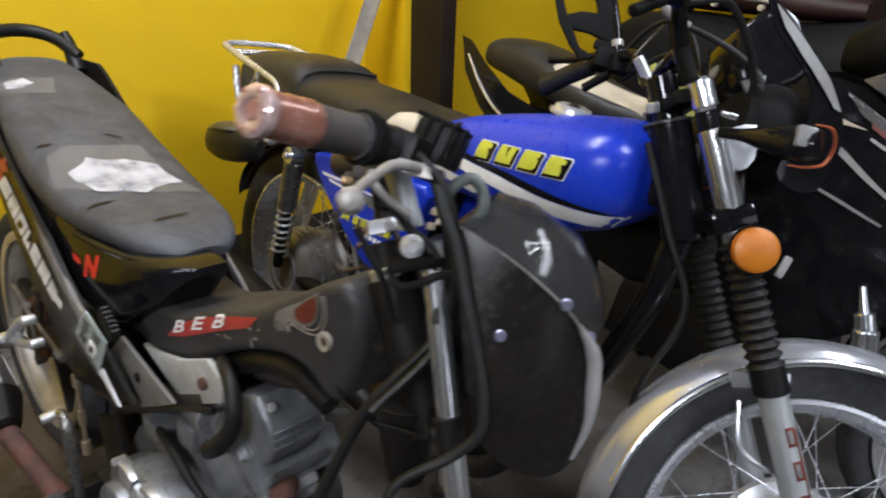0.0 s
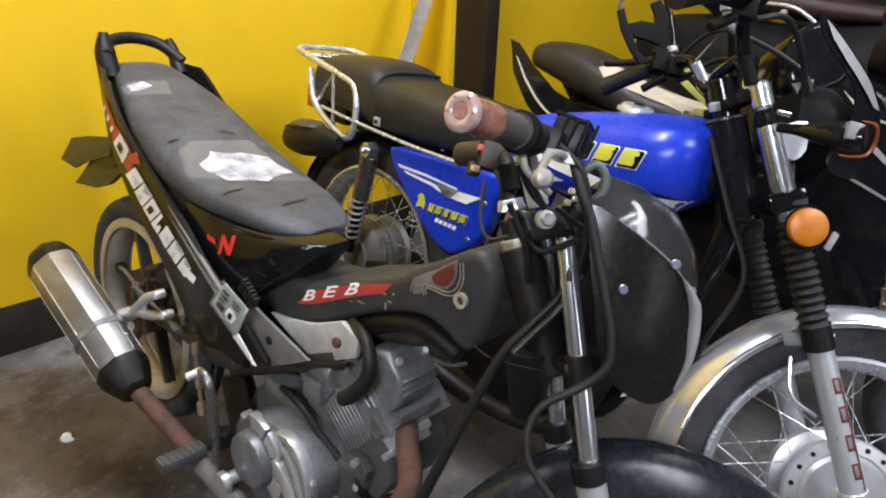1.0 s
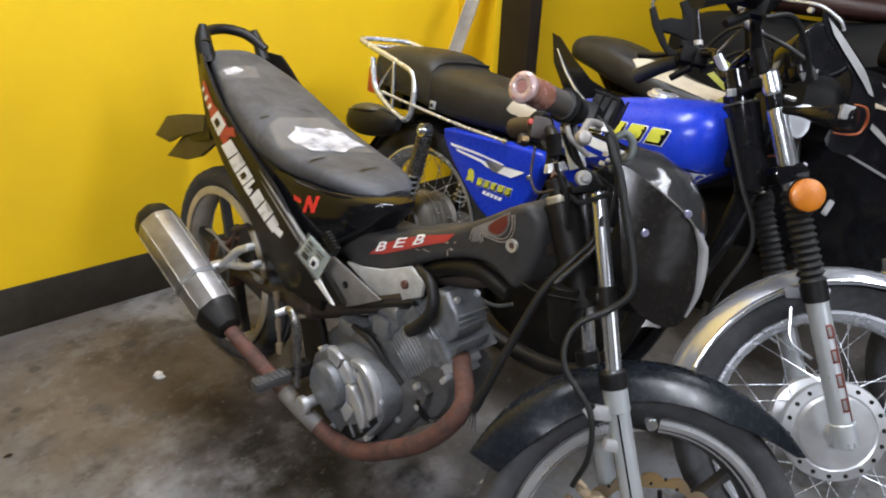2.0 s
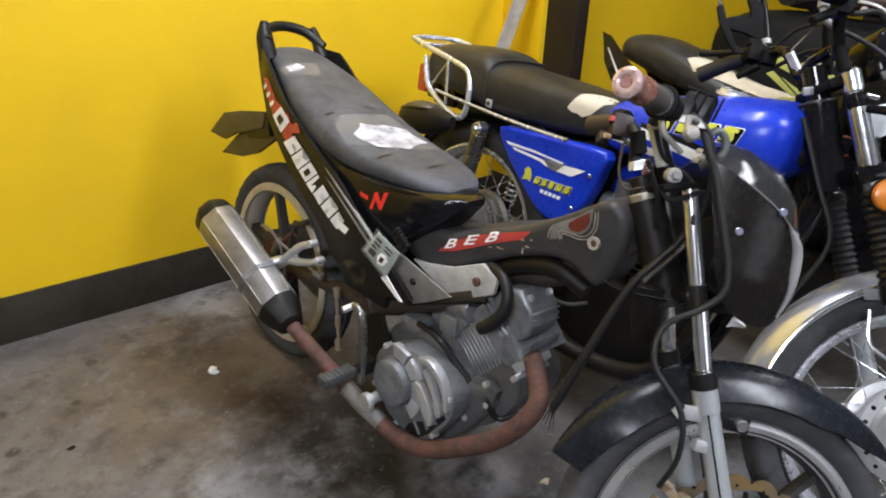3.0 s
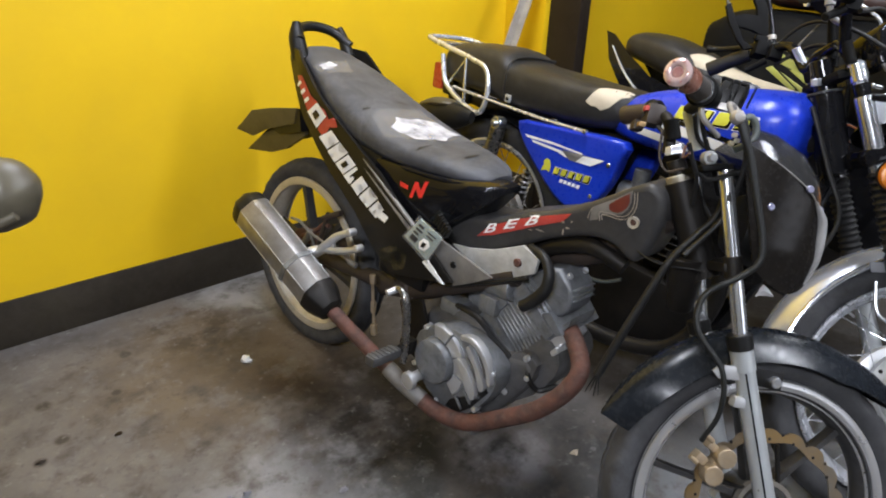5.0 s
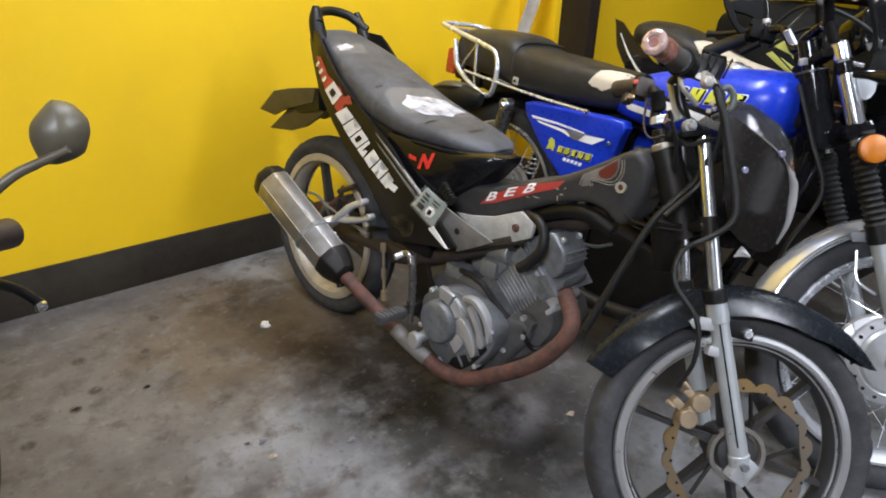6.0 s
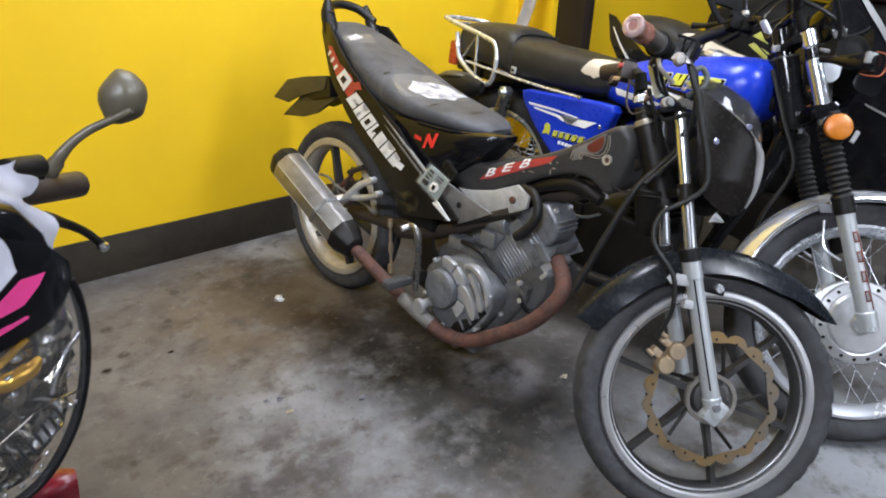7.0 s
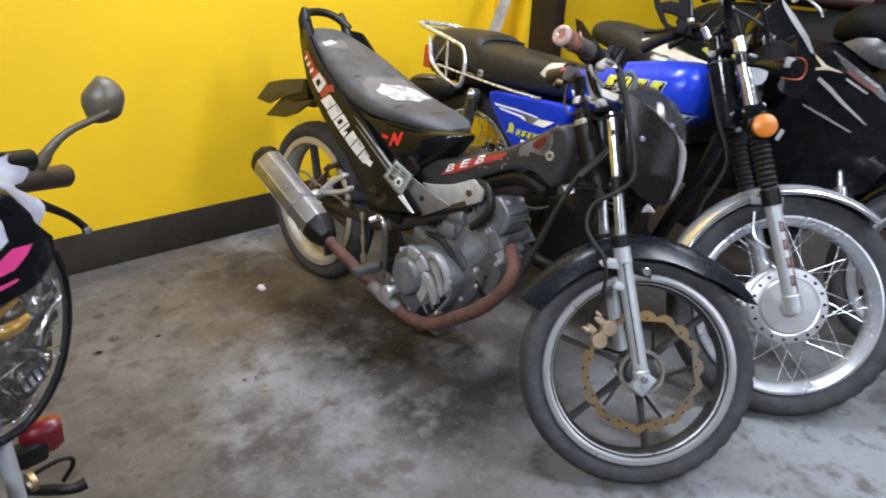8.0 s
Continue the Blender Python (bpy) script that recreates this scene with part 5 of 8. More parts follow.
        part("tape_letter", g, WHITE, cowl, "white cut letter")
    part("badge", decal(cowl_tree, [(0.851, 0.683), (0.874, 0.699), (0.895, 0.712), (0.912, 0.727), (0.923, 0.735), (0.925, 0.714), (0.921, 0.699), (0.911, 0.687), (0.890, 0.680), (0.872, 0.677), (0.868, 0.664), (0.852, 0.657)], lift=0.0012), TAN, cowl, "worn cream and red badge")
    part("badge_red", decal(cowl_tree, [(0.884, 0.698), (0.898, 0.712), (0.910, 0.722), (0.919, 0.728), (0.922, 0.714), (0.919, 0.702), (0.912, 0.693), (0.904, 0.688), (0.893, 0.687), (0.886, 0.690)], lift=0.0022), DULLRED, cowl)
    for run in ([(0.872, 0.663), (0.869, 0.679), (0.888, 0.682), (0.907, 0.682), (0.921, 0.688), (0.928, 0.700), (0.930, 0.714), (0.927, 0.731)], [(0.847, 0.660), (0.849, 0.674), (0.853, 0.683)], [(0.876, 0.666), (0.874, 0.675), (0.889, 0.677), (0.908, 0.677), (0.924, 0.683), (0.933, 0.698), (0.935, 0.714), (0.932, 0.733)]):
        line = []
        for x, z in run:
            hit = cowl_tree.ray_cast(Vector((x, -1, z)), Vector((0, 1, 0)))
            line.append((x, (hit[0].y if hit[0] is not None else -0.05) - 0.001, z))
        part("badge_line", tube(line, 0.0009, 6), TRIMPALE, cowl, "thin cream outline")
    for x, z, w, h in ((0.798, 0.637, 0.009, 0.0035), (0.816, 0.643, 0.005, 0.003), (0.801, 0.618, 0.004, 0.012), (0.810, 0.628, 0.010, 0.003), (0.750, 0.604, 0.020, 0.0025), (0.728, 0.598, 0.010, 0.002)):
        part("paint_chip", decal(cowl_tree, [(x - w / 2, z - h / 2), (x, z - h * 0.7), (x + w / 2, z), (x + w * 0.3, z + h / 2), (x - w * 0.4, z + h * 0.4)], cuts=0, lift=0.0016), TRIMPALE, cowl)
    part("grommet", joined(lathe([(0.006, -0.002), (0.011, -0.003), (0.011, 0.003), (0.006, 0.003)], 20, closed=True)), RIMTAN, cowl, "pale ring round a bolt hole", m=Matrix.Translation((0.937, -0.0515, 0.680)))
    part("grommet_bolt", rod((0.937, -0.053, 0.680), (0.937, -0.044, 0.680), 0.0062, 14), RUST, cowl)

    # frame, air pipe and pale inner plates
    frame_part = part("frame", joined(tube([(0.98, 0, 0.70), (0.85, 0, 0.585), (0.70, 0, 0.535), (0.52, 0, 0.50), (0.30, 0, 0.52)], 0.028, 14), tube([(0.30, -0.05, 0.30), (0.44, -0.055, 0.345), (0.55, -0.06, 0.405), (0.72, -0.06, 0.495)], 0.024, 12),
                       tube([(0.30, 0.05, 0.30), (0.44, 0.055, 0.345), (0.55, 0.06, 0.405), (0.72, 0.06, 0.495)], 0.024, 12), tube([(0.0, -0.055, 0.285), (0.16, -0.055, 0.30), (0.36, -0.055, 0.32)], 0.021, 12), tube([(0.0, 0.055, 0.285), (0.16, 0.055, 0.30), (0.36, 0.055, 0.32)], 0.021, 12),
                       tube([(0.30, -0.07, 0.52), (0.36, -0.07, 0.42), (0.42, -0.06, 0.30), (0.46, -0.05, 0.20)], 0.02, 12)), RUSTYFRAME, bike, "rust-flecked dark frame")
    part("air_pipe", tube([(0.725, -0.030, 0.540), (0.79, -0.036, 0.580), (0.86, -0.036, 0.602), (0.93, -0.03, 0.585)], 0.016, 14), DARKSTEEL, frame_part, "dark air pipe")
    part("pale_plate", prism([(0.541, 0.506), (0.585, 0.512), (0.656, 0.532), (0.730, 0.568), (0.772, 0.552), (0.768, 0.520), (0.722, 0.494), (0.668, 0.466), (0.610, 0.482)], -0.080, -0.070, 0.003), PALEPLATE, bike, "pale grey splash plate")
    part("tan_plate", prism([(0.449, 0.441), (0.490, 0.486), (0.523, 0.518), (0.600, 0.502), (0.684, 0.484), (0.632, 0.452), (0.580, 0.423), (0.572, 0.440)], -0.104, -0.098, 0.002), TAN, bike, "dusty grey side plate")
    part("plate_hole", rod((0.575, -0.1075, 0.473), (0.575, -0.102, 0.473), 0.008, 14), BLACK, bike)
    part("plate_bolt", rod((0.726, -0.087, 0.530), (0.726, -0.078, 0.530), 0.009, 12), RUST, bike)
    part("torn_strip", prism([(0.508, 0.462), (0.524, 0.474), (0.580, 0.436), (0.570, 0.434)], -0.135, -0.132, 0.0006), WHITE, bike, "pale torn plastic strip")
    part("plate_edge", tube([(0.552, -0.092, 0.410), (0.625, -0.096, 0.446), (0.690, -0.094, 0.477), (0.760, -0.086, 0.508)], 0.0045, 8), BLACK, bike)
    part("battery_box", box((0.40, -0.02, 0.43), (0.16, 0.15, 0.14), 0.012), BLACK, bike, "black battery box")
    part("rear_shock", joined(rod((0.20, -0.02, 0.55), (0.13, -0.02, 0.33), 0.018, 12), coil((0.20, -0.02, 0.55), (0.14, -0.02, 0.36), 0.026, 0.005, 7)), DARKSTEEL, bike, "dark rear shock absorber")
    engine_1(bike)
    exhaust_1(bike)
    return bike


def engine_1(bike):
    """The dusty alloy single, cylinder leaning forward."""
    case_out = [(0.470, 0.255), (0.500, 0.330), (0.570, 0.365), (0.660, 0.355), (0.730, 0.320), (0.790, 0.335), (0.812, 0.300), (0.780, 0.240), (0.745, 0.190), (0.700, 0.135), (0.630, 0.115), (0.545, 0.130), (0.490, 0.180)]
    body = part("engine_case", prism(case_out, -0.085, 0.085, 0.018, 2, 3), SHADEGRIME, bike, "grimy grey engine case, darkened for shade behind its cover", angle=45)
    cover_out = [(0.512, 0.250), (0.520, 0.292), (0.560, 0.326), (0.600, 0.343), (0.660, 0.346), (0.708, 0.336), (0.752, 0.306), (0.754, 0.256), (0.722, 0.200), (0.682, 0.154), (0.630, 0.142), (0.565, 0.160), (0.525, 0.200)]
    part("crankcase_flange", joined(prism([(0.725, 0.190), (0.800, 0.240), (0.850, 0.318), (0.846, 0.368), (0.800, 0.392), (0.740, 0.362), (0.722, 0.300)], -0.062, 0.070, 0.008, 2), prism([(0.735, 0.215), (0.790, 0.262), (0.815, 0.330), (0.770, 0.345), (0.738, 0.300)], -0.082, -0.060, 0.006, 2)), SHADEGRIME, body, "grimy casting behind the exhaust bend", angle=45)
    for x, z in ((0.750, 0.236), (0.800, 0.296), (0.790, 0.338)):
        part("flange_bolt", rod((x, -0.092, z), (x, -0.078, z), 0.007, 6), ALLOY, body)
    cover = part("clutch_cover", prism(cover_out, -0.134, -0.080, 0.007, 2, 2), ENGINE, body, "ribbed alloy clutch cover", angle=45)
    # the round cap, the raised collar round it and the long casting ribs
    part("round_cap", lathe([(0.0, -0.162), (0.046, -0.162), (0.050, -0.159), (0.0515, -0.150), (0.053, -0.128)], 48), ENGINE, cover, "round alloy inspection cap", m=Matrix.Translation((0.590, 0, 0.255)))
    for a0, a1 in ((66, 100), (30, 62), (-6, 26), (-44, -10)):
        arc = [radians(a0 + (a1 - a0) * k / 5) for k in range(6)]
        seg = [(0.590 + 0.056 * math.cos(a), 0.255 + 0.056 * math.sin(a)) for a in arc] + [(0.590 + 0.086 * math.cos(a), 0.255 + 0.086 * math.sin(a)) for a in reversed(arc)]
        part("cover_pad", prism(seg, -0.144, -0.126, 0.003), ALLOY, cover, "raised polished pad", angle=45)
    for ridge, y in (([(0.660, 0.350), (0.688, 0.356), (0.718, 0.342), (0.742, 0.312), (0.752, 0.276), (0.744, 0.272), (0.732, 0.306), (0.712, 0.330), (0.687, 0.343), (0.664, 0.340)], -0.148),
                     ([(0.672, 0.326), (0.684, 0.331), (0.706, 0.306), (0.734, 0.264), (0.730, 0.246), (0.718, 0.250), (0.706, 0.284), (0.690, 0.304)], -0.146),
                     ([(0.652, 0.290), (0.670, 0.292), (0.700, 0.266), (0.718, 0.232), (0.708, 0.214), (0.690, 0.232), (0.668, 0.262)], -0.150)):
        part("cover_rib", prism(ridge, y, -0.126, 0.004, 2), ALLOY, cover, "raised polished casting rib", angle=45)
    # dark strips laid on the cover as shade between the ribs
    for trough in ([(0.690, 0.336), (0.714, 0.320), (0.734, 0.290), (0.728, 0.276), (0.708, 0.312)], [(0.672, 0.300), (0.692, 0.294), (0.716, 0.252), (0.706, 0.258), (0.686, 0.284)]):
        part("rib_gap_shade", prism(trough, -0.1375, -0.130, 0.001), SHADEGRIME, cover, "dark strip standing for shade between the ribs")
    # slightly raised black plate that paints a recess's shade
    part("recess_shade", prism([(0.628, 0.152), (0.668, 0.154), (0.700, 0.184), (0.742, 0.246), (0.728, 0.262), (0.690, 0.212), (0.640, 0.176)], -0.1365, -0.130, 0.002), BLACK, cover, "black plate standing for the shade of a recess")
    for k in range(3):
        part("recess_web", box((0.668 + 0.022 * k, -0.138, 0.182 + 0.026 * k), (0.006, 0.006, 0.030), 0.002, Matrix.Rotation(radians(-42), 4, "Y")), ENGINE, cover)
    for x, z in ((0.545, 0.316), (0.655, 0.340), (0.746, 0.296), (0.712, 0.188), (0.600, 0.150), (0.520, 0.210)):
        part("case_bolt", rod((x, -0.140, z), (x, -0.118, z), 0.0065, 6), ALLOY, cover)
    part("oil_cap", joined(rod((0.552, -0.176, 0.196), (0.552, -0.13, 0.200), 0.013, 14), rod((0.551, -0.188, 0.195), (0.552, -0.174, 0.196), 0.021, 18)), ALLOY, cover, "bare alloy filler plug")
    part("drain_boss", joined(rod((0.64, -0.13, 0.118), (0.64, -0.08, 0.125), 0.022, 16), box((0.685, -0.10, 0.13), (0.05, 0.05, 0.04), 0.008)), ENGINE, body)

    # cylinder with cooling fins, head and rocker cover along a forward-leaning axis
    base, ax = Vector((0.657, 0, 0.298)), Vector((0.62, 0, 0.785)).normalized()
    turn = Matrix.Translation(base) @ Matrix((Vector((ax.z, 0, -ax.x)), Vector((0, 1, 0)), ax)).transposed().to_4x4()
    barrel = part("cylinder", moved(box((0, 0, 0.085), (0.1205, 0.1240, 0.17), 0.012), turn), ENGINE, bike, "finned alloy cylinder")
    fin = mesh_data("fin", box((0, 0, 0), (0.1225, 0.1260, 0.0072), 0.0016, segments=1), ENGINE)
    for k in range(8):
        part("fin", fin, ENGINE, barrel, m=turn @ Matrix.Translation((0, 0, 0.078 + 0.0105 * k)))
    part("barrel_foot", moved(joined(box((0.0, 0, 0.050), (0.124, 0.128, 0.044), 0.010), box((-0.052, -0.048, 0.108), (0.030, 0.044, 0.050), 0.010)), turn), ENGINE, barrel, "smooth dusty barrel foot")
    headp = part("cylinder_head", moved(joined(box((0, 0, 0.185), (0.118, 0.124, 0.062), 0.010), box((0.028, 0, 0.178), (0.084, 0.134, 0.030), 0.008), box((-0.040, -0.045, 0.178), (0.030, 0.050, 0.044), 0.008), prism([(0.020, 0.196), (0.074, 0.196), (0.080, 0.212), (0.030, 0.218)], -0.070, 0.070, 0.003)), turn), ENGINE, bike, "alloy cylinder head")
    fin2 = mesh_data("fin", box((0, 0, 0), (0.130, 0.134, 0.004), 0.0018, segments=1), ENGINE)
    for k in range(4):
        part("fin", fin2, ENGINE, headp, m=turn @ Matrix.Translation((0, 0, 0.170 + 0.0125 * k)))
    cov = part("rocker_cover", moved(prism([(-0.052, 0.206), (0.034, 0.206), (0.046, 0.222), (0.046, 0.246), (0.032, 0.272), (0.010, 0.284), (-0.030, 0.286), (-0.050, 0.262), (-0.055, 0.232)], -0.058, 0.026, 0.010, 0, 3), turn), ENGINE, headp, "angular alloy rocker cover")
    for k in range(3):
        part("cover_fin", moved(box((0.036 - 0.008 * k, -0.016, 0.266 + 0.008 * k), (0.0028, 0.074, 0.010), 0.001, Matrix.Rotation(radians(40), 4, "Y"), 1), turn), ENGINE, cov)
    part("front_plate", moved(prism([(0.058, 0.150), (0.070, 0.150), (0.074, 0.170), (0.072, 0.232), (0.062, 0.246)], -0.060, 0.030, 0.004), turn), ENGINE, headp, "flat alloy plate at the front of the head")
    for y in (-0.043, 0.012):
        part("cover_bolt", moved(rod((-0.010, y, 0.276), (-0.010, y, 0.292), 0.007, 6), turn), ALLOY, cov)
    part("exhaust_flange", moved(joined(box((0.080, -0.02, 0.185), (0.030, 0.075, 0.05), 0.008), box((0.098, -0.02, 0.170), (0.012, 0.098, 0.02), 0.004)), turn), ALLOY, headp)
    part("spark_plug", moved(joined(rod((-0.004, -0.055, 0.165), (-0.010, -0.084, 0.180), 0.009, 12), rod((-0.010, -0.084, 0.180), (-0.014, -0.100, 0.190), 0.011, 12)), turn), CHROME, headp, "plug with a bright cap")
    part("fuel_hose", tube([(0.787, 0.03, 0.539), (0.803, 0.03, 0.519), (0.830, 0.03, 0.510), (0.865, 0.03, 0.515), (0.899, 0.03, 0.533)], 0.0035, 8), GREENHOSE, headp, "thin grey hose loop")
    part("plug_lead", tube([(0.764, -0.098, 0.452), (0.784, -0.094, 0.470), (0.806, -0.088, 0.506), (0.802, -0.082, 0.542), (0.776, -0.074, 0.562), (0.735, -0.06, 0.562)], [0.012, 0.0135, 0.0125, 0.011, 0.010, 0.009], 12), HOSE, headp, "thick black plug lead")
    part("carburettor", joined(rod((0.640, -0.05, 0.445), (0.715, -0.06, 0.458), 0.026, 18), box((0.662, -0.055, 0.405), (0.05, 0.052, 0.045), 0.010), rod((0.662, -0.055, 0.46), (0.662, -0.055, 0.50), 0.021, 18)), ENGINE, bike, "dusty carburettor")
    part("starter_motor", joined(rod((0.60, -0.035, 0.385), (0.60, 0.06, 0.385), 0.03, 18), box((0.56, -0.06, 0.355), (0.06, 0.05, 0.04), 0.010)), ENGINE, body)
    part("engine_cable", tube([(0.55, -0.07, 0.36), (0.61, -0.085, 0.375), (0.66, -0.09, 0.37), (0.70, -0.085, 0.34), (0.745, -0.08, 0.315)], 0.007, 8), HOSE, bike)
    part("hose_clip", tube([(0.775, -0.05, 0.33), (0.80, -0.085, 0.30), (0.82, -0.07, 0.27), (0.85, -0.05, 0.29)], 0.006, 8), HOSE, body)


def exhaust_1(bike):
    """Rusted header under the engine and an angular silver can."""
    pipe = [(0.844, -0.030, 0.412), (0.877, -0.060, 0.411), (0.916, -0.090, 0.380), (0.907, -0.110, 0.333), (0.859, -0.125, 0.268), (0.778, -0.135, 0.202), (0.698, -0.142, 0.150), (0.615, -0.152, 0.138), (0.531, -0.172, 0.172), (0.447, -0.187, 0.206), (0.37, -0.205, 0.245), (0.300, -0.222, 0.284)]
    part("exhaust_pipe", tube(pipe, [0.0185] * 5 + [0.019] * 3 + [0.0175] * 4, 16), RUST, bike, "rusty brown exhaust pipe")
    a, b = Vector((0.290, -0.224, 0.290)), Vector((-0.024, -0.240, 0.434))
    d = (b - a).normalized()
    up = (Vector((0, 0, 1)) - d * d.z).normalized()
    side = d.cross(up)

    def ring(t, r, n=8, off=22.5):
        return [a + d * t + r * (math.cos(radians(off + 360 * k / n)) * side * 0.90 + math.sin(radians(off + 360 * k / n)) * up * 0.98) for k in range(n)]

    def soft(t, r):
        """The same section with its corners rounded."""
        c, mid = ring(t, r), a + d * t
        return [p for k in range(8) for p in (c[k].lerp(c[k - 1], 0.17), c[k].lerp(mid, 0.022), c[k].lerp(c[(k + 1) % 8], 0.17))]

    length = (b - a).length
    can = loft([soft(0.030, 0.054), soft(0.035, 0.056), soft(length - 0.012, 0.058), soft(length - 0.008, 0.056)])
    muffler = part("muffler", can, MUFFLER, bike, "brushed silver eight-sided muffler can", angle=20)
    for p, q in zip(ring(0.044, 0.0552), ring(length - 0.020, 0.0570)):
        part("can_seam", rod(p, q, 0.0010, 6), ALLOY, muffler, "bright folded seam")
    part("front_cone", loft([soft(-0.026, 0.026), soft(-0.020, 0.036), soft(0.006, 0.049), soft(0.022, 0.0560), soft(0.037, 0.0575), soft(0.040, 0.054)]), DARKSTEEL, muffler, "dark front cone", angle=30)
    part("end_cap", loft([soft(length - 0.014, 0.0585), soft(length + 0.002, 0.0580), soft(length + 0.016, 0.053), soft(length + 0.028, 0.043), soft(length + 0.034, 0.030), soft(length + 0.034, 0.022), soft(length + 0.018, 0.020)]), BLACK, muffler, "black rounded end cap", angle=40)
    part("can_strap", loft([ring(0.118, 0.0570), ring(0.118, 0.0590), ring(0.131, 0.0590), ring(0.131, 0.0570)], caps=False), ENGINE, muffler, "grey strap", angle=25)
    for t, k in ((0.078, 1), (0.078, 5), (length - 0.03, 2)):
        p = ring(t, 0.056)[k]
        part("can_rivet", rod(p, p + (p - (a + d * t)).normalized() * 0.004, 0.004, 8), ALLOY, muffler)
    # forked footrest hanger and folded passenger peg
    hanger = joined(tube([(0.085, -0.162, 0.332), (0.14, -0.162, 0.351), (0.19, -0.160, 0.390), (0.235, -0.158, 0.434), (0.292, -0.156, 0.464)], [0.008, 0.011, 0.013, 0.010, 0.008], 10), tube([(0.185, -0.160, 0.384), (0.235, -0.158, 0.396), (0.285, -0.157, 0.414), (0.325, -0.156, 0.436)], [0.011, 0.010, 0.008, 0.008], 10), prism([(0.17, 0.368), (0.215, 0.384), (0.236, 0.398), (0.226, 0.418), (0.20, 0.400), (0.175, 0.384)], -0.164, -0.156, 0.002))
    hang = part("footrest_hanger", hanger, ALLOY, bike, "bare alloy forked footrest hanger")
    for p in ((0.292, -0.150, 0.465), (0.322, -0.150, 0.434)):
        part("hanger_bolt", rod(p, Vector(p) + Vector((0, -0.022, 0)), 0.009, 12), ALLOY, hang)
    part("passenger_peg", joined(rod((0.175, -0.166, 0.375), (0.105, -0.185, 0.352), 0.008, 10), rod((0.165, -0.160, 0.374), (0.150, -0.180, 0.366), 0.013, 10)), ALLOY, hang, "folded passenger peg")
    # rider's peg, brake pedal and linkage
    peg = part("rider_peg", box((0.529, -0.246, 0.271), (0.030, 0.082, 0.022), 0.006), PEGRUBBER, bike, "worn rubber rider peg")
    for k in range(7):
        part("peg_rib", box((0.529, -0.280 + 0.0113 * k, 0.2825), (0.027, 0.0045, 0.004), 0.001, segments=1), PEGRUBBER, peg)
    part("peg_pivot", joined(rod((0.529, -0.208, 0.271), (0.520, -0.150, 0.268), 0.011, 12), box((0.522, -0.165, 0.268), (0.03, 0.03, 0.034), 0.006)), DARKSTEEL, peg)
    part("brake_pedal", joined(tube([(0.532, -0.185, 0.235), (0.534, -0.188, 0.300), (0.533, -0.190, 0.345), (0.524, -0.190, 0.392), (0.504, -0.190, 0.408), (0.490, -0.192, 0.400)], [0.008, 0.009, 0.0095, 0.009, 0.007, 0.006], 10)), SHOCKSLEEVE, bike, "worn steel brake pedal")
    part("pedal_tip", rod((0.494, -0.185, 0.404), (0.486, -0.212, 0.396), 0.008, 10), ALLOY, bike, "bare alloy pedal tip")
    part("link_rod", joined(rod((0.318, -0.105, 0.330), (0.338, -0.105, 0.200), 0.0042, 8), rod((0.316, -0.105, 0.350), (0.320, -0.105, 0.325), 0.008, 10), rod((0.326, -0.105, 0.28), (0.330, -0.105, 0.25), 0.0075, 6), rod((0.334, -0.105, 0.218), (0.339, -0.105, 0.190), 0.009, 10)), BRASS, bike, "dull brass-coloured link rod")
    part("side_bracket", prism([(0.43, 0.33), (0.50, 0.36), (0.54, 0.28), (0.52, 0.20), (0.47, 0.21)], -0.115, -0.105, 0.002), DARKSTEEL, bike)
    part("side_stand", joined(tube([(0.50, 0.08, 0.16), (0.47, 0.13, 0.08), (0.44, 0.155, 0.022)], 0.010, 10), box((0.435, 0.160, 0.020), (0.05, 0.03, 0.008), 0.002)), DARKSTEEL, bike, "black side stand")
    part("chain_guard", prism([(-0.06, 0.33), (0.28, 0.36), (0.30, 0.33), (-0.02, 0.305)], 0.05, 0.075, 0.004), BLACK, bike)
    part("brake_pipe", tube([(-0.07, -0.085, 0.372), (-0.02, -0.09, 0.378), (0.03, -0.09, 0.355), (0.055, -0.09, 0.305), (0.055, -0.09, 0.25)], 0.0045, 8), TAN, bike, "pale dusty brake pipe")
    part("brake_arm", joined(rod((-0.02, -0.075, 0.31), (0.03, -0.09, 0.365), 0.010, 12), rod((0.03, -0.095, 0.365), (0.24, -0.10, 0.345), 0.004, 8), rod((0.215, -0.10, 0.347), (0.245, -0.10, 0.344), 0.008, 10)), TAN, bike, "dull brake arm and rod")
    part("chain_guard_stay", joined(rod((0.05, -0.075, 0.33), (0.10, -0.085, 0.44), 0.007, 10), rod((0.08, -0.085, 0.42), (0.16, -0.09, 0.46), 0.008, 10)), RUSTYFRAME, bike, "rusty stay")
    part("pipe_sleeve", tube([(0.580, -0.160, 0.150), (0.531, -0.173, 0.170), (0.480, -0.182, 0.192)], 0.0192, 16), TAN, bike, "pale dusty pipe sleeve")
    part("rear_brake", joined(rod((-0.035, -0.062, 0.275), (-0.035, -0.03, 0.275), 0.07, 28), tube([(-0.03, -0.075, 0.33), (0.03, -0.08, 0.36), (0.075, -0.08, 0.40), (0.10, -0.08, 0.40)], 0.006, 8)), RUST, bike, "rust-brown rear brake drum")


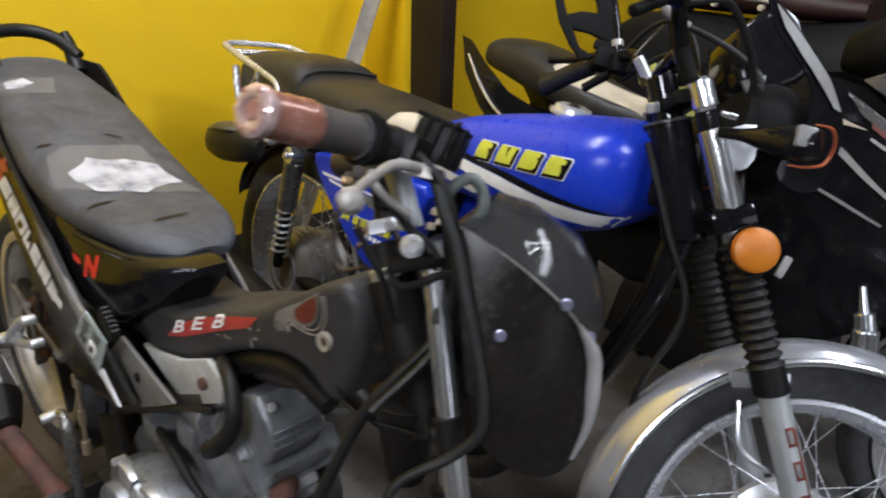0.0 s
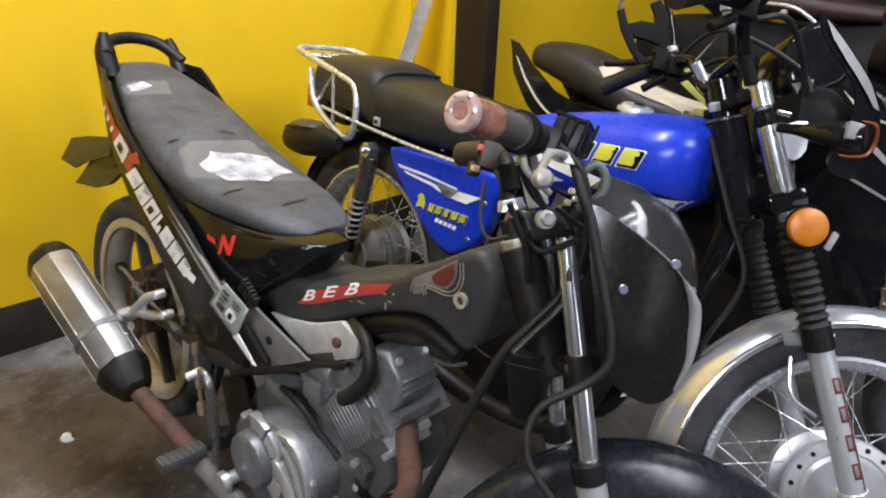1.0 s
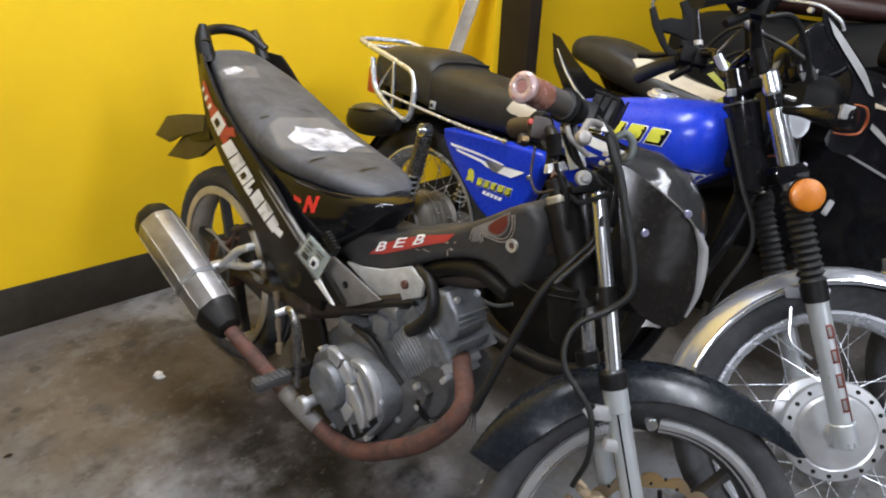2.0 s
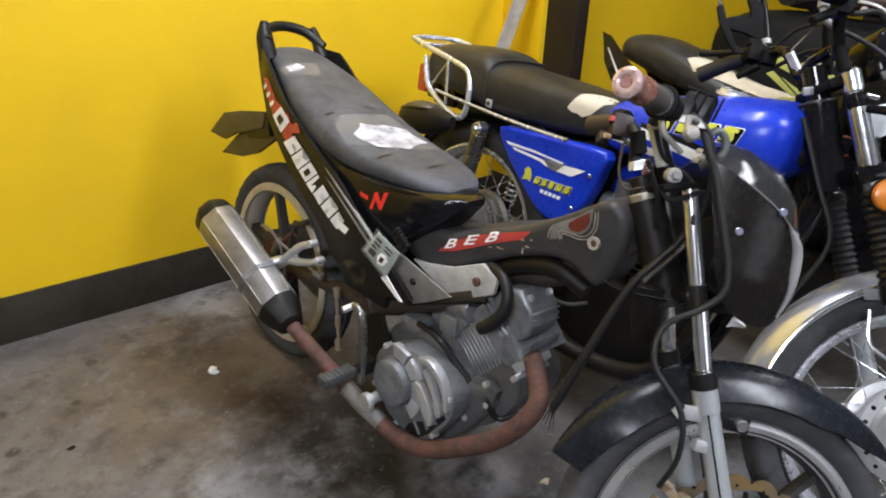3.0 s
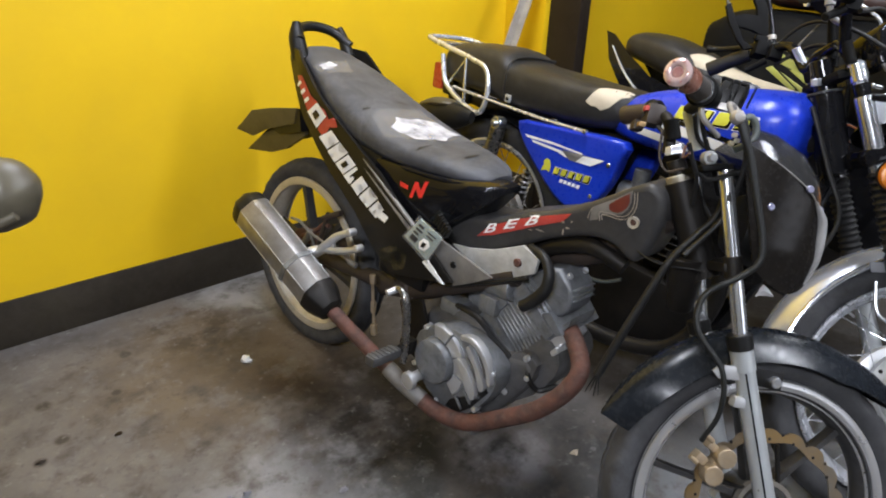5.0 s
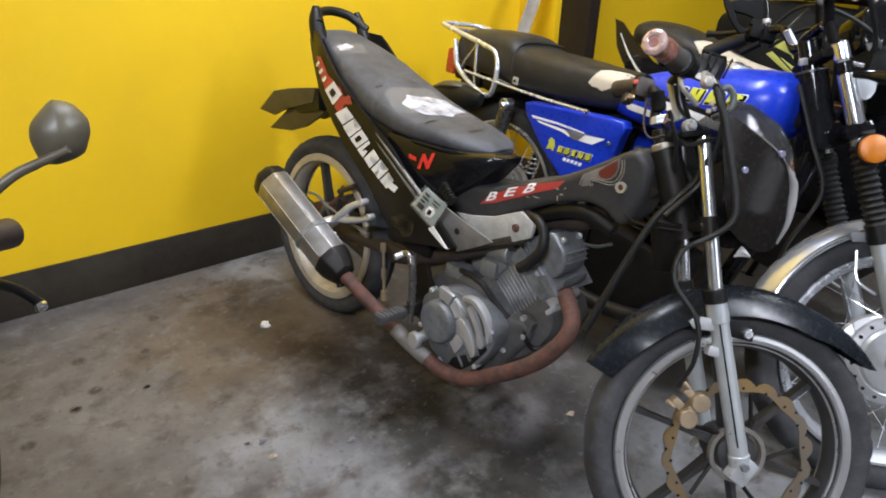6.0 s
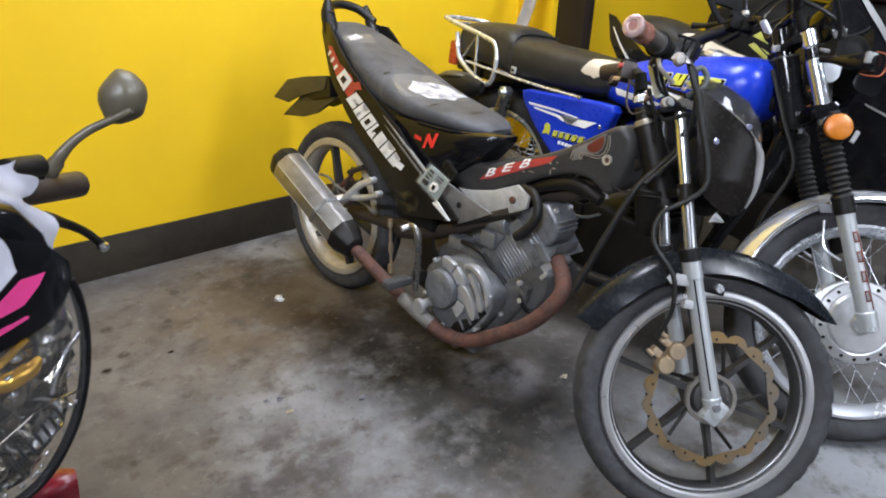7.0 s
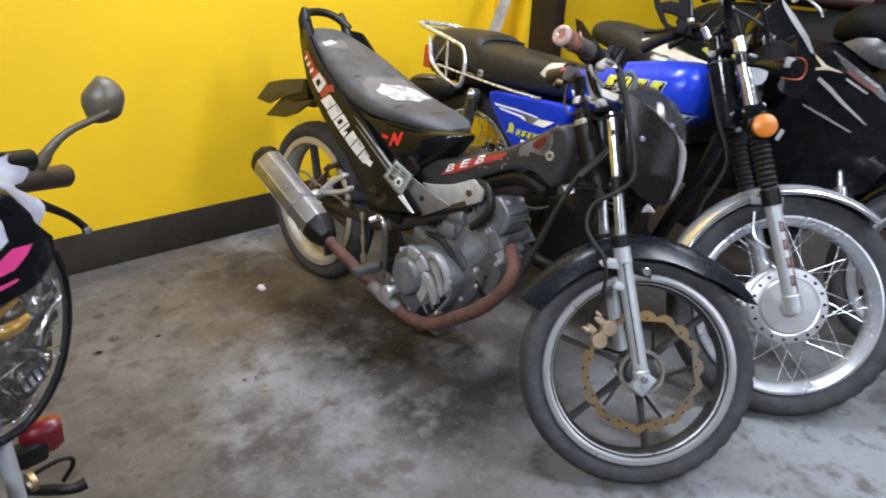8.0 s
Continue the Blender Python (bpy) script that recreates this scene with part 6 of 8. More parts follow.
# ---- the blue standard motorcycle ----
def slant_letters(tree, parent, start, way, up, count, w, h, gap, label):
    """A row of plain slanted yellow shapes with a dark drop edge and a pale outline."""
    p, u, v = Vector(start), Vector(way).normalized(), Vector(up).normalized()
    for k in range(count):
        a = p + u * k * (w + gap)
        on = lambda x, y: a + u * w * x + v * h * y
        ring = ([on(0, 0), on(0.86, 0), on(1, 0.16), on(1, 0.60), on(0.46, 0.64), on(0.46, 0.74), on(1, 0.74), on(0.92, 1), on(0.14, 1), on(0, 0.84), on(0, 0.42), on(0.52, 0.36), on(0.52, 0.26), on(0, 0.26)],
                [on(0.1, 0), on(0.9, 0), on(0.9, 0.28), on(0.66, 0.28), on(0.66, 0.62), on(0.94, 0.62), on(0.94, 0.84), on(0.62, 0.84), on(0.58, 1), on(0.18, 1), on(0.18, 0.84), on(0, 0.84), on(0, 0.62), on(0.2, 0.62)],
                [on(0, 0.12), on(0.2, 0), on(1, 0), on(1, 1), on(0.62, 1), on(0.60, 0.30), on(0.40, 0.30), on(0.42, 1), on(0, 1)])[(k + count) % 3]
        grow = lambda q, g, o: [tuple(a + u * w * 0.5 + v * h * 0.5 + o + (r - (a + u * w * 0.5 + v * h * 0.5)) * g) for r in q]
        frame_ring = [on(0, 0), on(1, 0), on(1, 0.9), on(0.92, 1), on(0, 1)]
        outline = part("emblem_outline", decal(tree, grow(frame_ring, 1.24, (u - v) * h * 0.10), lift=0.0010, cuts=3), WHITE, parent, label)
        part("emblem_shadow", decal(tree, grow(frame_ring, 1.13, (u - v) * h * 0.11), lift=0.0019, cuts=3), GLOSS, parent)
        part("emblem_shape", decal(tree, [tuple(q) for q in ring], lift=0.0028, cuts=2), LIME, parent)


def standard_bike():
    M = lean_frame(0.685, -0.62, -0.2, 8.0)
    S = steer_turn((0.843, 0, 0.91), 26.9, 41.5)
    bike = thing("motorcycle", M, "blue standard motorcycle with a chrome rear rack, on its side stand", "motorcycle", group="parked motorcycles")

    # wheels
    rear = wire_wheel("rear_wheel", bike, Matrix.Translation((0.0, 0, 0.312)), 0.308, 0.236, 0.088, 0.088, 0.10, SATINCHROME)
    part("hub", lathe([(0.0, -0.088), (0.034, -0.088), (0.066, -0.084), (0.088, -0.076), (0.098, -0.066), (0.094, -0.058), (0.101, -0.054), (0.101, -0.044), (0.095, -0.040), (0.102, -0.036), (0.102, -0.026), (0.096, -0.022), (0.102, -0.018), (0.102, -0.008), (0.092, -0.002), (0.086, 0.03), (0.094, 0.04), (0.080, 0.055), (0.0, 0.058)], 48), DRUM, rear, "dusty finned brake drum hub")
    part("drum_ring", lathe([(0.046, -0.0868), (0.052, -0.0900), (0.058, -0.0850)], 36), RIM, rear)
    front = wire_wheel("front_wheel", bike, S @ Matrix.Translation((1.208, 0.010, 0.294)), 0.297, 0.231, 0.082, 0.088, 0.085, SATINCHROME)
    hub = part("hub", lathe([(0.0, -0.060), (0.020, -0.060), (0.026, -0.052), (0.068, -0.050), (0.074, -0.044), (0.078, -0.046), (0.097, -0.042), (0.100, -0.036), (0.098, -0.030), (0.060, -0.022), (0.055, 0.02), (0.090, 0.034), (0.094, 0.042), (0.060, 0.048), (0.0, 0.05)], 56), ALLOY, front, "silver drum brake hub")
    for k in range(18):
        a = 2 * math.pi * k / 18
        part("spoke_hole", rod((0.088 * math.cos(a), -0.0475, 0.088 * math.sin(a)), (0.088 * math.cos(a), -0.042, 0.088 * math.sin(a)), 0.0042, 10), DARKSTEEL, front)

    # fork
    top, axle = Vector((0.868, 0, 0.897)), Vector((1.203, 0, 0.290))
    d = (axle - top).normalized()
    for y in (-0.09, 0.09):
        o = Vector((0, y, 0))
        sg0 = 1 if y > 0 else -1
        p = lambda t: top + o + d * t
        leg = part("fork_tube", rod(p(0.062), p(0.40), 0.0185, 22), CHROME, bike, "chrome fork tube", S)
        part("fork_cap", joined(rod(p(-0.006), p(0.032), 0.0165, 22), rod(p(0.028), p(0.046), 0.013, 6), rod(p(-0.010), p(-0.004), 0.011, 6)), CHROME if y < 0 else MATTE, leg, "chrome fork cap" if y < 0 else "black fork cap")
        part("cap_neck", rod(p(0.036), p(0.066), 0.015, 16), GLOSS, leg)
        part("pinch_bolt", rod(p(0.030) + Vector((0.018, sg0 * 0.010, -0.006)), p(0.030) + Vector((0.040, sg0 * 0.012, -0.006)), 0.0046, 8), CHROME, leg, "bright pinch bolt")
        if y > 0:
            part("fork_cover", rod(p(0.05), p(0.20), 0.026, 20), GLOSS, leg, "gloss black fork cover")
        part("boot", bellows(p(0.214), p(0.392), 0.0245, 13), HOSE, leg, "pleated black rubber fork boot")
        part("boot_collar", rod(p(0.385), p(0.425), 0.0235, 20), BLACK, leg)
        slider = part("fork_slider", joined(rod(p(0.41), p(0.68), 0.0195, 20), rod(p(0.655), p(0.70), 0.0225, 20)), SLIDER, bike, "silver fork slider", S)
        sg = 1 if y > 0 else -1
        part("axle_nut", rod(axle + o, axle + o + Vector((0, sg * 0.022, 0)), 0.009, 6), SATINCHROME, slider)
        if y < 0:
            # a decal of narrow dark strokes in place of its wording
            for k in range(4):
                q = p(0.478 + 0.046 * k) + Vector((0.0, -0.0195, 0))
                part("decal_block", box(q + Vector((0.005, 0, 0)), (0.011, 0.0014, 0.026), 0.0004, Matrix.Rotation(radians(-29), 4, "Y")), DULLRED, slider, "dark red decal block")
                part("decal_block", box(q + Vector((0.0045, -0.0009, 0)), (0.006, 0.0014, 0.018), 0.0004, Matrix.Rotation(radians(-29), 4, "Y")), GREY, slider)
            part("decal_edge", rod(p(0.47) + Vector((0.0115, -0.016, 0.004)), p(0.65) + Vector((0.0115, -0.016, 0.004)), 0.0012, 6), DULLRED, slider, "red decal edge")
        ref = part("reflector", lathe([(0.0, -0.010), (0.024, -0.010), (0.029, -0.007), (0.030, 0.002), (0.0, 0.004)], 32), ORANGE, bike, "round amber reflector", S @ Matrix.Translation(p(0.226) + Vector((0.008, sg * 0.034, 0.002))) @ Matrix.Rotation(radians(0 if sg < 0 else 180), 4, "Z"))
        part("reflector_rim", lathe([(0.028, 0.004), (0.0325, 0.002), (0.0325, 0.007), (0.0, 0.008)], 32), BLACK, ref)
    part("cable_clip", box((1.026, -0.122, 0.690), (0.011, 0.006, 0.030), 0.003, Matrix.Rotation(radians(14), 4, "Y")), TRIMGREY, bike, "pale plastic tag", S)
    part("lower_clamp", joined(box((0.955, 0, 0.735), (0.06, 0.22, 0.035), 0.010, Matrix.Rotation(radians(-28), 4, "Y")), rod((0.94, 0, 0.70), (0.83, 0, 0.92), 0.022, 16)), GLOSS, bike, m=S)
    part("upper_clamp", joined(box((0.860, 0, 0.884), (0.046, 0.17, 0.020), 0.008, Matrix.Rotation(radians(-28), 4, "Y")), box((0.846, 0.045, 0.905), (0.030, 0.06, 0.026), 0.006, Matrix.Rotation(radians(-28), 4, "Y"))), MATTE, bike, m=S)
    part("clamp_nut", rod((0.832, -0.016, 0.862), (0.826, -0.018, 0.876), 0.010, 6), SATINCHROME, bike, "bright clamp nut", S)
    head = part("steering_head", rod((0.93, 0, 0.70), (0.858, 0, 0.856), 0.034, 28), GLOSS, bike, "gloss black steering head")
    part("head_ring", lathe([(0.030, -0.003), (0.0365, -0.002), (0.0365, 0.001), (0.030, 0.003)], 32, closed=True), DARKPANEL, head, "dull steel bearing ring", m=Matrix.Translation((0.857, 0, 0.858)) @ Vector((-0.42, 0, 0.91)).to_track_quat("Y", "Z").to_matrix().to_4x4())
    part("down_tube", tube([(0.92, 0, 0.70), (0.90, 0, 0.58), (0.84, 0, 0.42), (0.76, 0, 0.22), (0.60, 0, 0.17)], 0.022, 14), GLOSS, bike, "black frame down tube")
    part("frame", joined(tube([(0.88, 0, 0.76), (0.70, 0, 0.70), (0.45, 0, 0.66), (0.20, 0, 0.62), (-0.05, 0, 0.64), (-0.22, 0, 0.66)], 0.024, 12), tube([(0.42, -0.06, 0.64), (0.36, -0.07, 0.46), (0.34, -0.07, 0.28), (0.42, -0.06, 0.18), (0.60, -0.05, 0.17)], 0.018, 12),
                         tube([(0.42, 0.06, 0.64), (0.36, 0.07, 0.46), (0.34, 0.07, 0.28), (0.42, 0.06, 0.18), (0.60, 0.05, 0.17)], 0.018, 12), tube([(0.0, -0.068, 0.308), (0.18, -0.07, 0.305), (0.35, -0.07, 0.32)], 0.019, 12), tube([(0.0, 0.068, 0.308), (0.18, 0.07, 0.305), (0.35, 0.07, 0.32)], 0.019, 12)), DARKSTEEL, bike, "black steel frame and swingarm")

    # front mudguard, chrome, with stays
    fender = part("front_fender", arc_fender((1.208, 0.294), 0.318, 62, 190, 0.114, 0.028, n=54, flare=0.006), DULLCHROME, bike, "chrome front mudguard", S)
    for sg in (-1, 1):
        part("fender_rib", tube([(1.208 + 0.296 * math.cos(radians(a)), sg * 0.056, 0.294 + 0.296 * math.sin(radians(a))) for a in range(64, 176, 9)], 0.005, 8, 3), CHROME, fender)
        part("fender_stay", joined(tube([(1.045, sg * 0.064, 0.50), (1.06, sg * 0.075, 0.44), (1.10, sg * 0.085, 0.42)], 0.0036, 8), prism([(1.02, 0.535), (1.10, 0.555), (1.118, 0.47), (1.10, 0.468), (1.085, 0.53), (1.03, 0.515)], sg * 0.062, sg * 0.068, 0.001)), DULLCHROME, fender, "chrome mudguard stay")

    # tank with emblem shapes
    tank_st = dense([(0.395, 0.045, 0.668, 0.738), (0.43, 0.075, 0.662, 0.768), (0.50, 0.105, 0.655, 0.796), (0.58, 0.122, 0.655, 0.816), (0.66, 0.130, 0.655, 0.832), (0.75, 0.130, 0.660, 0.846), (0.812, 0.120, 0.676, 0.850), (0.848, 0.098, 0.700, 0.838), (0.866, 0.062, 0.728, 0.814)], 4)
    tank_bm = body_loft(tank_st, 36, 2.7)
    tank_tree = skin_tree(tank_bm)
    tank = part("fuel_tank", tank_bm, BLUE, bike, "gloss blue fuel tank", angle=60)
    slant_letters(tank_tree, tank, (0.600, 0.752), (0.97, 0.06), (0.28, 0.95), 4, 0.033, 0.030, 0.015, "yellow and black slanted maker's emblem")
    part("tank_stripe", decal(tank_tree, [(0.545, 0.742), (0.64, 0.736), (0.75, 0.722), (0.858, 0.716), (0.835, 0.692), (0.75, 0.698), (0.66, 0.712), (0.56, 0.722)], lift=0.0012, cuts=4), WHITE, tank, "white swept stripe")
    part("tank_stripe", decal(tank_tree, [(0.56, 0.752), (0.68, 0.744), (0.80, 0.728), (0.835, 0.724), (0.858, 0.717), (0.75, 0.723), (0.64, 0.737), (0.56, 0.743)], lift=0.0010, cuts=4), GLOSS, tank, "black swept stripe")
    part("tank_stripe", decal(tank_tree, [(0.46, 0.712), (0.56, 0.708), (0.64, 0.700), (0.60, 0.686), (0.52, 0.692), (0.47, 0.694)], lift=0.0012, cuts=4), WHITE, tank, "white swept stripe")
    cap = part("filler_cap", lathe([(0.0, 0.011), (0.026, 0.011), (0.031, 0.009), (0.033, 0.003), (0.038, 0.001), (0.038, -0.004), (0.0, -0.004)], 32), SATINCHROME, tank, "chrome filler cap", m=Matrix.Translation((0.69, 0, 0.839)) @ Matrix.Rotation(radians(90), 4, "X") @ Matrix.Rotation(radians(-8), 4, "Z"))
    part("cap_lock", lathe([(0.0, 0.014), (0.009, 0.014), (0.011, 0.0105), (0.0, 0.0105)], 16), BLACK, cap)

    # seat, chrome trim, side covers
    seat_bm = body_loft(dense([(-0.232, 0.060, 0.715, 0.768), (-0.205, 0.105, 0.700, 0.806), (-0.14, 0.122, 0.690, 0.825), (-0.03, 0.126, 0.680, 0.830), (0.035, 0.127, 0.672, 0.822), (0.075, 0.126, 0.668, 0.800), (0.14, 0.122, 0.664, 0.794), (0.24, 0.116, 0.664, 0.790), (0.33, 0.106, 0.668, 0.784), (0.41, 0.092, 0.676, 0.782), (0.455, 0.070, 0.700, 0.776)], 4), 28, 3.4)
    seat_tree = skin_tree(seat_bm)
    seat = part("seat", seat_bm, SEATBLACK, bike, "black vinyl two-up seat with a worn front corner", angle=60)
    part("worn_corner", decal(seat_tree, [(0.339, 0.738), (0.350, 0.760), (0.356, 0.774), (0.376, 0.778), (0.401, 0.779), (0.428, 0.778), (0.446, 0.774), (0.440, 0.766), (0.427, 0.762), (0.414, 0.746), (0.405, 0.734), (0.384, 0.723), (0.370, 0.730), (0.354, 0.730)], lift=0.002, cuts=4), CREAM, seat, "torn patch showing cream foam")
    part("seat_seam", tube([(0.07, -0.122, 0.70), (0.068, -0.122, 0.76), (0.066, -0.095, 0.802), (0.066, 0.0, 0.810), (0.066, 0.095, 0.802)], 0.004, 8), SEATBLACK, seat)
    for sg in (-1, 1):
        trim = part("seat_trim", tube([(-0.13, sg * 0.130, 0.690), (0.05, sg * 0.132, 0.678), (0.22, sg * 0.128, 0.668), (0.365, sg * 0.120, 0.664)], 0.0045, 8), SATINCHROME, bike, "chrome trim strip along the seat")
        part("trim_end", lathe([(0.0, -0.006), (0.006, -0.004), (0.007, 0.0), (0.006, 0.004), (0.0, 0.006)], 12), CHROME, trim, m=Matrix.Translation((0.366, sg * 0.121, 0.664)))
        plate = part("strap_plate", box((0.093, sg * 0.128, 0.697), (0.022, 0.004, 0.022), 0.002), SLIDER, bike, "square bolt plate")
        part("plate_bolt", rod((0.093, sg * 0.129, 0.697), (0.093, sg * 0.1345, 0.697), 0.0052, 8), DARKSTEEL, plate)
    cover_out = [(0.130, 0.642), (0.155, 0.592), (0.225, 0.525), (0.297, 0.471), (0.345, 0.452), (0.385, 0.458), (0.438, 0.500), (0.468, 0.560), (0.482, 0.620), (0.480, 0.662), (0.33, 0.658), (0.20, 0.652)]
    for sg in (-1, 1):
        cb = prism(cover_out, sg * 0.070, sg * 0.112, 0.010, 2, 3)
        bmesh.ops.triangulate(cb, faces=[f for f in cb.faces if len(f.verts) > 4])
        tree = skin_tree(cb)
        cover = part("side_cover", cb, BLUE, bike, "gloss blue side cover", angle=50)
        if sg < 0:
            part("cover_stripe", decal(tree, [(0.165, 0.612), (0.27, 0.612), (0.37, 0.606), (0.365, 0.602), (0.27, 0.606), (0.175, 0.605)], lift=0.0012, cuts=2), WHITE, cover)
            part("cover_stripe", decal(tree, [(0.190, 0.602), (0.300, 0.597), (0.330, 0.584), (0.315, 0.583), (0.29, 0.590), (0.200, 0.596)], lift=0.0012, cuts=2), WHITE, cover)
            part("cover_stripe", decal(tree, [(0.300, 0.600), (0.440, 0.605), (0.400, 0.580), (0.330, 0.579), (0.355, 0.588), (0.360, 0.592)], lift=0.0014, cuts=2), GREY, cover, "grey and white flash")
            part("cover_stripe", decal(tree, [(0.372, 0.600), (0.440, 0.605), (0.400, 0.580), (0.352, 0.580), (0.385, 0.590)], lift=0.0022, cuts=2), WHITE, cover)
            slant_letters(tree, cover, (0.286, 0.531), (0.98, 0.04), (0.25, 0.95), 5, 0.017, 0.019, 0.008, "small yellow model emblem")
            for k in range(5):
                part("emblem_shape", decal(tree, quad_at((0.312 + 0.014 * k, 0.512), (0.98, 0.04), (0.25, 0.95), 0.011, 0.010), lift=0.0016, cuts=1), WHITE, cover)
            part("emblem_badge", decal(tree, [(0.244, 0.528), (0.264, 0.534), (0.272, 0.528), (0.276, 0.545), (0.270, 0.562), (0.258, 0.566), (0.248, 0.556), (0.252, 0.545)], lift=0.0016, cuts=1), LIME, cover)
        for x, z in ((0.418, 0.503), (0.452, 0.596)):
            part("cover_screw", rod((x, sg * 0.108, z), (x, sg * 0.116, z), 0.0065, 12), CHROME, cover)

    # rack, tail lamp, signals
    rack = part("rear_rack", joined(*[tube([(-0.206, sg * 0.118, 0.776), (-0.190, sg * 0.122, 0.730), (-0.166, sg * 0.124, 0.690), (-0.085, sg * 0.126, 0.648), (-0.02, sg * 0.128, 0.632), (0.006, sg * 0.128, 0.658), (0.008, sg * 0.126, 0.720), (-0.012, sg * 0.122, 0.762), (-0.06, sg * 0.120, 0.778), (-0.20, sg * 0.112, 0.800), (-0.292, sg * 0.100, 0.815), (-0.312, sg * 0.080, 0.818)], 0.0085, 12) for sg in (-1, 1)],
               tube([(-0.312, -0.082, 0.818), (-0.318, -0.04, 0.820), (-0.318, 0.04, 0.820), (-0.312, 0.082, 0.818)], 0.0075, 12)), SATINCHROME, bike, "chrome tubular rear rack")
    for x in (-0.262, -0.215):
        part("rack_bar", rod((x, -0.108, 0.806), (x, 0.108, 0.806), 0.0065, 10), CHROME, rack)
    part("rack_plate", box((-0.275, 0.0, 0.803), (0.05, 0.10, 0.004), 0.001), CHROME, rack)
    for sg in (-1, 1):
        part("rack_bar", rod((-0.100, sg * 0.122, 0.782), (-0.082, sg * 0.125, 0.650), 0.0055, 10), CHROME, rack)
        part("rack_bar", rod((-0.166, sg * 0.122, 0.692), (-0.098, sg * 0.122, 0.776), 0.004, 8), CHROME, rack)
    part("tail_mudguard", arc_fender((0.0, 0.312), 0.335, 60, 160, 0.13, 0.02, n=24), GLOSS, bike, "black rear mudguard")
    lamp = part("tail_lamp", box((-0.285, 0, 0.700), (0.045, 0.115, 0.085), 0.010), REDLENS, bike, "faded red tail lamp")
    part("lamp_base", joined(box((-0.240, 0, 0.695), (0.05, 0.10, 0.10), 0.012), box((-0.20, 0, 0.66), (0.10, 0.07, 0.06), 0.012)), BLACK, lamp)
    for sg in (-1, 1):
        sig = part("rear_signal", body_loft(dense([(-0.228, 0.014, 0.575, 0.606), (-0.205, 0.030, 0.562, 0.632), (-0.150, 0.036, 0.558, 0.648), (-0.090, 0.033, 0.568, 0.652), (-0.035, 0.026, 0.584, 0.648), (0.0, 0.012, 0.605, 0.640)], 3), 16, 2.2), BLACK, bike, "black rear turn signal", Matrix.Translation((0, sg * 0.165, 0)))
        part("signal_lens", body_loft(dense([(-0.216, 0.020, 0.612, 0.628), (-0.160, 0.034, 0.622, 0.653), (-0.105, 0.034, 0.632, 0.657), (-0.080, 0.018, 0.640, 0.652)], 3), 14, 2.2), FINBROWN, sig, "faded brown lens")
        part("signal_stem", rod((-0.12, -sg * 0.12, 0.61), (-0.13, 0, 0.605), 0.009, 10), BLACK, sig)

    # rear shocks
    for sg in (-1, 1):
        a, b = Vector((0.069, sg * 0.118, 0.622)), Vector((0.006, sg * 0.108, 0.330))
        shock = part("rear_shock", rod(a, b, 0.013, 14), DARKSTEEL, bike, "rear shock absorber")
        part("spring", coil(a.lerp(b, 0.46), a.lerp(b, 0.88), 0.019, 0.0036, 7), SATINCHROME, shock, "chrome coil spring")
        part("shock_cover", rod(a.lerp(b, 0.05), a.lerp(b, 0.46), 0.0225, 24), SHOCKSLEEVE, shock, "worn grey shock sleeve")
        part("shock_eye", joined(rod(a + Vector((0, sg * 0.020, 0)), a - Vector((0, sg * 0.012, 0)), 0.019, 18), rod(a + Vector((0, sg * 0.03, 0)), a, 0.008, 12)), CHROME, shock, "chrome mounting eye")

    # engine, its shade put into a near-black colour
    eng = part("engine", joined(prism([(0.42, 0.20), (0.40, 0.30), (0.46, 0.37), (0.60, 0.36), (0.72, 0.34), (0.76, 0.26), (0.70, 0.18), (0.52, 0.16)], -0.10, 0.10, 0.02, 2), box((0.64, 0, 0.45), (0.12, 0.13, 0.17), 0.015), box((0.645, 0, 0.56), (0.13, 0.14, 0.07), 0.015)), DARKSTEEL, bike, "engine coloured near black to stand for shade")
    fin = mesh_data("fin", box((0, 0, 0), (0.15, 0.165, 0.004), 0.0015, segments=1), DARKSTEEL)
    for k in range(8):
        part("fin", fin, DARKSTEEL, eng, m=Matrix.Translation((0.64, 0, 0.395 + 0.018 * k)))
    part("carburettor", joined(rod((0.47, -0.05, 0.53), (0.57, -0.05, 0.53), 0.030, 18), box((0.52, -0.06, 0.49), (0.06, 0.06, 0.06), 0.012), rod((0.52, -0.055, 0.54), (0.52, -0.055, 0.60), 0.022, 16)), ENGINE, bike, "grey alloy carburettor")
    part("exhaust_pipe", tube([(0.70, -0.05, 0.53), (0.78, -0.08, 0.48), (0.80, -0.10, 0.34), (0.72, -0.12, 0.20), (0.50, -0.13, 0.16), (0.20, -0.15, 0.22), (-0.10, -0.17, 0.28), (-0.32, -0.18, 0.31)], [0.02, 0.02, 0.02, 0.02, 0.022, 0.036, 0.042, 0.036], 14), DARKSTEEL, bike, "dark dusty exhaust")
    part("side_stand", joined(tube([(0.46, 0.09, 0.17), (0.43, 0.15, 0.09), (0.40, 0.19, 0.025)], 0.011, 10), box((0.395, 0.195, 0.028), (0.05, 0.03, 0.008), 0.002)), DARKSTEEL, bike, "black side stand")
    part("heel_plate", box((0.40, -0.105, 0.32), (0.10, 0.01, 0.08), 0.004), DARKSTEEL, bike)

    # bars and controls
    bar = joined(*[tube([(0.838, 0, 0.945), (0.838, sg * 0.05, 0.945), (0.835, sg * 0.09, 0.925), (0.812, sg * 0.115, 0.965), (0.796, sg * 0.150, 0.984), (0.756, sg * 0.226, 0.980), (0.690, sg * 0.274, 0.938)], 0.011, 12) for sg in (-1, 1)])
    part("handlebar", bar, GLOSS, bike, "black handlebar", S)
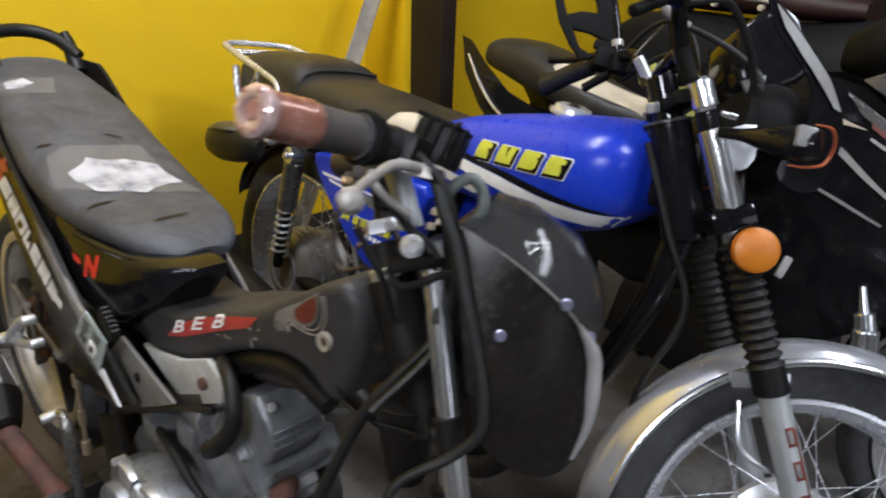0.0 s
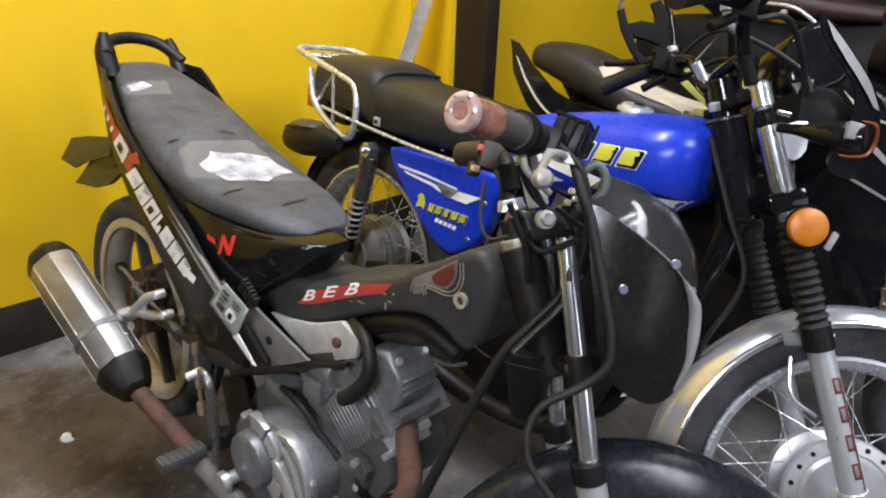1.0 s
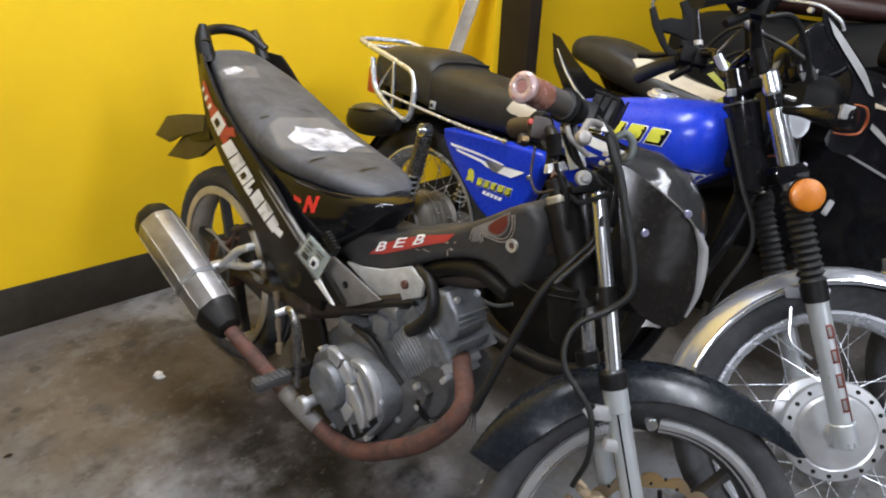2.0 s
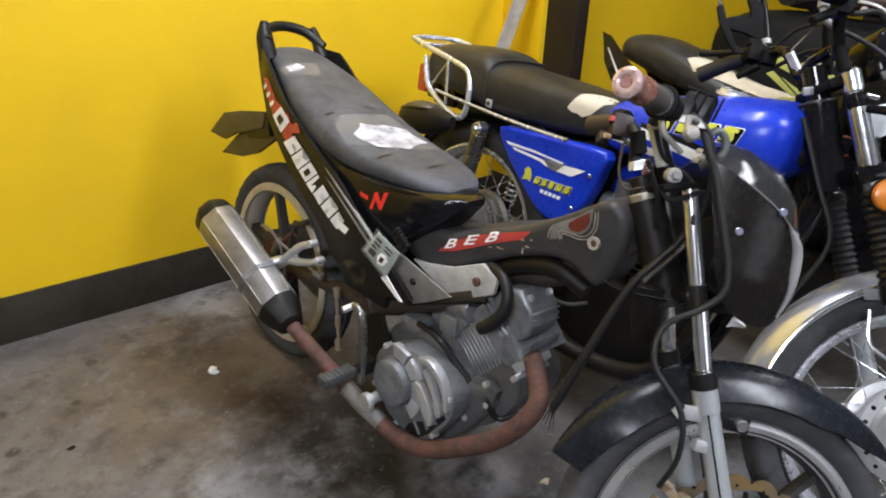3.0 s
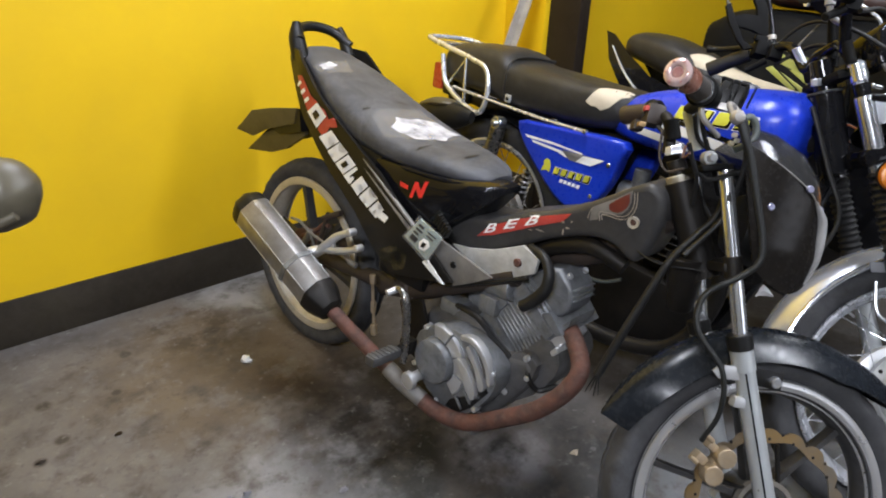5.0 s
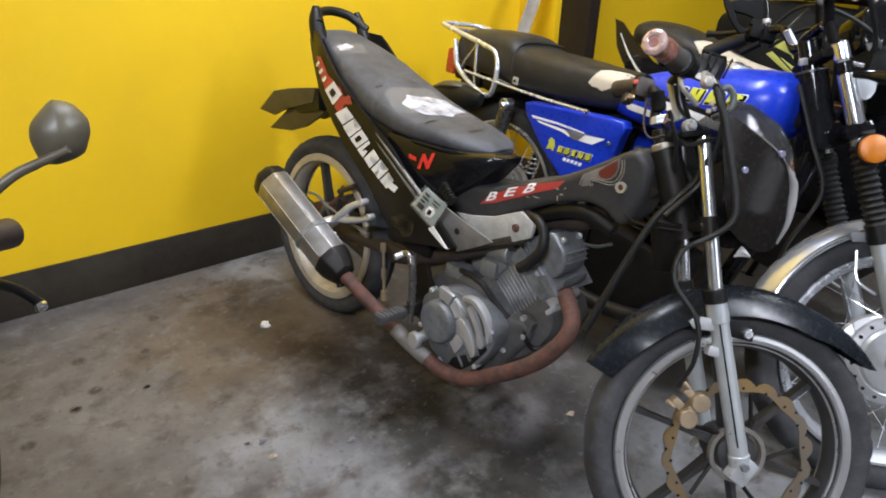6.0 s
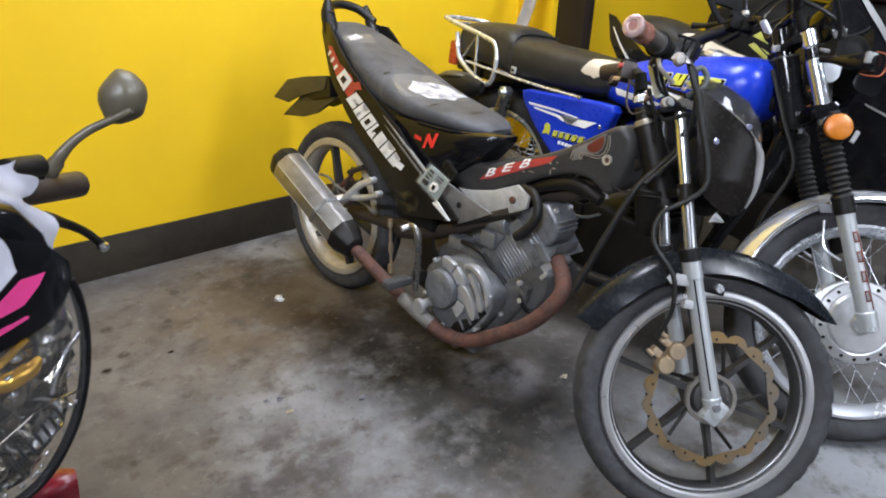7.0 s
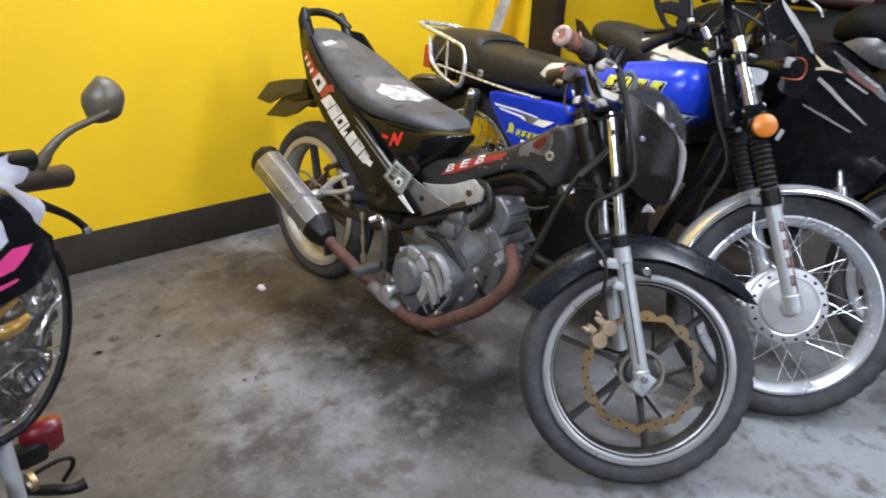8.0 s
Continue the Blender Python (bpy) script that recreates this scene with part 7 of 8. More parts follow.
    for sg in (-1, 1):
        part("bar_riser", rod((0.870, sg * 0.101, 0.895), (0.803, sg * 0.096, 0.968), 0.0098, 18) if sg > 0 else rod((0.853, -0.10, 0.895), (0.830, -0.10, 0.935), 0.011, 14), SATINCHROME if sg > 0 else MATTE, bike, "handlebar riser", S)
        g = part("grip", tube([(0.746, sg * 0.235, 0.974), (0.706, sg * 0.262, 0.950), (0.672, sg * 0.286, 0.927)], [0.0165, 0.0175, 0.019], 16), HOSE, bike, "black rubber grip", S)
        part("switch_housing", joined(box((0.764, sg * 0.212, 0.984), (0.042, 0.050, 0.040), 0.010), box((0.788, sg * 0.180, 0.975), (0.032, 0.030, 0.036), 0.008), box((0.752, sg * 0.200, 1.004), (0.030, 0.018, 0.016), 0.004), rod((0.775, sg * 0.19, 0.955), (0.740, sg * 0.21, 0.925), 0.008, 10)), MATTE, bike, "black switch housing", S)
        part("lever", tube([(0.788, sg * 0.195, 0.990), (0.770, sg * 0.240, 1.002), (0.735, sg * 0.300, 1.004), (0.700, sg * 0.345, 1.004), (0.672, sg * 0.368, 1.004)], [0.010, 0.009, 0.0075, 0.0075, 0.010], 10), BLACK, bike, "black lever", S)
    # mirror on the left bar
    stalk = part("mirror_stalk", tube([(0.785, 0.20, 0.985), (0.776, 0.21, 1.020), (0.762, 0.21, 1.060), (0.742, 0.213, 1.105), (0.70, 0.22, 1.17)], [0.010, 0.0095, 0.008, 0.006, 0.005], 12), GLOSS, bike, "black mirror stalk with a boot", S)
    part("stalk_ring", rod((0.779, 0.209, 1.010), (0.775, 0.210, 1.022), 0.0115, 16), BAREALLOY, stalk)
    part("mirror_arm", prism([(0.649, 1.064), (0.660, 1.073), (0.681, 1.039), (0.714, 0.993), (0.745, 0.982), (0.721, 0.971), (0.694, 0.995), (0.667, 1.028)], 0.203, 0.215, 0.003), MATTE, stalk, "flat black mirror arm")
    part("mirror_back", prism([(0.672, 1.043), (0.701, 1.057), (0.729, 1.060), (0.722, 1.078), (0.710, 1.095), (0.727, 1.108), (0.752, 1.083), (0.772, 1.046), (0.784, 1.000), (0.772, 0.992), (0.757, 1.015), (0.725, 1.023), (0.695, 1.022)], 0.206, 0.220, 0.004), MATTE, stalk, "black mirror back")
    part("mirror_edge", tube([(0.662, 0.209, 1.060), (0.652, 0.209, 1.078), (0.660, 0.209, 1.105), (0.690, 0.209, 1.122), (0.715, 0.209, 1.112)], 0.0042, 8), MIRRORBACK, stalk, "olive-brown mirror edge")
    # cables
    for pts, r, mt in (([(0.793, -0.06, 1.018), (0.796, -0.06, 1.004), (0.808, -0.06, 0.988), (0.838, -0.06, 0.978)], 0.0068, TRIMGREY),
                       ([(0.838, -0.06, 0.978), (0.872, -0.062, 0.970), (0.903, -0.064, 0.960), (0.935, -0.066, 0.943), (0.955, -0.068, 0.918), (0.950, -0.07, 0.88)], 0.0046, HOSE),
                       ([(0.793, 0.052, 0.957), (0.806, 0.051, 0.982), (0.822, 0.05, 1.011)], 0.0028, FINBROWN),
                       ([(0.80, -0.20, 0.955), (0.86, -0.16, 0.98), (0.93, -0.09, 0.93), (0.96, -0.05, 0.84), (0.99, -0.05, 0.70)], 0.005, HOSE),
                       ([(0.80, 0.20, 0.955), (0.86, 0.14, 1.0), (0.90, 0.06, 0.96), (0.93, 0.05, 0.86), (0.95, 0.06, 0.74)], 0.005, HOSE),
                       ([(0.78, 0.21, 0.98), (0.82, 0.15, 1.04), (0.86, 0.08, 1.03), (0.90, 0.05, 0.95)], 0.004, HOSE)):
        part("cable", tube(pts, r, 8), mt, bike, m=S)
    part("brake_cable", tube([(0.86, -0.05, 0.83), (0.93, -0.065, 0.72), (0.985, -0.07, 0.62), (0.96, -0.09, 0.50), (0.95, -0.085, 0.42)], 0.005, 8), HOSE, bike)
    part("elbow_collar", rod((0.791, -0.06, 1.024), (0.794, -0.06, 1.010), 0.0105, 14), TRIMGREY, bike, "pale cable collar", S)
    part("meter", joined(rod((0.800, -0.01, 1.035), (0.825, -0.01, 1.085), 0.048, 24), rod((0.850, 0.0, 0.93), (0.812, -0.01, 1.04), 0.008, 12), rod((0.868, 0.02, 0.92), (0.832, 0.01, 1.04), 0.007, 12)), MATTE, bike, "black instrument pod on two stalks", S)
    rag = body_loft(dense([(-0.022, 0.004, -0.006, 0.004), (-0.010, 0.012, -0.010, 0.010), (0.004, 0.014, -0.012, 0.008), (0.018, 0.008, -0.004, 0.018), (0.026, 0.003, 0.010, 0.026)], 3), 14, 2.2)
    for v in rag.verts:
        v.co += Vector((0.004, 0.004, 0.004)) * noise.noise(v.co * 90)
    part("tied_rag", moved(rag, Matrix.Translation((0.862, 0.068, 0.946))), CREAM, bike, "scrap of pale cloth tied on the bars", S)

    # headlight cowl with a pale edge, and the signals
    side = [(0.912, 1.020), (0.976, 0.974), (1.016, 0.948), (1.056, 0.912), (1.073, 0.878), (1.069, 0.840), (1.054, 0.802), (1.015, 0.790), (0.985, 0.806), (0.998, 0.850), (1.006, 0.892), (0.996, 0.926), (0.962, 0.954), (0.930, 0.980)]
    for sg in (-1, 1):
        bm = prism(side, -0.002, 0.002, 0.0, 3)
        bmesh.ops.triangulate(bm, faces=[f for f in bm.faces if len(f.verts) > 4])
        for _ in range(2):
            bmesh.ops.subdivide_edges(bm, edges=[e for e in bm.edges if e.calc_length() > 0.02], cuts=1)
            bmesh.ops.triangulate(bm, faces=bm.faces)
        for v in bm.verts:
            t = (v.co.x - 0.92) / 0.17
            v.co.y += sg * (0.125 - 0.07 * max(0, t) ** 2.2)
        skin = bm.copy()
        shell = part("headlight_cowl_side", bm, GLOSS, bike, "gloss black headlight cowl", S)
        part("cowl_edge", decal(skin_tree(skin), [(0.921, 1.009), (0.945, 0.992), (0.985, 0.963), (1.020, 0.940), (1.054, 0.908), (1.040, 0.908), (1.004, 0.932), (0.970, 0.956), (0.940, 0.982)], side=sg, lift=0.003, cuts=3), TRIMGREY, shell, "pale silver edge strip")
        skin.free()
        sig = part("front_signal", moved(body_loft(dense([(0.0, 0.007, -0.007, 0.007), (0.03, 0.008, -0.009, 0.008), (0.060, 0.015, -0.018, 0.014), (0.095, 0.021, -0.026, 0.019), (0.118, 0.018, -0.020, 0.016)], 3), 16, 2.3), Matrix.Translation((0.90, sg * 0.125, 0.835)) @ Matrix.Rotation(radians(sg * 38), 4, "Z")), GLOSS, bike, "black front turn signal", S)
        part("signal_lens", tube([(0.980, sg * 0.205, 0.853), (1.006, sg * 0.190, 0.856), (1.022, sg * 0.170, 0.842), (1.018, sg * 0.165, 0.820), (0.988, sg * 0.188, 0.806), (0.966, sg * 0.196, 0.802)], [0.001, 0.0022, 0.0026, 0.0022, 0.0018, 0.001], 8), DULLORANGE, sig, "orange lens edge")
        part("signal_mark", box((0.974, sg * 0.200, 0.837), (0.022, 0.016, 0.026), 0.004), GREY, sig)
    part("headlight", body_loft(dense([(0.94, 0.085, 0.82, 0.93), (0.99, 0.095, 0.81, 0.94), (1.03, 0.080, 0.815, 0.905), (1.060, 0.055, 0.83, 0.875)], 3), 22, 2.6), MATTE, bike, "black headlight shell", S)
    part("visor", prism([(0.913, 0.990), (0.917, 1.012), (0.952, 1.046), (0.985, 1.020), (1.006, 1.000), (1.020, 0.974), (1.010, 0.948), (0.972, 0.924), (0.944, 0.916), (0.925, 0.945)], -0.035, 0.100, 0.012, 2, 3), GLOSS, bike, "gloss black visor over the headlight", S, angle=50)
    part("visor_plate", prism([(0.928, 0.926), (0.958, 0.942), (0.961, 0.921), (0.942, 0.911)], -0.056, -0.050, 0.001), GREY, bike, "grey plate below the visor", S)
    for sg in (-1, 1):
        part("headlight_bracket", prism([(0.905, 0.842), (0.920, 0.850), (0.950, 0.862), (0.960, 0.818), (0.946, 0.798), (0.934, 0.804), (0.918, 0.820)], sg * 0.094, sg * 0.102, 0.002, 2), SATINCHROME, bike, "chrome headlight bracket", S)
    return bike


# ---- the black underbone beyond the blue one ----
def panel_of(outline, r, bulge, sgn, cuts=2, thick=0.004, steps=0):
    """A bowed body panel: an outline of (x, z) at the half width r, swelling by bulge in its middle."""
    bm = prism(outline, -thick / 2, thick / 2, 0.0, steps)
    bmesh.ops.triangulate(bm, faces=[f for f in bm.faces if len(f.verts) > 4])
    for _ in range(cuts):
        long = [e for e in bm.edges if e.calc_length() > 0.03]
        if long:
            bmesh.ops.subdivide_edges(bm, edges=long, cuts=1)
            bmesh.ops.triangulate(bm, faces=bm.faces)
    xs, zs = [p[0] for p in outline], [p[1] for p in outline]
    cx, cz, hx, hz = (min(xs) + max(xs)) / 2, (min(zs) + max(zs)) / 2, (max(xs) - min(xs)) / 2, (max(zs) - min(zs)) / 2
    for v in bm.verts:
        q = max(0.0, 1 - ((v.co.x - cx) / hx) ** 2 * 0.6 - ((v.co.z - cz) / hz) ** 2 * 0.6)
        v.co.y += sgn * (r + bulge * q)
    return bm


def black_underbone():
    M = lean_frame(1.27, -0.80, 0, 8)
    bike = thing("motorcycle", M, "black underbone motorcycle with silver stripes and a paper card", "motorcycle", group="parked motorcycles")
    seat_bm = body_loft(dense([(-0.15, 0.05, 0.770, 0.800), (-0.13, 0.085, 0.755, 0.832), (-0.07, 0.105, 0.74, 0.845), (0.02, 0.115, 0.715, 0.838), (0.12, 0.120, 0.69, 0.810), (0.20, 0.120, 0.67, 0.778), (0.30, 0.110, 0.66, 0.752), (0.40, 0.085, 0.66, 0.738), (0.46, 0.05, 0.665, 0.72)], 4), 24, 2.8)
    tree = skin_tree(seat_bm)
    seat = part("seat", seat_bm, SEATBLACK, bike, "black vinyl seat, grey with dust", angle=60)
    card = mesh_of([(x, y, 0) for x, y in ((0.115, -0.105), (0.15, -0.118), (0.40, -0.085), (0.43, -0.02), (0.41, 0.03), (0.16, -0.03))], [(0, 1, 2, 3, 4, 5)])
    bmesh.ops.triangulate(card, faces=card.faces)
    for _ in range(3):
        bmesh.ops.subdivide_edges(card, edges=[e for e in card.edges if e.calc_length() > 0.02], cuts=1)
        bmesh.ops.triangulate(card, faces=card.faces)
    for v in card.verts:
        hit = tree.ray_cast(Vector((v.co.x, v.co.y, 2)), Vector((0, 0, -1)))
        v.co = (hit[0] if hit[0] is not None else Vector((v.co.x, v.co.y, 0.70))) + Vector((0, 0, 0.004))
    bmesh.ops.solidify(card, geom=list(card.faces), thickness=0.0015)
    part("paper_card", card, CREAM, seat, "pale paper card lying on the seat")
    for sgn in (-1, 1):
        tail = part("tail_fairing", panel_of([(-0.205, 0.830), (-0.17, 0.822), (-0.10, 0.770), (0.0, 0.710), (0.15, 0.670), (0.36, 0.650), (0.50, 0.620), (0.52, 0.52), (0.40, 0.47), (0.20, 0.50), (0.0, 0.58), (-0.10, 0.66), (-0.17, 0.74)], 0.108, 0.02, sgn, 3), GLOSS, bike, "gloss black tail fairing")
        part("tail_stripe", tube([(-0.165, sgn * 0.118, 0.785), (-0.10, sgn * 0.128, 0.715), (-0.02, sgn * 0.134, 0.655), (0.10, sgn * 0.138, 0.61)], [0.002, 0.004, 0.004, 0.002], 6), RIM, tail, "thin silver stripe")
        lime = part("inner_panel", panel_of([(0.350, 0.824), (0.382, 0.841), (0.475, 0.803), (0.472, 0.788)], 0.094, 0.006, sgn, 2), OLIVE, bike, "lime green inner panel bars")
        for rail in ([(0.353, 0.793), (0.369, 0.802), (0.452, 0.749), (0.437, 0.746)], [(0.397, 0.790), (0.469, 0.757), (0.483, 0.729), (0.461, 0.748)], [(0.394, 0.722), (0.412, 0.741), (0.472, 0.747), (0.479, 0.725)]):
            part("panel_bar", prism(rail, sgn * 0.092, sgn * 0.100, 0.002), OLIVE, lime)
        leg_bm = panel_of([(0.52, 0.80), (0.60, 0.86), (0.70, 0.88), (0.82, 0.86), (0.92, 0.80), (1.02, 0.70), (1.05, 0.60), (1.00, 0.48), (0.90, 0.40), (0.78, 0.36), (0.62, 0.42), (0.54, 0.55)], 0.13, 0.05, sgn, 3)
        leg_skin = leg_bm.copy()
        leg = part("leg_shield", leg_bm, GLOSS, bike, "gloss black leg shield with silver stripes")
        for shape, tone, words in (([(0.795, 0.850), (0.880, 0.806), (0.968, 0.760), (1.010, 0.730), (1.004, 0.720), (0.960, 0.740), (0.880, 0.786), (0.830, 0.815)], DARKPANEL, "dark grey band"),
                                   ([(0.795, 0.850), (0.880, 0.807), (0.968, 0.762), (1.012, 0.734), (1.008, 0.728), (0.966, 0.753), (0.878, 0.799), (0.800, 0.842)], TRIMGREY, "broad silver stripe"),
                                   ([(0.850, 0.806), (0.900, 0.783), (0.950, 0.757), (0.944, 0.752), (0.896, 0.772), (0.852, 0.796)], DULLRED, "dull red stripe"),
                                   ([(0.785, 0.772), (0.828, 0.748), (0.870, 0.718), (0.952, 0.664), (0.944, 0.664), (0.866, 0.709), (0.822, 0.738), (0.782, 0.762)], TRIMGREY, "silver stripe"),
                                   ([(0.857, 0.780), (0.890, 0.766), (0.924, 0.750), (0.922, 0.746), (0.888, 0.760), (0.856, 0.775)], TRIMGREY, "silver stripe"),
                                   ([(0.767, 0.688), (0.840, 0.666), (0.919, 0.638), (0.917, 0.634), (0.838, 0.660), (0.768, 0.683)], GREY, "thin grey stripe")):
            part("shield_stripe", decal(skin_tree(leg_skin), shape, side=sgn, lift=0.0025, cuts=3), tone, leg, words)
        leg_skin.free()
        part("grey_insert", panel_of([(0.812, 0.872), (0.850, 0.892), (0.895, 0.897), (0.935, 0.880), (0.955, 0.815), (0.905, 0.826), (0.860, 0.850)], 0.150, 0.022, sgn, 2), DARKPANEL, leg, "dark grey shield insert")
        part("shield_flash", prism([(0.745, 0.842), (0.800, 0.806), (0.852, 0.792), (0.806, 0.794), (0.748, 0.782), (0.752, 0.788), (0.790, 0.800)], sgn * 0.190, sgn * 0.194, 0.001), CREAM, leg, "cream angular trim")
    cast_wheel("rear_wheel", bike, Matrix.Translation((0.02, 0, 0.275)), 0.275, 0.218, 0.085, 5, RIM, BLACK)
    wheel = cast_wheel("front_wheel", bike, Matrix.Translation((1.20, 0, 0.275)) @ Matrix.Rotation(radians(28), 4, "Z"), 0.275, 0.218, 0.075, 5, RIM, BLACK)
    part("front_fender", arc_fender((1.20, 0.275), 0.305, 20, 165, 0.11, 0.04), GLOSS, bike, "gloss black front mudguard")
    for sgn in (-1, 1):
        part("fork_tube", rod((0.985, sgn * 0.085, 0.62), (1.19, sgn * 0.085, 0.27), 0.015, 16), CHROME, bike, "chrome fork tube")
    part("body_frame", body_loft(dense([(0.0, 0.08, 0.40, 0.68), (0.25, 0.10, 0.35, 0.66), (0.50, 0.09, 0.30, 0.62), (0.72, 0.07, 0.40, 0.66), (0.95, 0.06, 0.55, 0.88)], 3), 20, 3), BLACK, bike, "black inner body")
    # engine in near black, with the shade put into its colour
    part("engine", joined(prism([(0.40, 0.18), (0.42, 0.32), (0.60, 0.36), (0.78, 0.32), (0.80, 0.22), (0.60, 0.15)], -0.09, 0.09, 0.02), rod((0.70, 0, 0.30), (0.88, 0, 0.36), 0.06, 18)), DARKSTEEL, bike, "engine coloured near black to stand for shade")
    part("bracket", box((0.60, -0.13, 0.52), (0.06, 0.02, 0.035), 0.006), CREAM, bike)
    part("chrome_stub", joined(rod((0.945, -0.185, 0.475), (0.925, -0.178, 0.525), 0.010, 16, 0.006), rod((0.955, -0.187, 0.45), (0.943, -0.185, 0.480), 0.018, 16), rod((0.972, -0.186, 0.37), (0.955, -0.187, 0.452), 0.022, 18)), CHROME, bike, "chrome valve and damper top")
    # bars
    part("handlebar_cover", body_loft(dense([(0.74, 0.06, 0.88, 0.95), (0.80, 0.12, 0.87, 0.99), (0.88, 0.13, 0.86, 0.99), (0.95, 0.09, 0.86, 0.95)], 3), 20, 2.6), MATTE, bike, "black handlebar cover")
    part("side_stand", joined(tube([(0.46, 0.09, 0.17), (0.43, 0.15, 0.09), (0.40, 0.19, 0.022)], 0.011, 10), box((0.395, 0.195, 0.026), (0.05, 0.03, 0.008), 0.002)), DARKSTEEL, bike)
    return bike


def dark_scooter():
    """The bulky machine at the end of the row."""
    M = lean_frame(2.20, -0.62, 0, 6)
    bike = thing("scooter", M, "dark grey scooter with dull red seat and chrome grab rail", "scooter", group="parked motorcycles")
    body = part("body", body_loft(dense([(-0.12, 0.09, 0.62, 0.80), (0.0, 0.14, 0.50, 0.86), (0.2, 0.17, 0.42, 0.88), (0.45, 0.18, 0.36, 0.87), (0.70, 0.18, 0.30, 0.90), (0.90, 0.17, 0.30, 0.93), (1.05, 0.13, 0.38, 0.94), (1.12, 0.07, 0.50, 0.90)], 4), 28, 3.0), surface("dark_grey_bodywork", (0.009, 0.0095, 0.010), (0.014, 0.0145, 0.015), rough=0.5, dust=0.12, dust_color=(0.028, 0.028, 0.028), scale=4, spec=0.1), bike, "dark grey dusty bodywork", angle=60)
    for sgn in (-1, 1):
        part("body_seam", tube([(0.0, sgn * 0.13, 0.74), (0.3, sgn * 0.176, 0.72), (0.62, sgn * 0.182, 0.66), (0.95, sgn * 0.155, 0.62)], 0.004, 6), BLACK, body)
    part("seat", body_loft(dense([(0.10, 0.07, 0.90, 0.955), (0.16, 0.12, 0.885, 0.985), (0.36, 0.13, 0.885, 0.985), (0.56, 0.125, 0.885, 0.970), (0.72, 0.09, 0.895, 0.955)], 4), 22, 3.2), surface("dull_red_vinyl", (0.030, 0.007, 0.006), (0.022, 0.006, 0.005), rough=0.5, scale=9, dust=0.3, dust_color=(0.04, 0.025, 0.02)), bike, "dull red vinyl seat")
    rail = part("grab_rail", joined(*[tube([(0.575, sgn * 0.165, 0.850), (0.562, sgn * 0.175, 0.876), (0.530, sgn * 0.180, 0.898), (0.495, sgn * 0.180, 0.916), (0.450, sgn * 0.180, 0.926), (0.380, sgn * 0.178, 0.928), (0.20, sgn * 0.16, 0.945), (0.10, sgn * 0.10, 0.955), (0.08, 0, 0.958)], 0.0065, 10) for sgn in (-1, 1)]), SATINCHROME, bike, "chrome grab rail")
    for x in (0.30, 0.452):
        part("rail_bolt", rod((x, -0.192, 0.903), (x, -0.170, 0.903), 0.011, 6), SATINCHROME, rail)
    cast_wheel("rear_wheel", bike, Matrix.Translation((0.10, 0, 0.24)), 0.24, 0.16, 0.10, 5, RIM, BLACK)
    cast_wheel("front_wheel", bike, Matrix.Translation((1.20, 0, 0.24)), 0.24, 0.16, 0.09, 5, RIM, BLACK)
    part("front_fender", arc_fender((1.20, 0.24), 0.275, 15, 165, 0.12, 0.03), GLOSS, bike, "gloss black front mudguard")
    part("column", rod((1.20, 0, 0.30), (1.02, 0, 0.95), 0.04, 18), BLACK, bike)
    part("side_stand", joined(tube([(0.56, 0.12, 0.26), (0.53, 0.17, 0.12), (0.50, 0.20, 0.02)], 0.011, 10), box((0.495, 0.205, 0.024), (0.05, 0.03, 0.008), 0.002)), DARKSTEEL, bike)
    return bike


# ---- the machine with the big headlight, half in view ----
def mirror_outline(half):
    """A closed outline from its left half, top to bottom."""
    return half + [(-y, z) for y, z in reversed(half) if abs(y) > 1e-6]


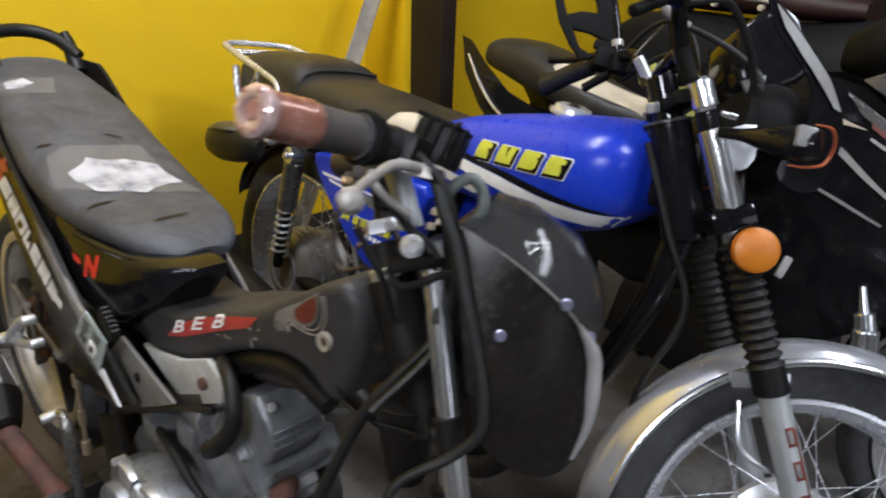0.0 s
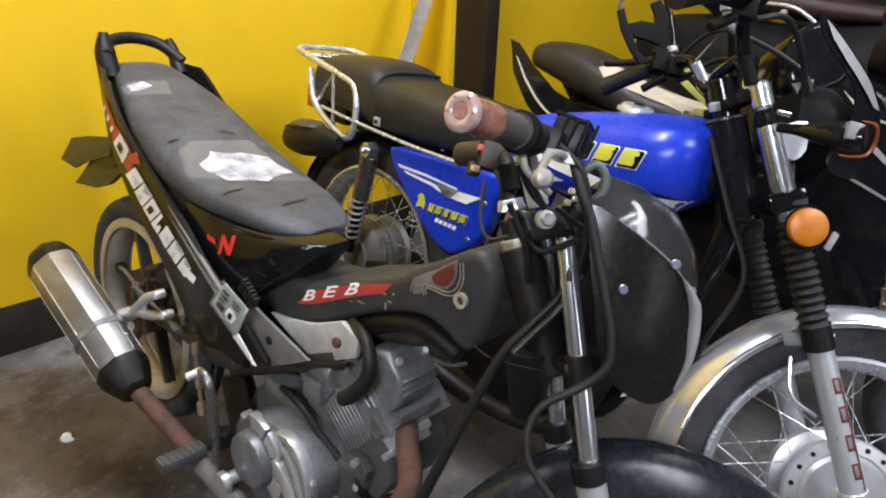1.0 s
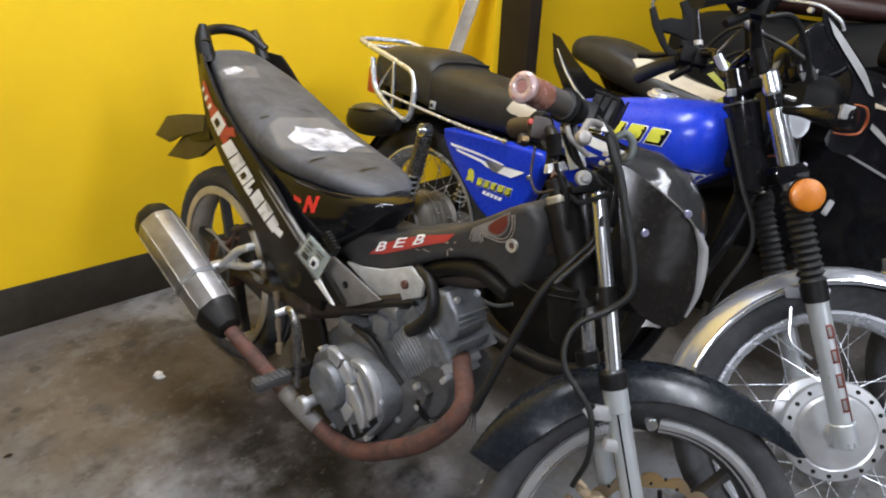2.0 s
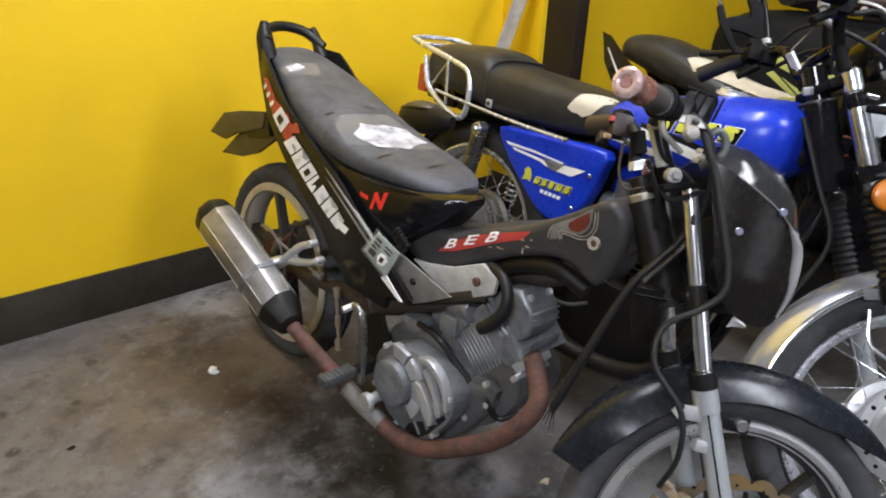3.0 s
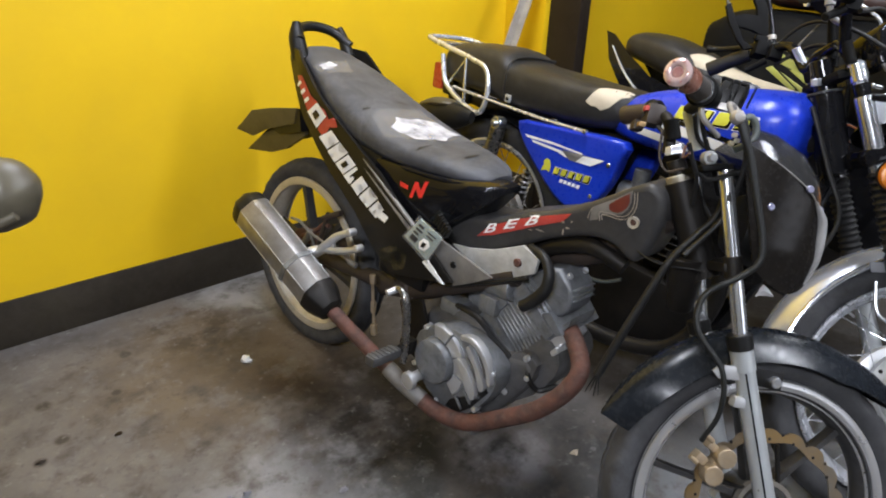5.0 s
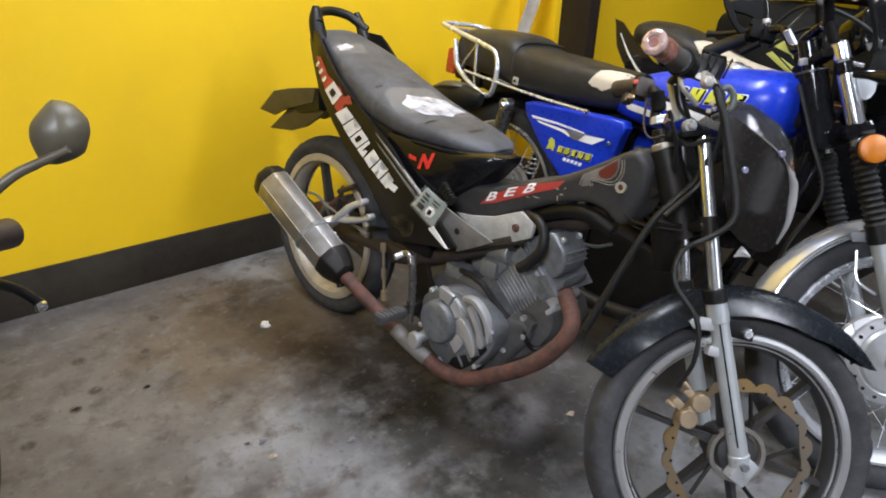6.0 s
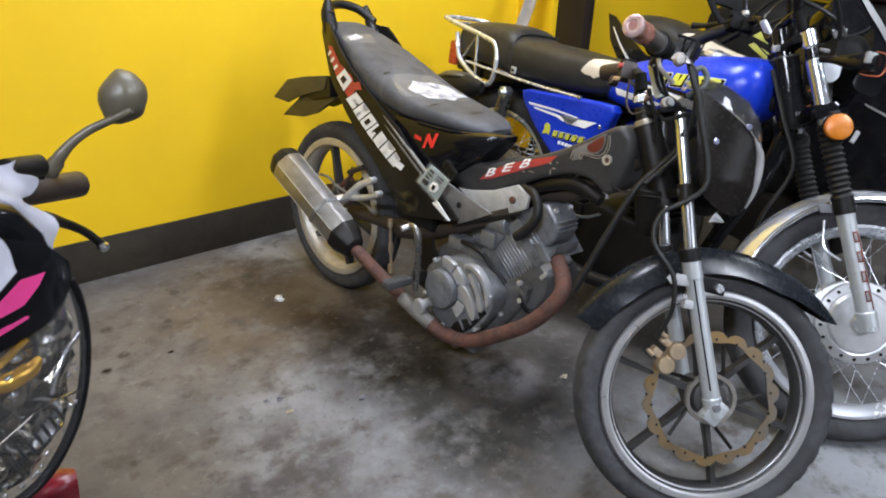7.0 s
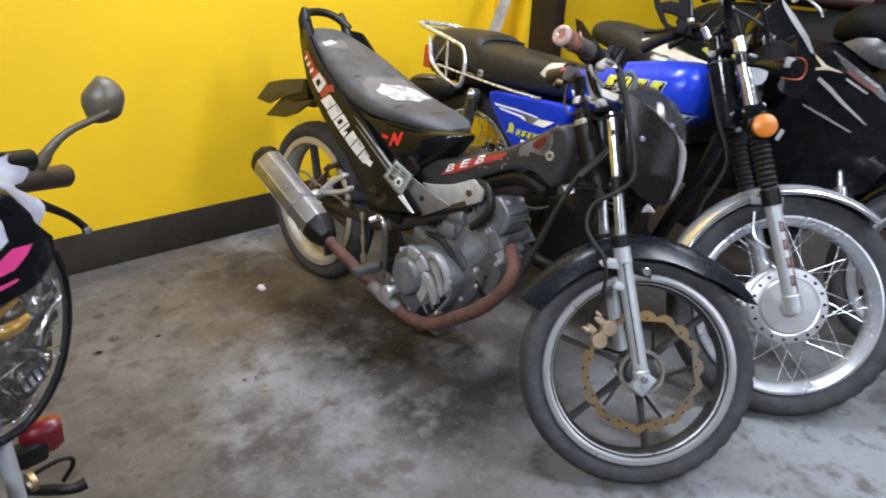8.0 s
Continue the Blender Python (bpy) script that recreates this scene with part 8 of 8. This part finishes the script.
def headlight_bike():
    M = lean_frame(-1.005, -1.545, 15, 6)
    inv = M.inverted()
    w = lambda *p: inv @ Vector(p)
    bike = thing("motorcycle", M, "black and pink step-through motorcycle with a large clear headlight", "motorcycle", group="parked motorcycles")
    half = [(0.0, 0.885), (0.05, 0.882), (0.086, 0.868), (0.106, 0.840), (0.116, 0.800), (0.118, 0.760), (0.114, 0.710), (0.102, 0.655), (0.080, 0.603), (0.048, 0.570), (0.0, 0.558)]
    out = mirror_outline(half)

    def ring(x, k):
        return [(x, y * k, 0.73 + (z - 0.73) * k) for y, z in out]

    shell = loft([ring(x, k) for x, k in ((-0.15, 0.78), (-0.13, 0.92), (-0.08, 1.0), (-0.045, 1.0), (-0.025, 0.975), (-0.022, 0.93), (-0.03, 0.80))])
    part("headlight_cowl", shell, GLOSS, bike, "gloss black headlight cowl", angle=60)
    lens_half = [(0.0, 0.765), (0.03, 0.768), (0.055, 0.772), (0.072, 0.776), (0.086, 0.786), (0.097, 0.798), (0.103, 0.772), (0.104, 0.735), (0.097, 0.690), (0.082, 0.646), (0.058, 0.610), (0.034, 0.592), (0.0, 0.585)]
    lens_out = mirror_outline(lens_half)

    def face_x(y, z):
        return 0.052 - 2.6 * y * y - 1.2 * (z - 0.72) ** 2

    def sheet(outline, dx, cuts=3):
        n = len(outline)
        bm = mesh_of([(0, y, z) for y, z in outline], [tuple(range(n))])
        bmesh.ops.triangulate(bm, faces=bm.faces)
        for _ in range(cuts):
            bmesh.ops.subdivide_edges(bm, edges=[e for e in bm.edges if e.calc_length() > 0.018], cuts=1)
            bmesh.ops.triangulate(bm, faces=bm.faces)
        for v in bm.verts:
            v.co.x = face_x(v.co.y, v.co.z) + dx
        bmesh.ops.recalc_face_normals(bm, faces=bm.faces)
        return bm

    def flutes(bm):
        for v in bm.verts:
            ribs = 0.004 * math.sin(v.co.y * 330 + v.co.z * 120) if v.co.z < 0.69 else 0.0
            v.co.x += ribs + 0.012 * noise.noise(v.co * 45) + 0.006 * noise.noise(v.co * 110)
        return bm

    lens_bm = sheet(lens_out, 0.012, 4)
    lens_bm = joined(lens_bm, sheet(lens_out, 0.0095, 4))
    head = part("headlight", flutes(sheet(lens_out, -0.016, 4)), REFLECT, bike, "faceted headlight reflector", angle=5)
    part("headlight_lens", lens_bm, LENS, head, "large clear headlight lens")
    # facets, ribs and bulb covers behind the lens
    rnd = random.Random(3)
    beads = []
    for k in range(150):
        y, z = rnd.uniform(-0.100, 0.102), rnd.uniform(0.592, 0.79)
        far = (y / 0.101) ** 2 + ((z - 0.69) / 0.100) ** 2
        if far > 1.0 or far < rnd.uniform(0.0, 0.9):
            continue
        r = rnd.uniform(0.0012, 0.0032)
        b = lathe([(0.0, -r), (0.7 * r, -0.7 * r), (r, 0.0), (0.7 * r, 0.7 * r), (0.0, r)], 8)
        beads.append(moved(b, Matrix.Translation((face_x(y, z) + 0.002, y, z)) @ Matrix.Diagonal((0.7, rnd.uniform(0.8, 2.2), rnd.uniform(0.8, 1.8), 1))))
    part("reflector_beads", joined(*beads), CHROME, head, "small bright reflector beads", angle=90)
    for sg in (-1, 1):
        part("amber_cover", tube([(face_x(sg * y, z) - 0.004, sg * y, z) for y, z in ((0.002, 0.735), (0.022, 0.729), (0.044, 0.731), (0.056, 0.738))], [0.006, 0.010, 0.009, 0.004], 10), AMBER, head, "amber lamp cover")
        part("amber_strip", tube([(face_x(sg * y, z) - 0.002, sg * y, z) for y, z in ((0.000, 0.742), (0.020, 0.752), (0.046, 0.764))], [0.003, 0.004, 0.003], 8), AMBER, head)
    for k in range(7):
        y = 0.018 + 0.008 * k
        part("dark_rib", box((face_x(y, 0.638 + 0.0052 * k) + 0.003, y, 0.638 + 0.0052 * k), (0.005, 0.0035, 0.020), 0.001, Matrix.Rotation(radians(20), 4, "X"), 1), BLACK, head)
    part("lens_divider", tube([(face_x(y, z) + 0.006, y, z) for y, z in ((-0.10, 0.66), (-0.02, 0.668), (0.02, 0.682), (0.05, 0.692), (0.094, 0.680))], 0.0013, 8), REFLECT, head)
    part("lens_divider", tube([(face_x(y, z) + 0.006, y, z) for y, z in ((0.100, 0.745), (0.080, 0.735), (0.066, 0.718), (0.058, 0.700))], 0.0022, 8), CHROME, head)
    edge = [(y * 1.045, 0.70 + (z - 0.70) * 1.045) for y, z in lens_half[5:]]
    part("lens_rim", tube([(face_x(y, z) + 0.004, y, z) for y, z in edge + [(-y, z) for y, z in reversed(edge[:-1])]], 0.0056, 12), GLOSS, head, "gloss black lens rim")
    part("bulb_bowl", lathe([(0.006, 0.0), (0.020, 0.006), (0.028, 0.016), (0.030, 0.018), (0.027, 0.019)], 28), CHROME, head, "bright bulb bowl", m=Matrix.Translation((0.010, 0.045, 0.660)) @ Matrix.Rotation(radians(-90), 4, "Z"))
    # visor plate with pink marks above the lens
    visor_half = [(0.0, 0.868), (0.05, 0.862), (0.082, 0.846), (0.102, 0.822), (0.100, 0.804), (0.086, 0.788), (0.072, 0.778), (0.05, 0.775), (0.0, 0.768)]
    vis = part("visor_panel", sheet(mirror_outline(visor_half), 0.012), GLOSS, bike, "gloss black visor panel with pink marks")
    for mark in ([(0.018, 0.800), (0.020, 0.812), (0.034, 0.820), (0.047, 0.827), (0.072, 0.825), (0.063, 0.816), (0.044, 0.804)], [(0.016, 0.785), (0.018, 0.791), (0.045, 0.794), (0.046, 0.791)]):
        part("pink_mark", sheet(mark, 0.0142, 1), PINK, vis, "bright pink decal")
    # fork, mudguard, wheel
    for sgn in (-1, 1):
        a, b = w(-0.929, -1.55, 0.575), w(-0.940, -1.58, 0.300)
        o = Vector((0, 0.16, 0)) if sgn > 0 else Vector((0, 0, 0))
        part("fork_tube", rod(a - o, b - o, 0.0100, 18), SATINCHROME, bike, "worn chrome fork tube")
    mid = w(-0.938, -1.60, 0.275)
    cast_wheel("front_wheel", bike, Matrix.Translation((mid.x, mid.y - 0.085, 0.275)), 0.275, 0.215, 0.070, 5, RIM, BLACK)
    part("front_fender", arc_fender((mid.x, 0.275), 0.305, 60, 178, 0.09, 0.04), BLACK, bike, "black front mudguard", Matrix.Translation((0, mid.y - 0.085, 0)))
    red = part("red_lamp_body", body_loft(dense([(-0.026, 0.012, -0.024, 0.008), (-0.012, 0.019, -0.028, 0.020), (0.012, 0.019, -0.026, 0.024), (0.026, 0.013, -0.018, 0.020)], 3), 16, 2.8), CRIMSON, bike, "crimson plastic lamp body", Matrix.Translation(w(-0.886, -1.487, 0.512)) @ Matrix.Rotation(radians(70), 4, "Z"))
    part("lamp_bracket", box(w(-0.905, -1.50, 0.50), (0.03, 0.04, 0.03), 0.008), BLACK, red.parent, "black bracket")
    part("wire_loop", tube([w(-0.918, -1.45, 0.418), w(-0.900, -1.45, 0.425), w(-0.871, -1.45, 0.430), w(-0.856, -1.45, 0.424), w(-0.857, -1.45, 0.410), w(-0.874, -1.45, 0.390)], 0.0036, 8), BLACK, bike, "bent black wire bracket")
    part("lower_lever", tube([w(-0.925, -1.46, 0.410), w(-0.895, -1.45, 0.385), w(-0.865, -1.45, 0.368), w(-0.846, -1.45, 0.368)], [0.007, 0.009, 0.008, 0.010], 10), BLACK, bike, "black rubber-tipped lever")
    part("brass_ring", lathe([(0.010, -0.004), (0.014, -0.004), (0.014, 0.004), (0.010, 0.004)], 18, closed=True), GOLD, bike, m=Matrix.Translation(w(-0.912, -1.47, 0.428)))
    # body behind
    part("rear_body", body_loft(dense([(-1.25, 0.05, 0.60, 0.74), (-1.0, 0.12, 0.50, 0.76), (-0.7, 0.12, 0.40, 0.70), (-0.4, 0.08, 0.35, 0.56), (-0.20, 0.06, 0.42, 0.72), (-0.12, 0.05, 0.58, 0.84)], 4), 22, 2.8), BLACK, bike, "black bodywork and seat", Matrix.Translation((0, -0.02, 0)))
    cast_wheel("rear_wheel", bike, Matrix.Translation((-1.08, 0, 0.275)), 0.275, 0.215, 0.08, 5, RIM, BLACK)
    part("side_stand", joined(tube([(-0.60, 0.07, 0.30), (-0.62, 0.12, 0.15), (-0.64, 0.150, 0.012)], 0.011, 10), box((-0.645, 0.155, 0.0), (0.05, 0.03, 0.008), 0.002)), DARKSTEEL, bike)
    # bars: grip, lever, mirror
    part("handlebar", tube([w(-1.02, -1.45, 0.845), w(-0.93, -1.38, 0.842), w(-0.85, -1.31, 0.818), w(-0.77, -1.235, 0.788)], 0.011, 10), DARKSTEEL, bike)
    part("grip", rod(w(-0.835, -1.295, 0.808), w(-0.733, -1.200, 0.773), 0.0165, 20, 0.0185, 0.005), BROWNPLASTIC, bike, "dusty olive-brown rubber grip")
    part("switch_housing", joined(box(w(-0.845, -1.315, 0.835), (0.05, 0.06, 0.035), 0.010), box(w(-0.80, -1.25, 0.818), (0.03, 0.035, 0.026), 0.008), rod(w(-0.83, -1.33, 0.85), w(-0.79, -1.30, 0.84), 0.014, 12)), DARKSTEEL, bike, "dark switch housing and clamp")
    part("lever", tube([w(-0.835, -1.345, 0.800), w(-0.80, -1.295, 0.772), w(-0.777, -1.265, 0.748), w(-0.751, -1.25, 0.723), w(-0.735, -1.25, 0.702), w(-0.731, -1.25, 0.692)], [0.009, 0.008, 0.007, 0.006, 0.006, 0.008], 10), BLACK, bike, "black clutch lever")
    part("lever_tip", lathe([(0.0, -0.007), (0.005, -0.006), (0.0075, 0.0), (0.005, 0.006), (0.0, 0.007)], 14), CHROME, bike, m=Matrix.Translation(w(-0.731, -1.254, 0.694)))
    stalk = part("mirror_stalk", tube([w(-0.785, -1.232, 0.790), w(-0.762, -1.242, 0.824), w(-0.745, -1.245, 0.842), w(-0.731, -1.246, 0.852), w(-0.717, -1.248, 0.860), w(-0.699, -1.254, 0.868), w(-0.682, -1.262, 0.876), w(-0.666, -1.270, 0.884)], [0.011, 0.0085, 0.0066, 0.0060, 0.0058, 0.0056, 0.0052, 0.0046], 12), MIRRORBACK, bike, "bent olive-brown mirror stalk")
    part("stalk_boot", joined(rod(w(-0.795, -1.235, 0.785), w(-0.760, -1.240, 0.824), 0.0125, 14, 0.010), box(w(-0.80, -1.25, 0.800), (0.030, 0.030, 0.024), 0.008)), MIRRORBACK, stalk)
    # the shell's uneven outline, seen from behind
    shell_line = smooth_line([Vector((0, y, z)) * 0.000625 for y, z in ((-2, 60), (18, 55), (33, 45), (45, 28), (50, 15), (49, -5), (42, -22), (33, -40), (15, -50), (-5, -55), (-17, -57), (-34, -52), (-44, -40), (-49, -20), (-51, -5), (-48, 12), (-42, 24), (-27, 40), (-12, 54), (-2, 60))], 2)[:-1]
    ring_pts = [(p.y, p.z) for p in shell_line]
    rings = [[(dep, sc * y, sc * z) for y, z in ring_pts] for dep, sc in ((0.018, 0.10), (0.0165, 0.30), (0.012, 0.60), (0.005, 0.84), (-0.003, 0.97), (-0.009, 1.0), (-0.012, 0.96))]
    turn = Matrix.Translation(w(-0.6675, -1.25, 0.898)) @ (M.to_3x3().inverted() @ Vector((-0.20, -0.93, 0.22)).to_track_quat("X", "Z").to_matrix()).to_4x4()
    mir = part("mirror_shell", loft(rings), MIRRORBACK, bike, "olive-brown mirror shell", turn, angle=70)
    part("mirror_glass", loft([[(-0.0125, 0.93 * y, 0.93 * z) for y, z in ring_pts], [(-0.014, 0.92 * y, 0.92 * z) for y, z in ring_pts]]), CHROME, mir)
    return bike, M


def white_rag(M):
    """A crumpled cloth: one lobe over the bars, the other hanging smoothly over the cowl."""
    inv = M.inverted()

    def lobe(corners, n, swell, fold, fine, ragged):
        a, b, c, d = (Vector(p) for p in corners)
        verts, faces = [], []
        for i in range(n + 1):
            for j in range(n + 1):
                u, v = i / n, j / n
                u2 = u * (1 + ragged * noise.noise(Vector((v * 4.0, 0, 7.7))) * u)
                p = a.lerp(b, u2).lerp(d.lerp(c, u2), v)
                f = fold * noise.noise(Vector((p.x * 17 + p.y * 9, p.z * 21, 1.3))) + fine * noise.noise(Vector((p.x * 46, p.y * 40, p.z * 38)))
                lift = swell * math.sin(math.pi * min(1, v * 0.9 + 0.08))
                verts.append(inv @ (p + Vector((0.2 * f, -0.6 * (lift + f), 0.8 * (lift + f)))))
        for i in range(n):
            for j in range(n):
                k = i * (n + 1) + j
                faces.append((k, k + 1, k + n + 2, k + n + 1))
        bm = mesh_of(verts, faces)
        bmesh.ops.recalc_face_normals(bm, faces=bm.faces)
        bmesh.ops.solidify(bm, geom=list(bm.faces), thickness=0.002)
        return bm

    upper = lobe(((-1.04, -1.36, 0.870), (-0.818, -1.372, 0.868), (-0.808, -1.450, 0.790), (-1.04, -1.48, 0.815)), 60, 0.012, 0.040, 0.012, 0.14)
    lower = lobe(((-1.04, -1.45, 0.885), (-0.884, -1.530, 0.878), (-0.866, -1.600, 0.850), (-1.02, -1.650, 0.735)), 44, 0.014, 0.009, 0.003, 0.05)
    rag = thing("white_rag", M, "crumpled white rag lying over the handlebar and cowl", "rag")
    part("crumpled_fold", upper, PAPER, rag, angle=80)
    part("hanging_fold", lower, PAPER, rag, angle=80)
    return rag


def floor_litter():
    bm = bmesh.new()
    bmesh.ops.create_icosphere(bm, subdivisions=2, radius=0.014)
    for v in bm.verts:
        v.co *= 1 + 0.8 * noise.noise(v.co * 110)
        v.co.z = max(v.co.z * 0.7, -0.008)
    solid("paper_scrap", moved(bm, Matrix.Translation((-0.091, -0.453, 0.008))), WHITE, "small crumpled white paper scrap on the concrete floor", "litter")
    rnd = random.Random(21)
    for x, y, s, tone in ((-0.470, -0.530, 0.011, BROWNPLASTIC), (-0.334, -0.965, 0.011, CREAM), (-0.330, -0.905, 0.011, PAPER), (-0.64, -0.51, 0.010, BROWNPLASTIC),
                          (-0.160, -1.035, 0.010, PAPER), (-0.36, -0.89, 0.008, PAPER), (0.33, -1.30, 0.012, CREAM)):
        n = 7
        ring = [(s * (0.3 + 0.8 * rnd.random()) * math.cos(2 * math.pi * k / n) * 1.3, s * (0.5 + 0.5 * rnd.random()) * math.sin(2 * math.pi * k / n), 0) for k in range(n)]
        bm = mesh_of([(x + p[0], y + p[1], 0.002 + 0.003 * rnd.random()) for p in ring] + [(x, y, 0.007)], [(k, (k + 1) % n, n) for k in range(n)])
        bmesh.ops.solidify(bm, geom=list(bm.faces), thickness=0.001)
        kind = "leaf_scrap" if tone in (BROWNPLASTIC,) else "paper_flake"
        solid(kind, bm, tone, "small dry leaf scrap on the concrete floor" if kind == "leaf_scrap" else "tiny pale paper flake on the concrete floor", "litter", group="floor litter")

underbone()
standard_bike()
black_underbone()
dark_scooter()
_, HEAD = headlight_bike()
white_rag(HEAD)
floor_litter()
